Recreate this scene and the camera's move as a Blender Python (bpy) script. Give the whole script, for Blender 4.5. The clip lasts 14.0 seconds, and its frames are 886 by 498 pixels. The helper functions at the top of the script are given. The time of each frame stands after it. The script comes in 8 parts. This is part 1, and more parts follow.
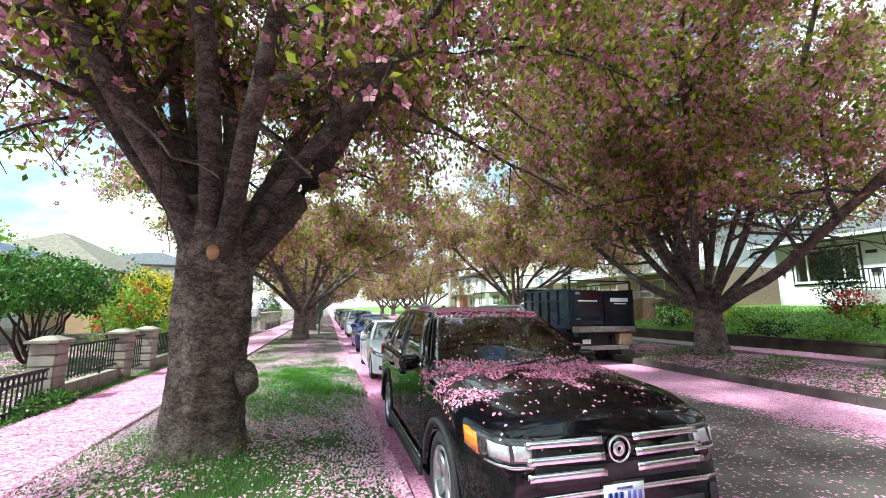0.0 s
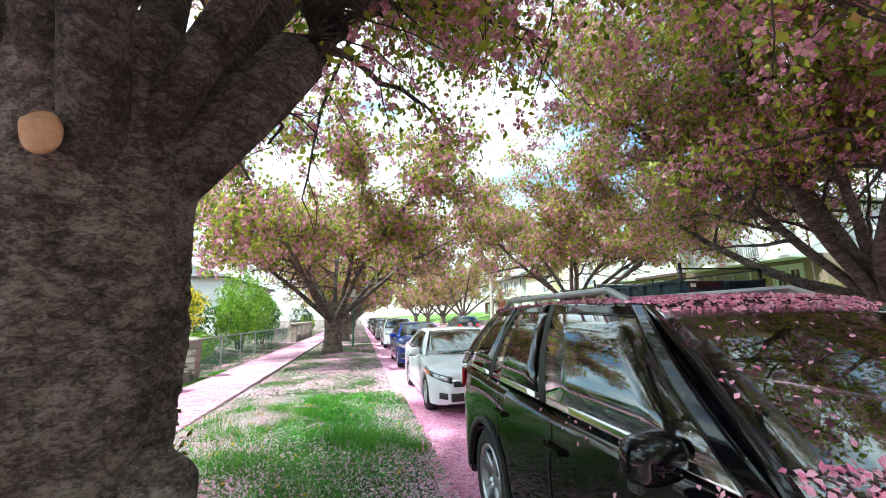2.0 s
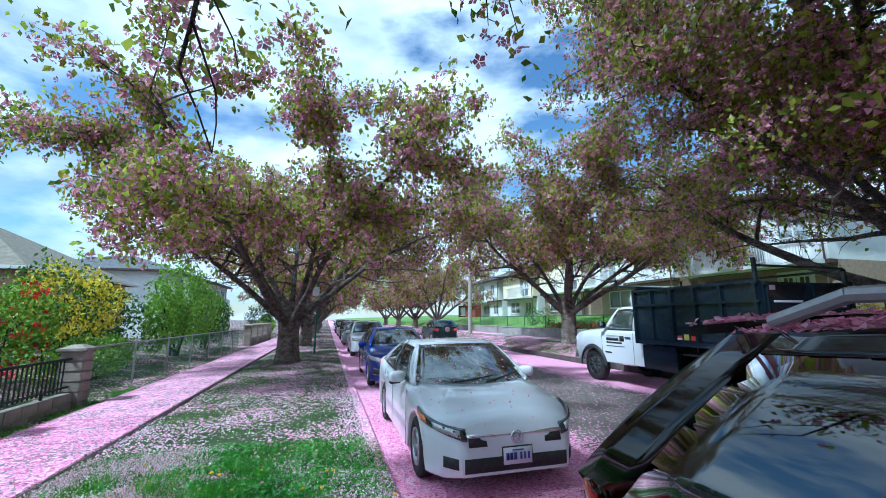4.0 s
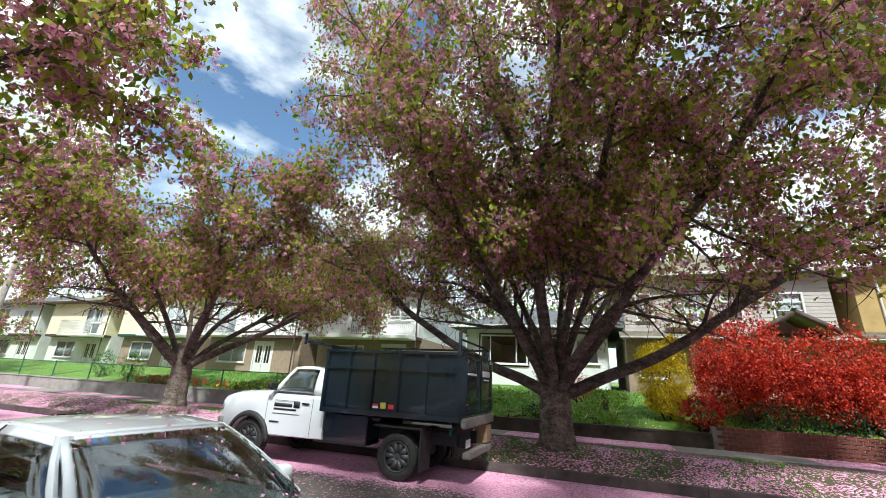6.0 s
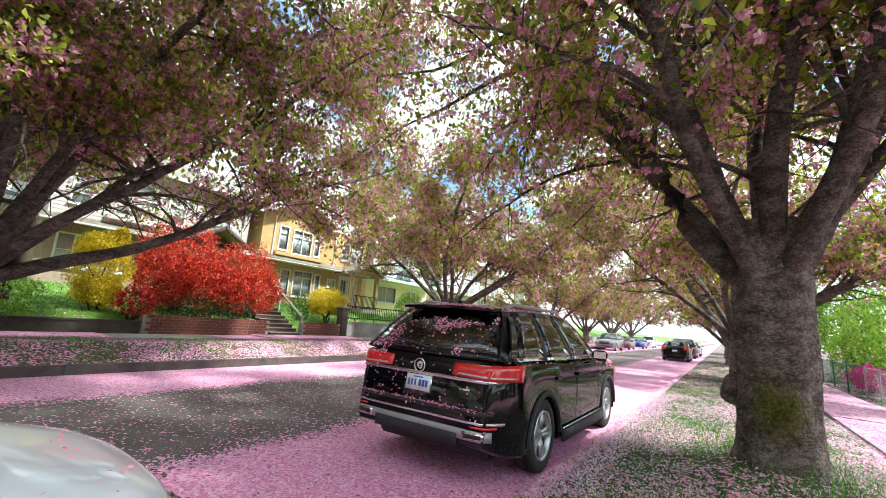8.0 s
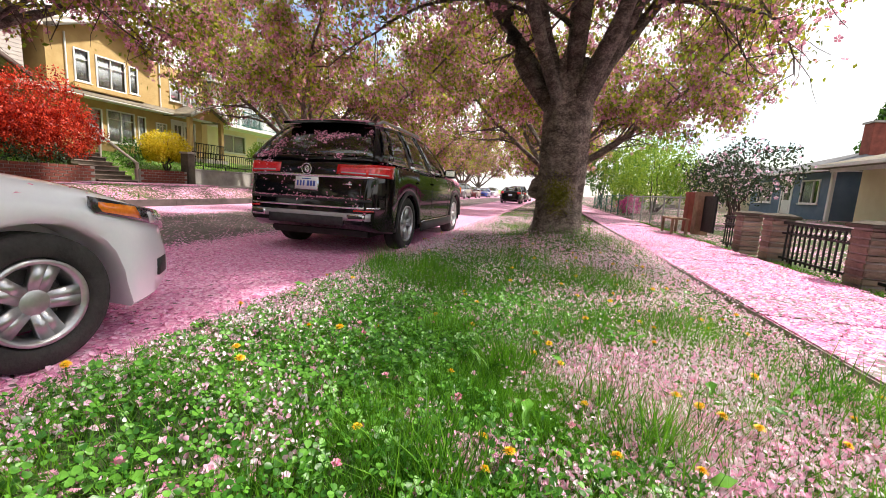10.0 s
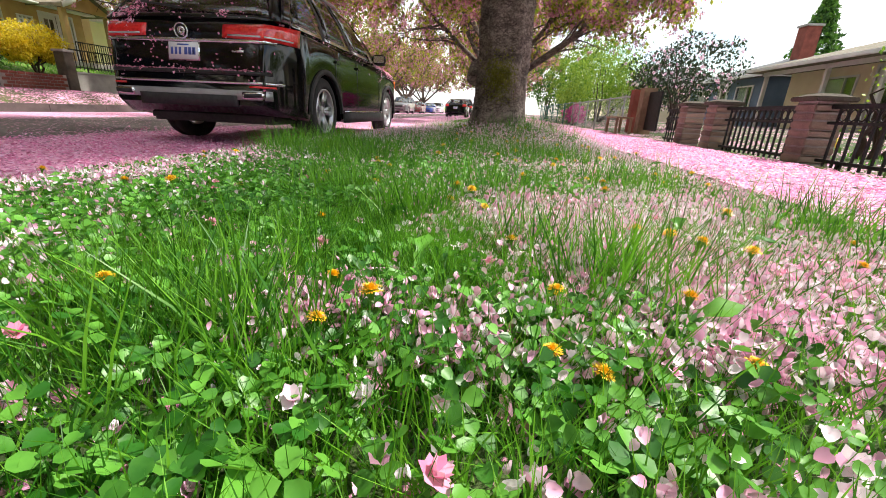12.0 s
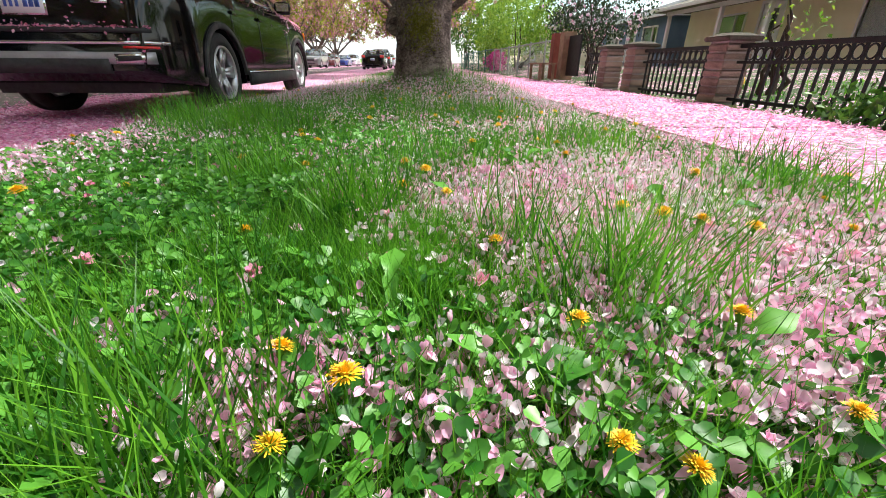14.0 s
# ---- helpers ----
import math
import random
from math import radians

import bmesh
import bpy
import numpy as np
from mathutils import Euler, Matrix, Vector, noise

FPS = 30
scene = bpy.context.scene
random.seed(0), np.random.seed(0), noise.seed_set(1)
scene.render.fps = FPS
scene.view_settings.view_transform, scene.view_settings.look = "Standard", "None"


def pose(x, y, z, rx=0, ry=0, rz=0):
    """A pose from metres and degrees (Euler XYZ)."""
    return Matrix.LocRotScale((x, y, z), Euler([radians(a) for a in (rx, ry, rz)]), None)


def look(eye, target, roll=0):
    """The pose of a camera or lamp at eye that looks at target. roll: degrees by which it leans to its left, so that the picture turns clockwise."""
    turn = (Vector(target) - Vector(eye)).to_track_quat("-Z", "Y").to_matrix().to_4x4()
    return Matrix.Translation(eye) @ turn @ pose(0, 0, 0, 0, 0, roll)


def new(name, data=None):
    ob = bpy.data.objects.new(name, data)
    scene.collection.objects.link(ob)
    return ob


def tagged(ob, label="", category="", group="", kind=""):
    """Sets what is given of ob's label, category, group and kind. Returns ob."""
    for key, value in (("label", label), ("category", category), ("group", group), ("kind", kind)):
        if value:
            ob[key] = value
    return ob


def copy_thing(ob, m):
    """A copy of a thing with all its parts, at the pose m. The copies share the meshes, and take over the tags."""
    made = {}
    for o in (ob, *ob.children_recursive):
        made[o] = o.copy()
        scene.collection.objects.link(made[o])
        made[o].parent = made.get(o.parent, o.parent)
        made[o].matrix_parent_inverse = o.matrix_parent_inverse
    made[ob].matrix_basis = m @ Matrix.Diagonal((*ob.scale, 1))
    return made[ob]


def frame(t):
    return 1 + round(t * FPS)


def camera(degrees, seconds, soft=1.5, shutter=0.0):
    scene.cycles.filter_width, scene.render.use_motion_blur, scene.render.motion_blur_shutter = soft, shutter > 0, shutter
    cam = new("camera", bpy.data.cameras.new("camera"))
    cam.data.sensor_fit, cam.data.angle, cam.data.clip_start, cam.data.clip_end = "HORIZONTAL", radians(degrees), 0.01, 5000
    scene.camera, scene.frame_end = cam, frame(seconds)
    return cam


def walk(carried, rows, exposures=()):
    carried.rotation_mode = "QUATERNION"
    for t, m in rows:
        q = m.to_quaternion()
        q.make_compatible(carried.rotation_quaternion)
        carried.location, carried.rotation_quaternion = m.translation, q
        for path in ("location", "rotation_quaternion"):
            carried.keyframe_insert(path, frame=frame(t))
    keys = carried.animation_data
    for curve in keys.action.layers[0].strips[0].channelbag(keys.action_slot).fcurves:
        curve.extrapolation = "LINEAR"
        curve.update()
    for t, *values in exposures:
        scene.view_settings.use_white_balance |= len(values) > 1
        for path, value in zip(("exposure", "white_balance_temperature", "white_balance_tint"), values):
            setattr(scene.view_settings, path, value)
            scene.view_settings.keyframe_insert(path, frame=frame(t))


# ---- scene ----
cam = camera(95.5, 14.0, 0.9)
PATH = [
    (0.0, look((-0.915, -2.399, 1.762), (-0.374, -0.496, 2.053), 0.10)),
    (0.5, look((-0.941, -1.618, 1.782), (-0.425, 0.288, 2.096), 0.10)),
    (1.0, look((-1.024, -0.846, 1.750), (-0.532, 1.065, 2.073), 0.00)),
    (1.5, look((-1.071, -0.017, 1.746), (-0.619, 1.905, 2.065), -0.30)),
    (2.0, look((-0.991, 0.644, 1.672), (-0.589, 2.576, 2.000), -1.40)),
    (4.3, look((-0.825, 3.989, 1.775), (-0.214, 5.862, 2.120), 0.20)),
    (4.5, look((-0.887, 4.320, 1.802), (-0.133, 6.138, 2.157), 0.60)),
    (5.0, look((-1.038, 5.010, 1.864), (0.108, 6.595, 2.282), 1.60)),
    (5.5, look((-1.215, 5.705, 1.881), (0.301, 6.896, 2.413), 2.60)),
    (6.0, look((-1.255, 6.434, 1.788), (0.523, 7.095, 2.423), 3.20)),
    (6.5, look((-1.360, 7.053, 1.743), (0.520, 7.012, 2.425), 3.70)),
    (7.0, look((-1.402, 7.702, 1.746), (0.347, 6.986, 2.401), 4.50)),
    (7.5, look((-1.543, 8.121, 1.630), (-0.094, 6.857, 2.180), 4.40)),
    (8.0, look((-1.644, 8.522, 1.541), (-0.514, 6.910, 1.893), 4.40)),
    (8.5, look((-1.814, 8.990, 1.464), (-0.974, 7.179, 1.589), 4.90)),
    (8.7, look((-1.879, 9.118, 1.426), (-1.127, 7.265, 1.466), 5.00)),
    (10.8, look((-2.000, 9.547, 0.612), (-1.594, 7.630, 0.212), 3.84)),
    (11.0, look((-2.027, 9.473, 0.561), (-1.652, 7.556, 0.135), 4.68)),
    (11.5, look((-2.038, 9.195, 0.462), (-1.749, 7.292, -0.078), 3.83)),
    (12.0, look((-2.076, 9.005, 0.463), (-1.869, 7.125, -0.187), 2.77)),
    (12.5, look((-2.035, 8.865, 0.492), (-1.950, 7.016, -0.266), 1.78)),
    (13.0, look((-2.004, 8.802, 0.496), (-2.019, 6.977, -0.324), 0.64)),
    (13.5, look((-1.980, 8.790, 0.495), (-2.070, 6.973, -0.335), 0.30)),
    (14.0, look((-1.985, 8.785, 0.495), (-2.104, 6.973, -0.344), 0.40)),
]
EXPOSURES = [(0.0, 0.7, 5700, -5), (2.0, 0.95, 5700, -7), (4.4, -0.15, 4600, -3), (5.0, 0.1, 5500, -1), (5.5, 0.15, 5700, 2), (6.5, 0.15, 6200, 1), (7.5, 0.75, 6100, -2), (8.0, 0.8, 6000, 0), (8.5, 0.65, 6700, 14), (11.0, 0.5, 6900, 14), (12.5, 0.55, 6500, 6), (14.0, 0.55, 6400, 4)]
walk(cam, PATH, EXPOSURES)

# ---------- light ----------
SUN_EL, SUN_AZ = 54.0, 248.0          # azimuth clockwise from +y
world = bpy.data.worlds.new("sky")
scene.world = world
world.use_nodes = True
wn, wl = world.node_tree.nodes, world.node_tree.links
wn.clear()
w_out = wn.new("ShaderNodeOutputWorld")
w_bg = wn.new("ShaderNodeBackground")
w_bg.inputs["Strength"].default_value = 0.15
w_sky = wn.new("ShaderNodeTexSky")
w_sky.sky_type = "NISHITA"
w_sky.sun_disc = False
w_sky.sun_elevation, w_sky.sun_rotation = radians(SUN_EL), radians(SUN_AZ)
w_sky.air_density, w_sky.dust_density, w_sky.ozone_density = 1.3, 0.4, 2.6
w_tc = wn.new("ShaderNodeTexCoord")
w_map = wn.new("ShaderNodeMapping")
w_map.inputs["Scale"].default_value = (1.0, 1.0, 2.4)
w_no = wn.new("ShaderNodeTexNoise")
w_no.inputs["Scale"].default_value = 2.1
w_no.inputs["Detail"].default_value = 9.0
w_no.inputs["Roughness"].default_value = 0.55
w_ramp = wn.new("ShaderNodeValToRGB")
w_ramp.color_ramp.elements[0].position, w_ramp.color_ramp.elements[1].position = 0.39, 0.51
w_mix = wn.new("ShaderNodeMix")
w_mix.data_type = "RGBA"
w_no2 = wn.new("ShaderNodeTexNoise")
w_no2.inputs["Scale"].default_value = 5.0
w_no2.inputs["Detail"].default_value = 6.0
w_cl = wn.new("ShaderNodeValToRGB")
w_cl.color_ramp.elements[0].color, w_cl.color_ramp.elements[1].color = (5.2, 5.5, 5.9, 1), (9.2, 9.2, 9.2, 1)
w_cl.color_ramp.elements[0].position, w_cl.color_ramp.elements[1].position = 0.35, 0.62
wl.new(w_tc.outputs["Generated"], w_map.inputs["Vector"])
wl.new(w_map.outputs["Vector"], w_no.inputs["Vector"])
wl.new(w_map.outputs["Vector"], w_no2.inputs["Vector"])
wl.new(w_no.outputs["Fac"], w_ramp.inputs["Fac"])
wl.new(w_no2.outputs["Fac"], w_cl.inputs["Fac"])
wl.new(w_ramp.outputs["Color"], w_mix.inputs["Factor"])
wl.new(w_sky.outputs["Color"], w_mix.inputs["A"])
wl.new(w_cl.outputs["Color"], w_mix.inputs["B"])
wl.new(w_mix.outputs["Result"], w_bg.inputs["Color"])
wl.new(w_bg.outputs["Background"], w_out.inputs["Surface"])

sun = new("sun", bpy.data.lights.new("sun", "SUN"))
sun.data.energy, sun.data.angle, sun.data.color = 5.0, radians(3.0), (1.0, 0.955, 0.88)
s_az, s_el = radians(SUN_AZ), radians(SUN_EL)
sun.matrix_world = look((math.sin(s_az) * math.cos(s_el) * 60, math.cos(s_az) * math.cos(s_el) * 60, math.sin(s_el) * 60), (0, 0, 0))


# ---------- materials ----------
def surf(name, c1, c2, scale=8.0, rough=0.6, bump=0.0, metal=0.0, coat=0.0, fine=60.0, island=0.0, trans=0.0, objrand=0.0):
    """Two-scale noise colour, fine relief; trans: light passing through thin leaves; island/objrand: variation piece by piece."""
    m = bpy.data.materials.new(name)
    m.use_nodes = True
    n, l = m.node_tree.nodes, m.node_tree.links
    b = n["Principled BSDF"]
    out = n["Material Output"]
    tc = n.new("ShaderNodeTexCoord")
    a = n.new("ShaderNodeTexNoise")
    a.inputs["Scale"].default_value, a.inputs["Detail"].default_value = scale, 5.0
    f = n.new("ShaderNodeTexNoise")
    f.inputs["Scale"].default_value, f.inputs["Detail"].default_value = fine, 4.0
    l.new(tc.outputs["Object"], a.inputs["Vector"])
    l.new(tc.outputs["Object"], f.inputs["Vector"])
    add = n.new("ShaderNodeMath")
    add.operation = "MULTIPLY_ADD"
    l.new(f.outputs["Fac"], add.inputs[0])
    add.inputs[1].default_value = 0.5
    l.new(a.outputs["Fac"], add.inputs[2])
    fac = add.outputs[0]
    if island or objrand:
        src = n.new("ShaderNodeNewGeometry").outputs["Random Per Island"] if island else n.new("ShaderNodeObjectInfo").outputs["Random"]
        m2 = n.new("ShaderNodeMath")
        m2.operation = "MULTIPLY_ADD"
        l.new(src, m2.inputs[0])
        m2.inputs[1].default_value = island or objrand
        l.new(fac, m2.inputs[2])
        m3 = n.new("ShaderNodeMath")
        m3.operation = "SUBTRACT"
        l.new(m2.outputs[0], m3.inputs[0])
        m3.inputs[1].default_value = (island or objrand) / 2
        fac = m3.outputs[0]
    r = n.new("ShaderNodeValToRGB")
    r.color_ramp.elements[0].position, r.color_ramp.elements[1].position = 0.45, 1.0
    r.color_ramp.elements[0].color, r.color_ramp.elements[1].color = (*c1, 1), (*c2, 1)
    l.new(fac, r.inputs["Fac"])
    l.new(r.outputs["Color"], b.inputs["Base Color"])
    b.inputs["Roughness"].default_value, b.inputs["Metallic"].default_value = rough, metal
    b.inputs["Coat Weight"].default_value = coat
    b.inputs["Coat Roughness"].default_value = 0.04
    if bump:
        bp = n.new("ShaderNodeBump")
        bp.inputs["Strength"].default_value, bp.inputs["Distance"].default_value = min(1.0, bump), 0.02
        l.new(add.outputs[0], bp.inputs["Height"])
        l.new(bp.outputs["Normal"], b.inputs["Normal"])
    if trans:
        t = n.new("ShaderNodeBsdfTranslucent")
        l.new(r.outputs["Color"], t.inputs["Color"])
        mx = n.new("ShaderNodeMixShader")
        mx.inputs[0].default_value = trans
        l.new(b.outputs[0], mx.inputs[1])
        l.new(t.outputs[0], mx.inputs[2])
        l.new(mx.outputs[0], out.inputs["Surface"])
    return m


def glass_mat(name, tint, see, ior=1.9):
    m = bpy.data.materials.new(name)
    m.use_nodes = True
    n, l = m.node_tree.nodes, m.node_tree.links
    n.remove(n["Principled BSDF"])
    out = n["Material Output"]
    tr, gl, mx, fr = n.new("ShaderNodeBsdfTransparent"), n.new("ShaderNodeBsdfGlossy"), n.new("ShaderNodeMixShader"), n.new("ShaderNodeLayerWeight")
    tr.inputs["Color"].default_value = (*[(c * see) ** 0.5 for c in tint], 1)
    gl.inputs["Roughness"].default_value = 0.02
    fr.inputs["Blend"].default_value = 0.5
    base = 0.6 * ((ior - 1) / (ior + 1)) ** 2
    pw, ma = n.new("ShaderNodeMath"), n.new("ShaderNodeMath")
    pw.operation, ma.operation = "POWER", "MULTIPLY_ADD"
    l.new(fr.outputs["Facing"], pw.inputs[0])
    pw.inputs[1].default_value = 4.0
    l.new(pw.outputs[0], ma.inputs[0])
    ma.inputs[1].default_value, ma.inputs[2].default_value = 1.0 - base, base
    l.new(ma.outputs[0], mx.inputs[0])
    l.new(tr.outputs[0], mx.inputs[1])
    l.new(gl.outputs[0], mx.inputs[2])
    l.new(mx.outputs[0], out.inputs["Surface"])
    return m


def ground_mat(name, base1, base2, cover, scale, mode, rough=0.85, bump=0.6):
    """A ground surface strewn with fallen petals; the cover thickens where petals drift: along the gutters of the road, in patches on grass."""
    m = surf(name, base1, base2, scale, rough, bump, fine=90.0)
    n, l = m.node_tree.nodes, m.node_tree.links
    b = n["Principled BSDF"]
    tc = n.new("ShaderNodeTexCoord")
    vor = n.new("ShaderNodeTexVoronoi")
    vor.inputs["Scale"].default_value = 40.0 if mode == "road" else 30.0
    l.new(tc.outputs["Object"], vor.inputs["Vector"])
    ramp = n.new("ShaderNodeValToRGB")
    e = ramp.color_ramp.elements
    e[0].position, e[1].position = 0.0, 1.0
    e[0].color, e[1].color = (0.62, 0.20, 0.38, 1), (0.94, 0.64, 0.78, 1)
    e2 = ramp.color_ramp.elements.new(0.55)
    e2.color = (0.86, 0.38, 0.60, 1)
    sep = n.new("ShaderNodeSeparateColor")
    l.new(vor.outputs["Color"], sep.inputs[0])
    l.new(sep.outputs[0], ramp.inputs["Fac"])
    pos = n.new("ShaderNodeSeparateXYZ")
    l.new(tc.outputs["Object"], pos.inputs[0])
    big = n.new("ShaderNodeTexNoise")
    big.inputs["Scale"].default_value, big.inputs["Detail"].default_value, big.inputs["Roughness"].default_value = 0.7, 8.0, 0.62
    l.new(tc.outputs["Object"], big.inputs["Vector"])

    def op(kind, a, c):
        q = n.new("ShaderNodeMath")
        q.operation = kind
        for i, v in enumerate((a, c)):
            if isinstance(v, (int, float)):
                q.inputs[i].default_value = v
            else:
                l.new(v, q.inputs[i])
        return q.outputs[0]
    if mode == "road":
        d = op("ABSOLUTE", op("SUBTRACT", pos.outputs["X"], 4.5), 0)
        amount = op("ADD", op("MULTIPLY", op("SUBTRACT", d, 1.35), 1.5), cover)
    elif mode == "flat":
        amount = op("ADD", 0.0, cover)
    else:
        amount = op("ADD", 0.0, cover)
    amount = op("ADD", op("MULTIPLY", op("SUBTRACT", big.outputs["Fac"], 0.5), 2.2), amount)
    cell = op("GREATER_THAN", op("MINIMUM", op("MAXIMUM", amount, 0.08 if mode == "road" else 0.035), 0.985), sep.outputs[1])
    mix = n.new("ShaderNodeMix")
    mix.data_type = "RGBA"
    l.new(cell, mix.inputs["Factor"])
    old = b.inputs["Base Color"].links[0].from_socket
    l.new(old, mix.inputs["A"])
    l.new(ramp.outputs["Color"], mix.inputs["B"])
    l.new(mix.outputs["Result"], b.inputs["Base Color"])
    b2 = n.new("ShaderNodeBump")
    b2.inputs["Strength"].default_value, b2.inputs["Distance"].default_value = 0.7, 0.015
    hgt = op("MULTIPLY", cell, sep.outputs[2])
    l.new(hgt, b2.inputs["Height"])
    if b.inputs["Normal"].links:
        l.new(b.inputs["Normal"].links[0].from_socket, b2.inputs["Normal"])
    l.new(b2.outputs["Normal"], b.inputs["Normal"])
    return m


M = {}
M["asphalt"] = ground_mat("asphalt", (0.075, 0.063, 0.056), (0.165, 0.142, 0.125), -0.10, 2.0, "road")
M["walk"] = ground_mat("petalled_concrete", (0.16, 0.14, 0.13), (0.30, 0.27, 0.25), 0.78, 1.5, "flat")
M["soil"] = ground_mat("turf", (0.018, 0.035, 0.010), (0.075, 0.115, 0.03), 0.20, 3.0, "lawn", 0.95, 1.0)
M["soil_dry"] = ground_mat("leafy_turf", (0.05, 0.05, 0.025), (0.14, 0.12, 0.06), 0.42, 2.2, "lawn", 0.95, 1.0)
M["kerb"] = surf("kerb_stone", (0.035, 0.03, 0.03), (0.13, 0.11, 0.10), 3, 0.9, 0.8)


def bark_mat(name, dark, mid, light):
    """Flaky furrowed bark: broken plates, dark cracks, fine grain, pale patches."""
    m = bpy.data.materials.new(name)
    m.use_nodes = True
    n, l = m.node_tree.nodes, m.node_tree.links
    b = n["Principled BSDF"]
    tc, mp = n.new("ShaderNodeTexCoord"), n.new("ShaderNodeMapping")
    mp.inputs["Scale"].default_value = (1.0, 1.0, 1.6)
    l.new(tc.outputs["Object"], mp.inputs["Vector"])

    def tex(scale, detail, rough, dist=0.0):
        q = n.new("ShaderNodeTexNoise")
        for k, v in (("Scale", scale), ("Detail", detail), ("Roughness", rough), ("Distortion", dist)):
            q.inputs[k].default_value = v
        l.new(mp.outputs["Vector"], q.inputs["Vector"])
        return q

    def calc(op, x, y, z=None):
        q = n.new("ShaderNodeMath")
        q.operation = op
        for k, v in enumerate((x, y, z)):
            if v is None:
                continue
            if isinstance(v, (int, float)):
                q.inputs[k].default_value = v
            else:
                l.new(v, q.inputs[k])
        return q.outputs[0]
    warp = tex(9.0, 4.0, 0.65)
    mixv = n.new("ShaderNodeVectorMath")
    mixv.operation = "MULTIPLY_ADD"
    l.new(warp.outputs["Color"], mixv.inputs[0])
    mixv.inputs[1].default_value = (0.16, 0.16, 0.16)
    l.new(mp.outputs["Vector"], mixv.inputs[2])
    vo = n.new("ShaderNodeTexVoronoi")
    vo.feature = "DISTANCE_TO_EDGE"
    vo.inputs["Scale"].default_value = 13.0
    l.new(mixv.outputs[0], vo.inputs["Vector"])
    plate = n.new("ShaderNodeMapRange")
    plate.inputs["From Max"].default_value = 0.20
    l.new(vo.outputs["Distance"], plate.inputs["Value"])
    grain, flake, stain = tex(75.0, 5.0, 0.75), tex(26.0, 5.0, 0.7, 1.2), tex(4.2, 4.0, 0.65)
    h = calc("MULTIPLY_ADD", plate.outputs[0], 0.09, calc("MULTIPLY_ADD", flake.outputs["Fac"], 0.66, calc("MULTIPLY", grain.outputs["Fac"], 0.38)))
    c = calc("MULTIPLY_ADD", stain.outputs["Fac"], 0.62, calc("SUBTRACT", h, 0.32))
    r = n.new("ShaderNodeValToRGB")
    e = r.color_ramp.elements
    e[0].position, e[1].position = 0.36, 0.70
    e[0].color, e[1].color = (*dark, 1), (*light, 1)
    q = e.new(0.53)
    q.color = (*mid, 1)
    l.new(c, r.inputs["Fac"])
    l.new(r.outputs["Color"], b.inputs["Base Color"])
    b.inputs["Roughness"].default_value = 0.93
    bp = n.new("ShaderNodeBump")
    bp.inputs["Strength"].default_value, bp.inputs["Distance"].default_value = 1.0, 0.05
    l.new(h, bp.inputs["Height"])
    l.new(bp.outputs["Normal"], b.inputs["Normal"])
    return m


M["bark"] = bark_mat("bark", (0.022, 0.017, 0.014), (0.145, 0.113, 0.092), (0.40, 0.34, 0.285))
# Younger dark limb bark, darkened further: the crown's shade is painted into it.
M["limb"] = bark_mat("shaded_limb_bark", (0.014, 0.010, 0.009), (0.088, 0.068, 0.057), (0.26, 0.22, 0.185))
M["twig"] = surf("twig_bark", (0.03, 0.018, 0.015), (0.08, 0.05, 0.04), 12, 0.9, 0.3)
M["leaf"] = surf("cherry_leaf", (0.13, 0.20, 0.015), (0.46, 0.51, 0.06), 2.0, 0.45, 0, fine=8, island=0.9, trans=0.64)
M["bronze"] = surf("bronze_leaf", (0.20, 0.12, 0.03), (0.48, 0.30, 0.08), 2.0, 0.5, 0, fine=8, island=0.9, trans=0.6)
M["blossom"] = surf("blossom", (0.40, 0.14, 0.22), (0.76, 0.37, 0.47), 2.0, 0.6, 0, fine=8, island=0.9, trans=0.55)
M["petal"] = surf("fallen_petal", (0.93, 0.47, 0.70), (0.99, 0.86, 0.95), 3.0, 0.55, 0, fine=10, island=1.1, trans=0.3)
M["petal_pink"] = surf("fresh_petal", (0.80, 0.24, 0.42), (0.95, 0.52, 0.68), 3.0, 0.55, 0, fine=10, island=1.0, trans=0.25)
M["petal_mid"] = surf("pink_petal", (0.86, 0.30, 0.56), (0.97, 0.62, 0.82), 3.0, 0.6, 0, fine=10, island=1.0, trans=0.2)
M["rim_dark"] = surf("dull_steel_wheel", (0.035, 0.037, 0.04), (0.10, 0.105, 0.11), 8, 0.55, 0.2, 0.4)
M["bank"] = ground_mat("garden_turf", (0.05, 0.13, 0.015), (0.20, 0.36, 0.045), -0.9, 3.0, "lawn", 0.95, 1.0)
M["grass"] = surf("grass_blade", (0.032, 0.155, 0.008), (0.18, 0.45, 0.03), 3.0, 0.42, 0, fine=10, island=0.9, trans=0.4)
M["clover"] = surf("clover_leaf", (0.028, 0.15, 0.012), (0.15, 0.42, 0.05), 3.0, 0.4, 0, fine=60, island=0.9, trans=0.3)
M["dandelion"] = surf("dandelion_yellow", (0.85, 0.42, 0.01), (0.98, 0.68, 0.03), 30, 0.6, 0, fine=200)
M["moss"] = surf("moss", (0.10, 0.11, 0.01), (0.24, 0.24, 0.03), 18, 0.95, 1.0)
M["black_paint"] = surf("black_paint", (0.002, 0.002, 0.003), (0.004, 0.004, 0.006), 2, 0.06, 0, 0, 0.0)
M["white_paint"] = surf("white_paint", (0.74, 0.78, 0.83), (0.80, 0.83, 0.87), 2, 0.3, 0, 0, 1.0)
M["blue_paint"] = surf("blue_paint", (0.006, 0.025, 0.20), (0.012, 0.05, 0.34), 2, 0.28, 0, 0.3, 1.0)
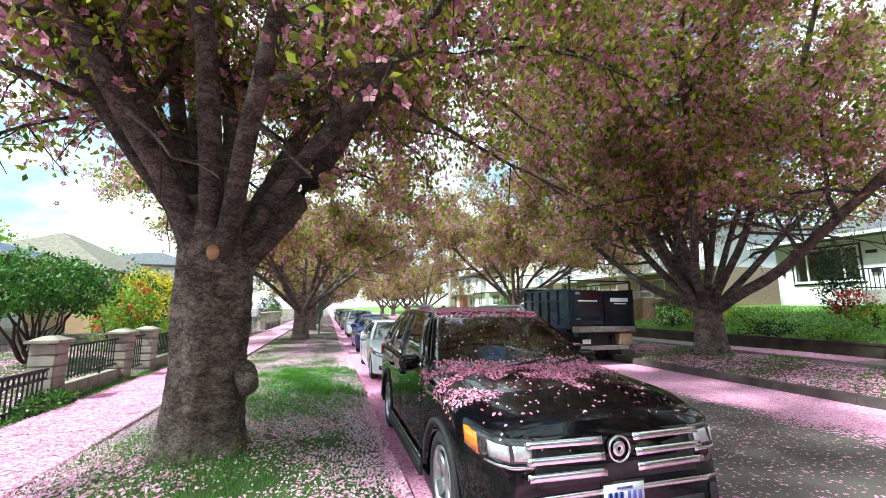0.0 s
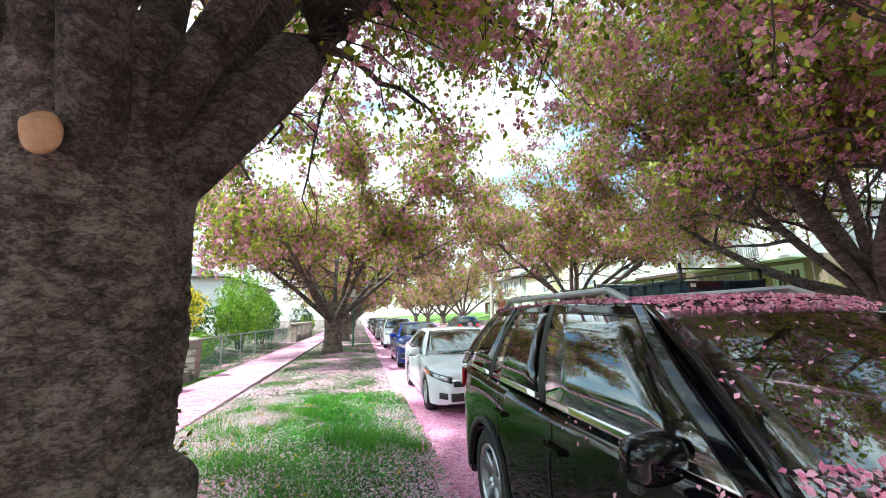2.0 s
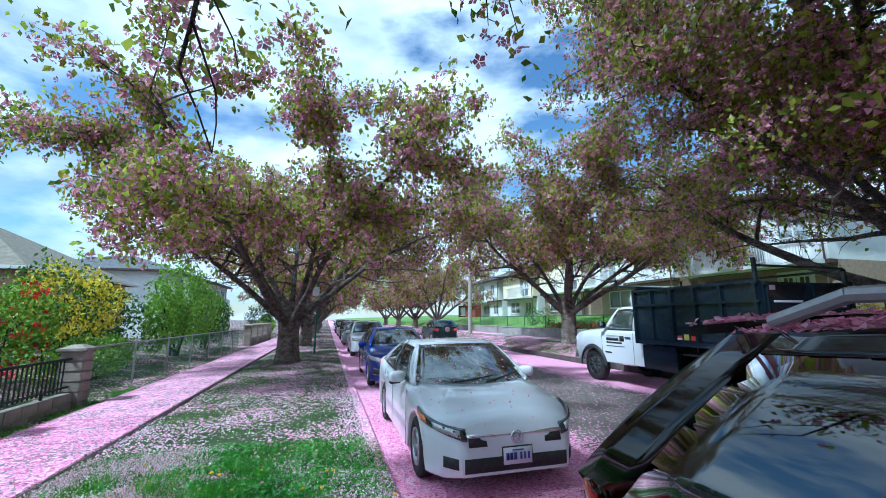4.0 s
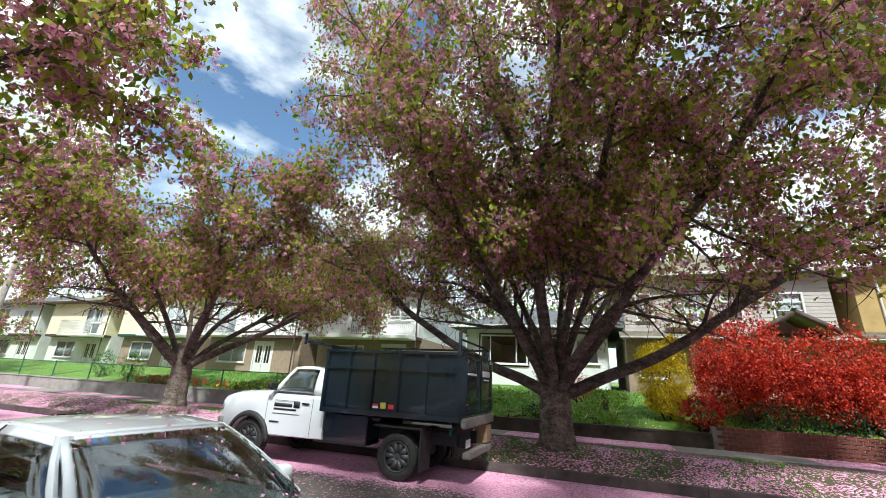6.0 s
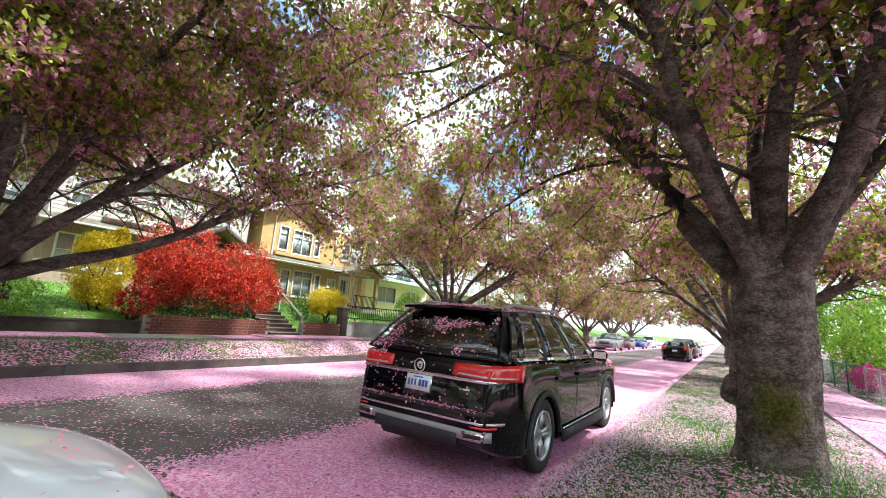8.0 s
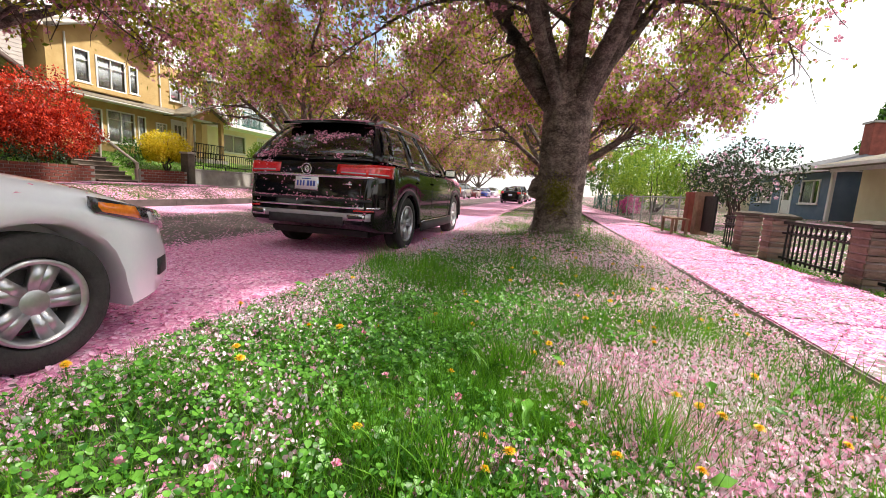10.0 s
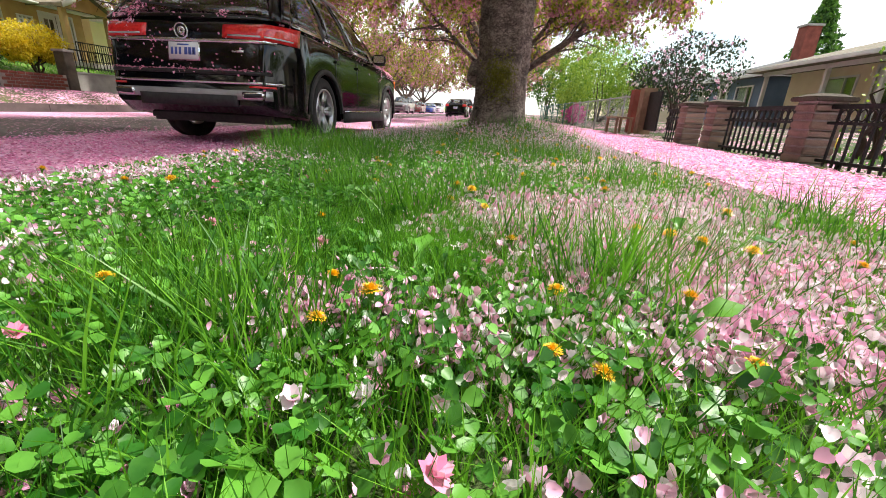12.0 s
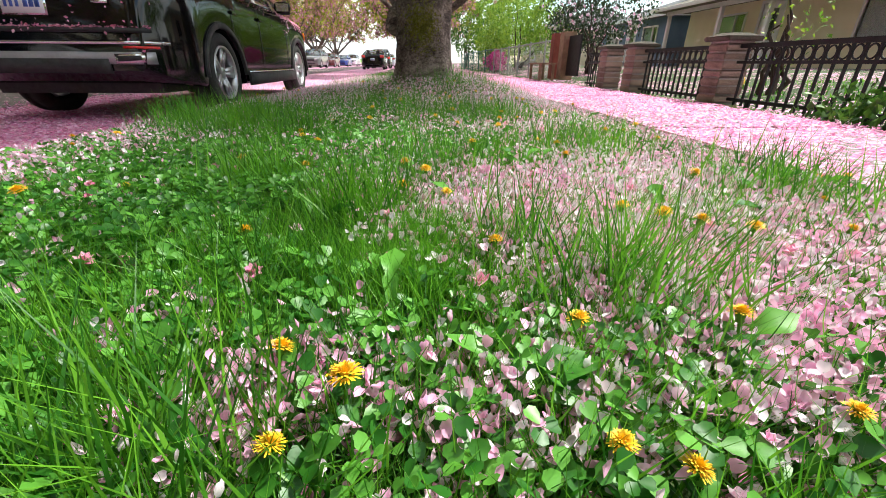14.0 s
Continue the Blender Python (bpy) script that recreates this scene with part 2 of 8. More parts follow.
M["grey_paint"] = surf("grey_paint", (0.16, 0.17, 0.18), (0.26, 0.27, 0.28), 2, 0.3, 0, 0.4, 1.0)
M["green_paint"] = surf("dark_green_paint", (0.006, 0.03, 0.028), (0.015, 0.05, 0.045), 2, 0.3, 0, 0.2, 1.0)
M["red_paint"] = surf("maroon_paint", (0.10, 0.012, 0.015), (0.18, 0.02, 0.025), 2, 0.3, 0, 0.2, 1.0)
M["bin_paint"] = surf("dump_body_paint", (0.004, 0.009, 0.016), (0.014, 0.024, 0.036), 1.5, 0.2, 0.1, 0.0, 0.8)
M["plastic"] = surf("black_plastic", (0.012, 0.012, 0.013), (0.035, 0.035, 0.036), 20, 0.6, 0.2)
M["rubber"] = surf("tyre_rubber", (0.012, 0.012, 0.012), (0.04, 0.038, 0.036), 12, 0.85, 0.4)
M["chrome"] = surf("chrome", (0.70, 0.71, 0.73), (0.82, 0.83, 0.84), 4, 0.12, 0, 1.0)
M["alloy"] = surf("alloy", (0.40, 0.41, 0.43), (0.60, 0.61, 0.62), 6, 0.32, 0, 0.9)
M["silver"] = surf("silver_trim", (0.36, 0.36, 0.38), (0.50, 0.50, 0.52), 6, 0.4, 0, 0.6)
M["steel"] = surf("worn_steel", (0.16, 0.15, 0.14), (0.36, 0.34, 0.32), 8, 0.55, 0.3, 0.5)
M["lens_red"] = surf("red_lens", (0.52, 0.008, 0.012), (0.78, 0.025, 0.028), 30, 0.12, 0, 0, 1.0)
M["lens_clear"] = surf("clear_lens", (0.42, 0.44, 0.46), (0.75, 0.77, 0.80), 18, 0.1, 0.2, 0.4, 1.0)
M["lens_dark"] = surf("dark_lens", (0.012, 0.012, 0.014), (0.06, 0.06, 0.065), 14, 0.08, 0, 0.2, 1.0)
M["lens_amber"] = surf("amber_lens", (0.75, 0.16, 0.01), (0.90, 0.28, 0.02), 30, 0.15, 0, 0, 1.0)
M["plate_white"] = surf("plate_white", (0.74, 0.76, 0.80), (0.82, 0.83, 0.86), 10, 0.4)
M["plate_blue"] = surf("plate_blue", (0.05, 0.10, 0.42), (0.08, 0.14, 0.5), 10, 0.4)
M["cabin"] = surf("cabin_trim", (0.012, 0.012, 0.013), (0.04, 0.04, 0.04), 10, 0.8)
M["car_glass"] = glass_mat("car_glass", (0.75, 0.9, 0.88), 0.42, 3.6)
M["dark_glass"] = glass_mat("tinted_glass", (0.6, 0.7, 0.7), 0.18, 2.9)
M["pane"] = glass_mat("window_pane", (0.85, 0.92, 0.95), 0.85, 2.6)
M["sticker_r"] = surf("red_sticker", (0.55, 0.03, 0.03), (0.7, 0.05, 0.05), 20, 0.5)
M["sticker_y"] = surf("yellow_sticker", (0.55, 0.50, 0.08), (0.65, 0.6, 0.1), 20, 0.5)
M["black_iron"] = surf("black_iron", (0.008, 0.008, 0.009), (0.025, 0.025, 0.026), 14, 0.5, 0.2, 0.4)
M["green_steel"] = surf("green_steel", (0.01, 0.10, 0.075), (0.02, 0.16, 0.12), 10, 0.5, 0.1)
M["galv"] = surf("galvanised", (0.30, 0.31, 0.32), (0.48, 0.49, 0.5), 12, 0.5, 0.1, 0.7)
M["brick"] = surf("post_brick", (0.15, 0.105, 0.08), (0.36, 0.27, 0.21), 5, 0.9, 0.6, objrand=0.5)
M["mortar"] = surf("mortar", (0.22, 0.20, 0.18), (0.36, 0.33, 0.30), 9, 0.95, 0.6)
M["block"] = surf("concrete_block", (0.20, 0.175, 0.145), (0.38, 0.34, 0.28), 4, 0.95, 0.8, objrand=0.35)
M["wall_dark"] = surf("mossy_retaining_wall", (0.035, 0.03, 0.024), (0.13, 0.105, 0.08), 3, 0.95, 0.9)
M["wall_red"] = surf("red_brick_wall", (0.14, 0.035, 0.025), (0.30, 0.085, 0.06), 4, 0.92, 0.7)
M["concrete"] = surf("concrete", (0.26, 0.25, 0.235), (0.44, 0.42, 0.39), 3, 0.9, 0.5)
M["wood_pole"] = surf("weathered_pole", (0.30, 0.27, 0.23), (0.50, 0.46, 0.40), 6, 0.9, 0.5)
M["wood"] = surf("weathered_wood", (0.16, 0.10, 0.06), (0.34, 0.24, 0.15), 6, 0.85, 0.5)
M["wood_red"] = surf("cedar_boards", (0.22, 0.07, 0.035), (0.36, 0.13, 0.07), 6, 0.85, 0.4)
M["stucco_white"] = surf("white_stucco", (0.70, 0.71, 0.71), (0.82, 0.82, 0.81), 2.5, 0.9, 0.5, fine=120)
M["stucco_yellow"] = surf("ochre_stucco", (0.44, 0.30, 0.12), (0.58, 0.42, 0.19), 2.5, 0.9, 0.5, fine=120)
M["stucco_cream"] = surf("cream_stucco", (0.80, 0.72, 0.50), (0.88, 0.81, 0.60), 2.5, 0.9, 0.4, fine=120)
M["stucco_peach"] = surf("peach_stucco", (0.60, 0.40, 0.26), (0.72, 0.50, 0.34), 2.5, 0.9, 0.4, fine=120)
M["siding_grey"] = surf("grey_siding", (0.46, 0.42, 0.40), (0.58, 0.54, 0.51), 2.0, 0.8, 0.2)
M["stone_tan"] = surf("tan_brick_front", (0.28, 0.20, 0.15), (0.42, 0.32, 0.25), 6, 0.9, 0.7)
M["stucco_blue"] = surf("slate_blue_siding", (0.10, 0.16, 0.24), (0.16, 0.23, 0.32), 2, 0.85, 0.3)
M["siding_green"] = surf("dark_green_siding", (0.015, 0.05, 0.04), (0.03, 0.085, 0.07), 2, 0.8, 0.2)
M["roof_grey"] = surf("grey_shingle", (0.06, 0.065, 0.072), (0.17, 0.175, 0.18), 5, 0.95, 0.8)
M["roof_brown"] = surf("brown_shingle", (0.13, 0.115, 0.085), (0.28, 0.25, 0.19), 5, 0.95, 0.8)
M["roof_blue"] = surf("blue_shingle", (0.05, 0.07, 0.11), (0.11, 0.14, 0.2), 5, 0.95, 0.8)
M["trim"] = surf("white_trim", (0.72, 0.72, 0.71), (0.82, 0.82, 0.81), 5, 0.6, 0.1)
M["trim_brown"] = surf("brown_fascia", (0.05, 0.03, 0.025), (0.11, 0.07, 0.06), 5, 0.7, 0.2)
M["room"] = surf("dim_room", (0.02, 0.02, 0.022), (0.07, 0.068, 0.065), 1.5, 0.9)
M["curtain"] = surf("net_curtain", (0.62, 0.64, 0.66), (0.80, 0.81, 0.82), 14, 0.9, 0.3)
M["conc_paver"] = surf("step_tread", (0.22, 0.17, 0.14), (0.36, 0.29, 0.25), 5, 0.9, 0.4)
M["bush_green"] = surf("bush_leaf", (0.025, 0.085, 0.012), (0.11, 0.26, 0.03), 2.0, 0.5, 0, fine=8, island=0.9, trans=0.3)
M["bush_bright"] = surf("spring_leaf", (0.12, 0.26, 0.02), (0.32, 0.48, 0.05), 2.0, 0.5, 0, fine=8, island=0.9, trans=0.4)
M["bush_gold"] = surf("golden_leaf", (0.55, 0.42, 0.01), (0.92, 0.78, 0.06), 2.0, 0.5, 0, fine=8, island=0.9, trans=0.45)
M["bush_red"] = surf("red_leaf", (0.26, 0.012, 0.010), (0.80, 0.085, 0.035), 2.0, 0.5, 0, fine=8, island=1.0, trans=0.35)
M["bush_dark"] = surf("dark_leaf", (0.01, 0.028, 0.01), (0.035, 0.07, 0.02), 2.0, 0.5, 0, fine=8, island=0.9, trans=0.2)
M["flower_red"] = surf("red_flower", (0.62, 0.01, 0.02), (0.85, 0.03, 0.04), 2.0, 0.5, 0, fine=8, island=0.9, trans=0.3)
M["flower_mag"] = surf("magenta_flower", (0.62, 0.02, 0.28), (0.85, 0.06, 0.45), 2.0, 0.5, 0, fine=8, island=0.9, trans=0.3)
M["plaque"] = surf("carved_plaque", (0.42, 0.24, 0.12), (0.58, 0.36, 0.2), 20, 0.7, 0.4)


# ---------- mesh helpers ----------
def mesh_np(name, V, F):
    """A mesh from vertex and face arrays (all faces of one size)."""
    V, F = np.asarray(V, np.float32), np.asarray(F, np.int32)
    me = bpy.data.meshes.new(name)
    k = F.shape[1]
    me.vertices.add(len(V))
    me.vertices.foreach_set("co", V.ravel())
    me.loops.add(F.size)
    me.loops.foreach_set("vertex_index", F.ravel())
    me.polygons.add(len(F))
    me.polygons.foreach_set("loop_start", np.arange(0, F.size, k, dtype=np.int32))
    me.polygons.foreach_set("loop_total", np.full(len(F), k, np.int32))
    me.update(calc_edges=True)
    return me


def put_mesh(name, me, mat, parent=None, label="", smooth=False):
    if mat and not me.materials:
        me.materials.append(M[mat])
    if smooth:
        me.polygons.foreach_set("use_smooth", np.ones(len(me.polygons), bool))
    ob = new(name, me)
    if parent:
        ob.parent = parent
    return tagged(ob, label)


def part(name, bm, mat, parent=None, label="", smooth=False):
    """Link a bmesh as one mesh object under a thing or a part."""
    me = bpy.data.meshes.new(name)
    bm.to_mesh(me)
    bm.free()
    return put_mesh(name, me, mat, parent, label, smooth)


def thing(name, x, y, z, rz, label, category, group="", kind=""):
    ob = new(name)
    ob.empty_display_size = 0.2
    ob.matrix_basis = pose(x, y, z, 0, 0, rz)
    return tagged(ob, label, category, group, kind)


def box(bm, x0, x1, y0, y1, z0, z1, bev=0.0):
    g = bmesh.ops.create_cube(bm, size=1.0)["verts"]
    for v in g:
        v.co = Vector(((x0 + x1) / 2 + v.co.x * (x1 - x0), (y0 + y1) / 2 + v.co.y * (y1 - y0), (z0 + z1) / 2 + v.co.z * (z1 - z0)))
    if bev:
        es = list({e for v in g for e in v.link_edges})
        bmesh.ops.bevel(bm, geom=es, offset=bev, segments=2, affect="EDGES", clamp_overlap=True)
    return g


def boxed(name, x0, x1, y0, y1, z0, z1, mat, parent=None, label="", bev=0.006):
    bm = bmesh.new()
    box(bm, x0, x1, y0, y1, z0, z1, bev)
    return part(name, bm, mat, parent, label)


def cyl(bm, p, q, r0, r1=None, n=12):
    """A tapered rod from p to q."""
    p, q = Vector(p), Vector(q)
    d = q - p
    m = Matrix.Translation((p + q) / 2) @ d.to_track_quat("Z", "Y").to_matrix().to_4x4()
    return bmesh.ops.create_cone(bm, cap_ends=True, segments=n, radius1=r0, radius2=r0 if r1 is None else r1, depth=d.length, matrix=m)["verts"]


def tube(pts, rad, n=8):
    """Vertices and quads of a tapered tube along points."""
    P = np.array([tuple(p) for p in pts], float)
    T = np.gradient(P, axis=0)
    T /= np.linalg.norm(T, axis=1, keepdims=True) + 1e-9
    up = np.array([0.31, 0.17, 0.93])
    A = np.cross(T, up)
    bad = np.linalg.norm(A, axis=1) < 0.15
    A[bad] = np.cross(T[bad], [1, 0, 0])
    A /= np.linalg.norm(A, axis=1, keepdims=True) + 1e-9
    B = np.cross(T, A)
    a = np.linspace(0, 2 * np.pi, n, endpoint=False)
    R = np.asarray(rad, float)
    R = R[:, None] if R.ndim == 1 else R
    V = P[:, None] + A[:, None] * (np.cos(a)[None] * R)[..., None] + B[:, None] * (np.sin(a)[None] * R)[..., None]
    k = len(P)
    i, j = np.meshgrid(np.arange(k - 1), np.arange(n), indexing="ij")
    F = np.stack([i * n + j, i * n + (j + 1) % n, (i + 1) * n + (j + 1) % n, (i + 1) * n + j], -1).reshape(-1, 4)
    return V.reshape(-1, 3), F


class Heap:
    """Gathers vertex and face arrays into one mesh."""
    def __init__(self):
        self.V, self.F, self.n = [], [], 0

    def add(self, V, F):
        self.V.append(np.asarray(V, float))
        self.F.append(np.asarray(F) + self.n)
        self.n += len(V)

    def mesh(self, name):
        return mesh_np(name, np.concatenate(self.V), np.concatenate(self.F))


def scatter(name, tv, tf, pos, mats):
    """One mesh of many small alike pieces: template vertices and faces, places and 3x3 turns."""
    tv, tf, pos = np.asarray(tv, float), np.asarray(tf), np.asarray(pos, float)
    V = np.einsum("nij,kj->nki", mats, tv) + pos[:, None]
    F = tf[None] + (np.arange(len(pos)) * len(tv))[:, None, None]
    return mesh_np(name, V.reshape(-1, 3), F.reshape(-1, tf.shape[1]))


def turns(rng, n, tilt=3.2, s0=0.7, s1=1.3):
    """Random turns about z with a tilt (radians spread), scaled."""
    a, b, c = rng.uniform(0, 2 * np.pi, n), rng.uniform(-tilt, tilt, n), rng.uniform(-tilt, tilt, n)
    ca, sa, cb, sb, cc, sc = np.cos(a), np.sin(a), np.cos(b), np.sin(b), np.cos(c), np.sin(c)
    o, i = np.zeros(n), np.ones(n)
    Z = np.stack([ca, -sa, o, sa, ca, o, o, o, i], -1).reshape(-1, 3, 3)
    X = np.stack([i, o, o, o, cb, -sb, o, sb, cb], -1).reshape(-1, 3, 3)
    Y = np.stack([cc, o, sc, o, i, o, -sc, o, cc], -1).reshape(-1, 3, 3)
    return (Z @ X @ Y) * rng.uniform(s0, s1, n)[:, None, None]


LEAF_V = [(0, 0, 0), (0.32, 0.45, 0.10), (0, 1.0, -0.06), (-0.32, 0.45, 0.10), (0, 0.5, 0)]
LEAF_F = [(0, 1, 4), (1, 2, 4), (2, 3, 4), (3, 0, 4)]
LEAF_V2 = [(0, 0, 0), (0.30, 0.45, 0.08), (0, 1.0, -0.05), (-0.30, 0.45, 0.08)]
LEAF_F2 = [(0, 1, 2), (0, 2, 3)]


def puff(petals=6, layers=2):
    """A double blossom: rings of cupped petals."""
    V, F = [], []
    for k in range(layers):
        for i in range(petals):
            a = (i + 0.5 * k) * 2 * math.pi / petals
            e = 0.25 + 0.75 * k
            o = len(V)
            for (u, w) in ((0.05, 0), (0.6, -0.36), (1.0, 0), (0.6, 0.36)):
                r, h = u * math.cos(e), u * math.sin(e)
                V.append((r * math.cos(a) - w * math.sin(a), r * math.sin(a) + w * math.cos(a), h - 0.2))
            F += [(o, o + 1, o + 2), (o, o + 2, o + 3)]
    return V, F


PUFF_V, PUFF_F = puff()
PUFF5_V, PUFF5_F = puff(5, 1)
PUFF4_V = [v for a in (0.0, 1.57, 3.14, 4.71) for v in ((0, 0, -0.2), (0.9 * math.cos(a - 0.5), 0.9 * math.sin(a - 0.5), 0.1), (0.9 * math.cos(a + 0.5), 0.9 * math.sin(a + 0.5), 0.1))]
PUFF4_F = [(3 * k, 3 * k + 1, 3 * k + 2) for k in range(4)]


# ---------- ground ----------
def gz(x, y):
    """Height of the ground."""
    xs = np.array([-700, -40, -12, -7.5, -5.95, -5.4, -5.2, -3.6, -3.3, -2.0, -0.6, -0.12, -0.1, 8.6, 8.7, 9.2, 10.2, 11.2, 12.7, 13.1, 13.25, 14.2, 16.5, 19.5, 60, 700])
    zs = np.array([0.5, 0.5, 0.4, 0.22, 0.03, 0.02, 0.02, 0.02, 0.09, 0.10, 0.09, 0.05, -0.12, -0.12, 0.12, 0.24, 0.50, 0.44, 0.44, 0.40, 0.40, 1.0, 1.45, 1.85, 3.2, 4.0])
    z = np.interp(x, xs, zs)
    return z + 0.22 * np.exp(-((x + 2.25) ** 2 + (y - 2.6) ** 2) / 1.1) + 0.10 * np.exp(-((x + 2.0) ** 2 + (y - 19.5) ** 2) / 0.9)


gx = np.unique(np.concatenate([np.linspace(-700, -40, 8), np.linspace(-40, -6, 18), np.linspace(-6, -0.1, 50), [-0.12, -0.1, 8.6, 8.7], np.linspace(8.6, 20, 40), np.linspace(20, 60, 12), np.linspace(60, 700, 8)]))
gy = np.unique(np.concatenate([np.linspace(-700, -60, 10), np.linspace(-60, -4, 24), np.linspace(-4, 22, 120), np.linspace(22, 80, 26), np.linspace(80, 700, 12)]))
GX, GY = np.meshgrid(gx, gy, indexing="ij")
gr = np.random.default_rng(5)
GZ = gz(GX, GY) + gr.normal(0, 0.010, GX.shape) * ((GX < -0.2) | (GX > 8.8))
i, j = np.meshgrid(np.arange(len(gx) - 1), np.arange(len(gy) - 1), indexing="ij")
k = len(gy)
GF = np.stack([i * k + j, (i + 1) * k + j, (i + 1) * k + j + 1, i * k + j + 1], -1).reshape(-1, 4)
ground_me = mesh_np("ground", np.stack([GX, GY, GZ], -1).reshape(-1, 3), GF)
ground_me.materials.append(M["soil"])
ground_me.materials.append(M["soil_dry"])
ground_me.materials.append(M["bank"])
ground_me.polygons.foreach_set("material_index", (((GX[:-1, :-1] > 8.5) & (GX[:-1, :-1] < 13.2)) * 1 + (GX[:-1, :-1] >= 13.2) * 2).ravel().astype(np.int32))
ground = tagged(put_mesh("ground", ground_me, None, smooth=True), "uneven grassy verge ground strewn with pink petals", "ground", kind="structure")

road = tagged(boxed("road", -0.1, 8.6, -650, 650, -0.10, 0.0, "asphalt", bev=0), "worn dark asphalt road with pink petals drifted in the gutters", "road", kind="structure")
kerb_bm = bmesh.new()
for q in range(-60, 90):
    box(kerb_bm, -0.24, -0.1, q * 1.5, q * 1.5 + 1.49, -0.1, 0.085, 0.0)
kerb_l = tagged(part("kerb", kerb_bm, "walk"), "low dark concrete kerb half overgrown by grass", "kerb", kind="structure")
kerb_bm = bmesh.new()
for q in range(-60, 90):
    box(kerb_bm, 8.6, 8.74, q * 1.5, q * 1.5 + 1.49, -0.1, 0.185, 0.0)
kerb_r = tagged(part("kerb", kerb_bm, "kerb"), "dark weathered concrete kerb beside the road", "kerb", kind="structure")


def pavement(x0, x1, z, label):
    base = tagged(boxed("pavement", x0, x1, -200, 200, z - 0.12, z - 0.012, "mortar", bev=0), label, "pavement", kind="structure")
    bm = bmesh.new()
    box(bm, x0 + 0.006, x1 - 0.006, 0.008, 1.492, -0.05, 0, 0.01)
    me = bpy.data.meshes.new("slab")
    bm.to_mesh(me)
    bm.free()
    me.materials.append(M["walk"])
    rs = random.Random(3)
    for q in range(-40, 60):
        s = new("slab", me)
        s.matrix_basis = pose(0, q * 1.5, z + rs.uniform(-0.003, 0.004), rs.uniform(-0.15, 0.15), rs.uniform(-0.15, 0.15), 0)
        s.parent = base
    return base


pavement(-5.2, -3.6, 0.10, "concrete pavement carpeted with pink cherry petals")
pavement(11.3, 12.7, 0.50, "concrete pavement with scattered pink petals")


# ---------- cherry trees ----------
def grow(rng, p, d, length, r0, r1, droop, wob, step):
    """Points and radii of a branch that bends as it grows."""
    pts, rad, n = [np.array(p, float)], [r0], max(3, int(length / step))
    d = np.array(d, float) / np.linalg.norm(d)
    for q in range(n):
        d = d + rng.normal(0, wob, 3) + np.array([0, 0, droop])
        d /= np.linalg.norm(d)
        pts.append(pts[-1] + d * length / n)
        rad.append(r0 + (r1 - r0) * ((q + 1) / n) ** 0.8)
    return pts, rad


def heading(az, el):
    a, e = radians(az), radians(el)
    return np.array([math.cos(a) * math.cos(e), math.sin(a) * math.cos(e), math.sin(e)])


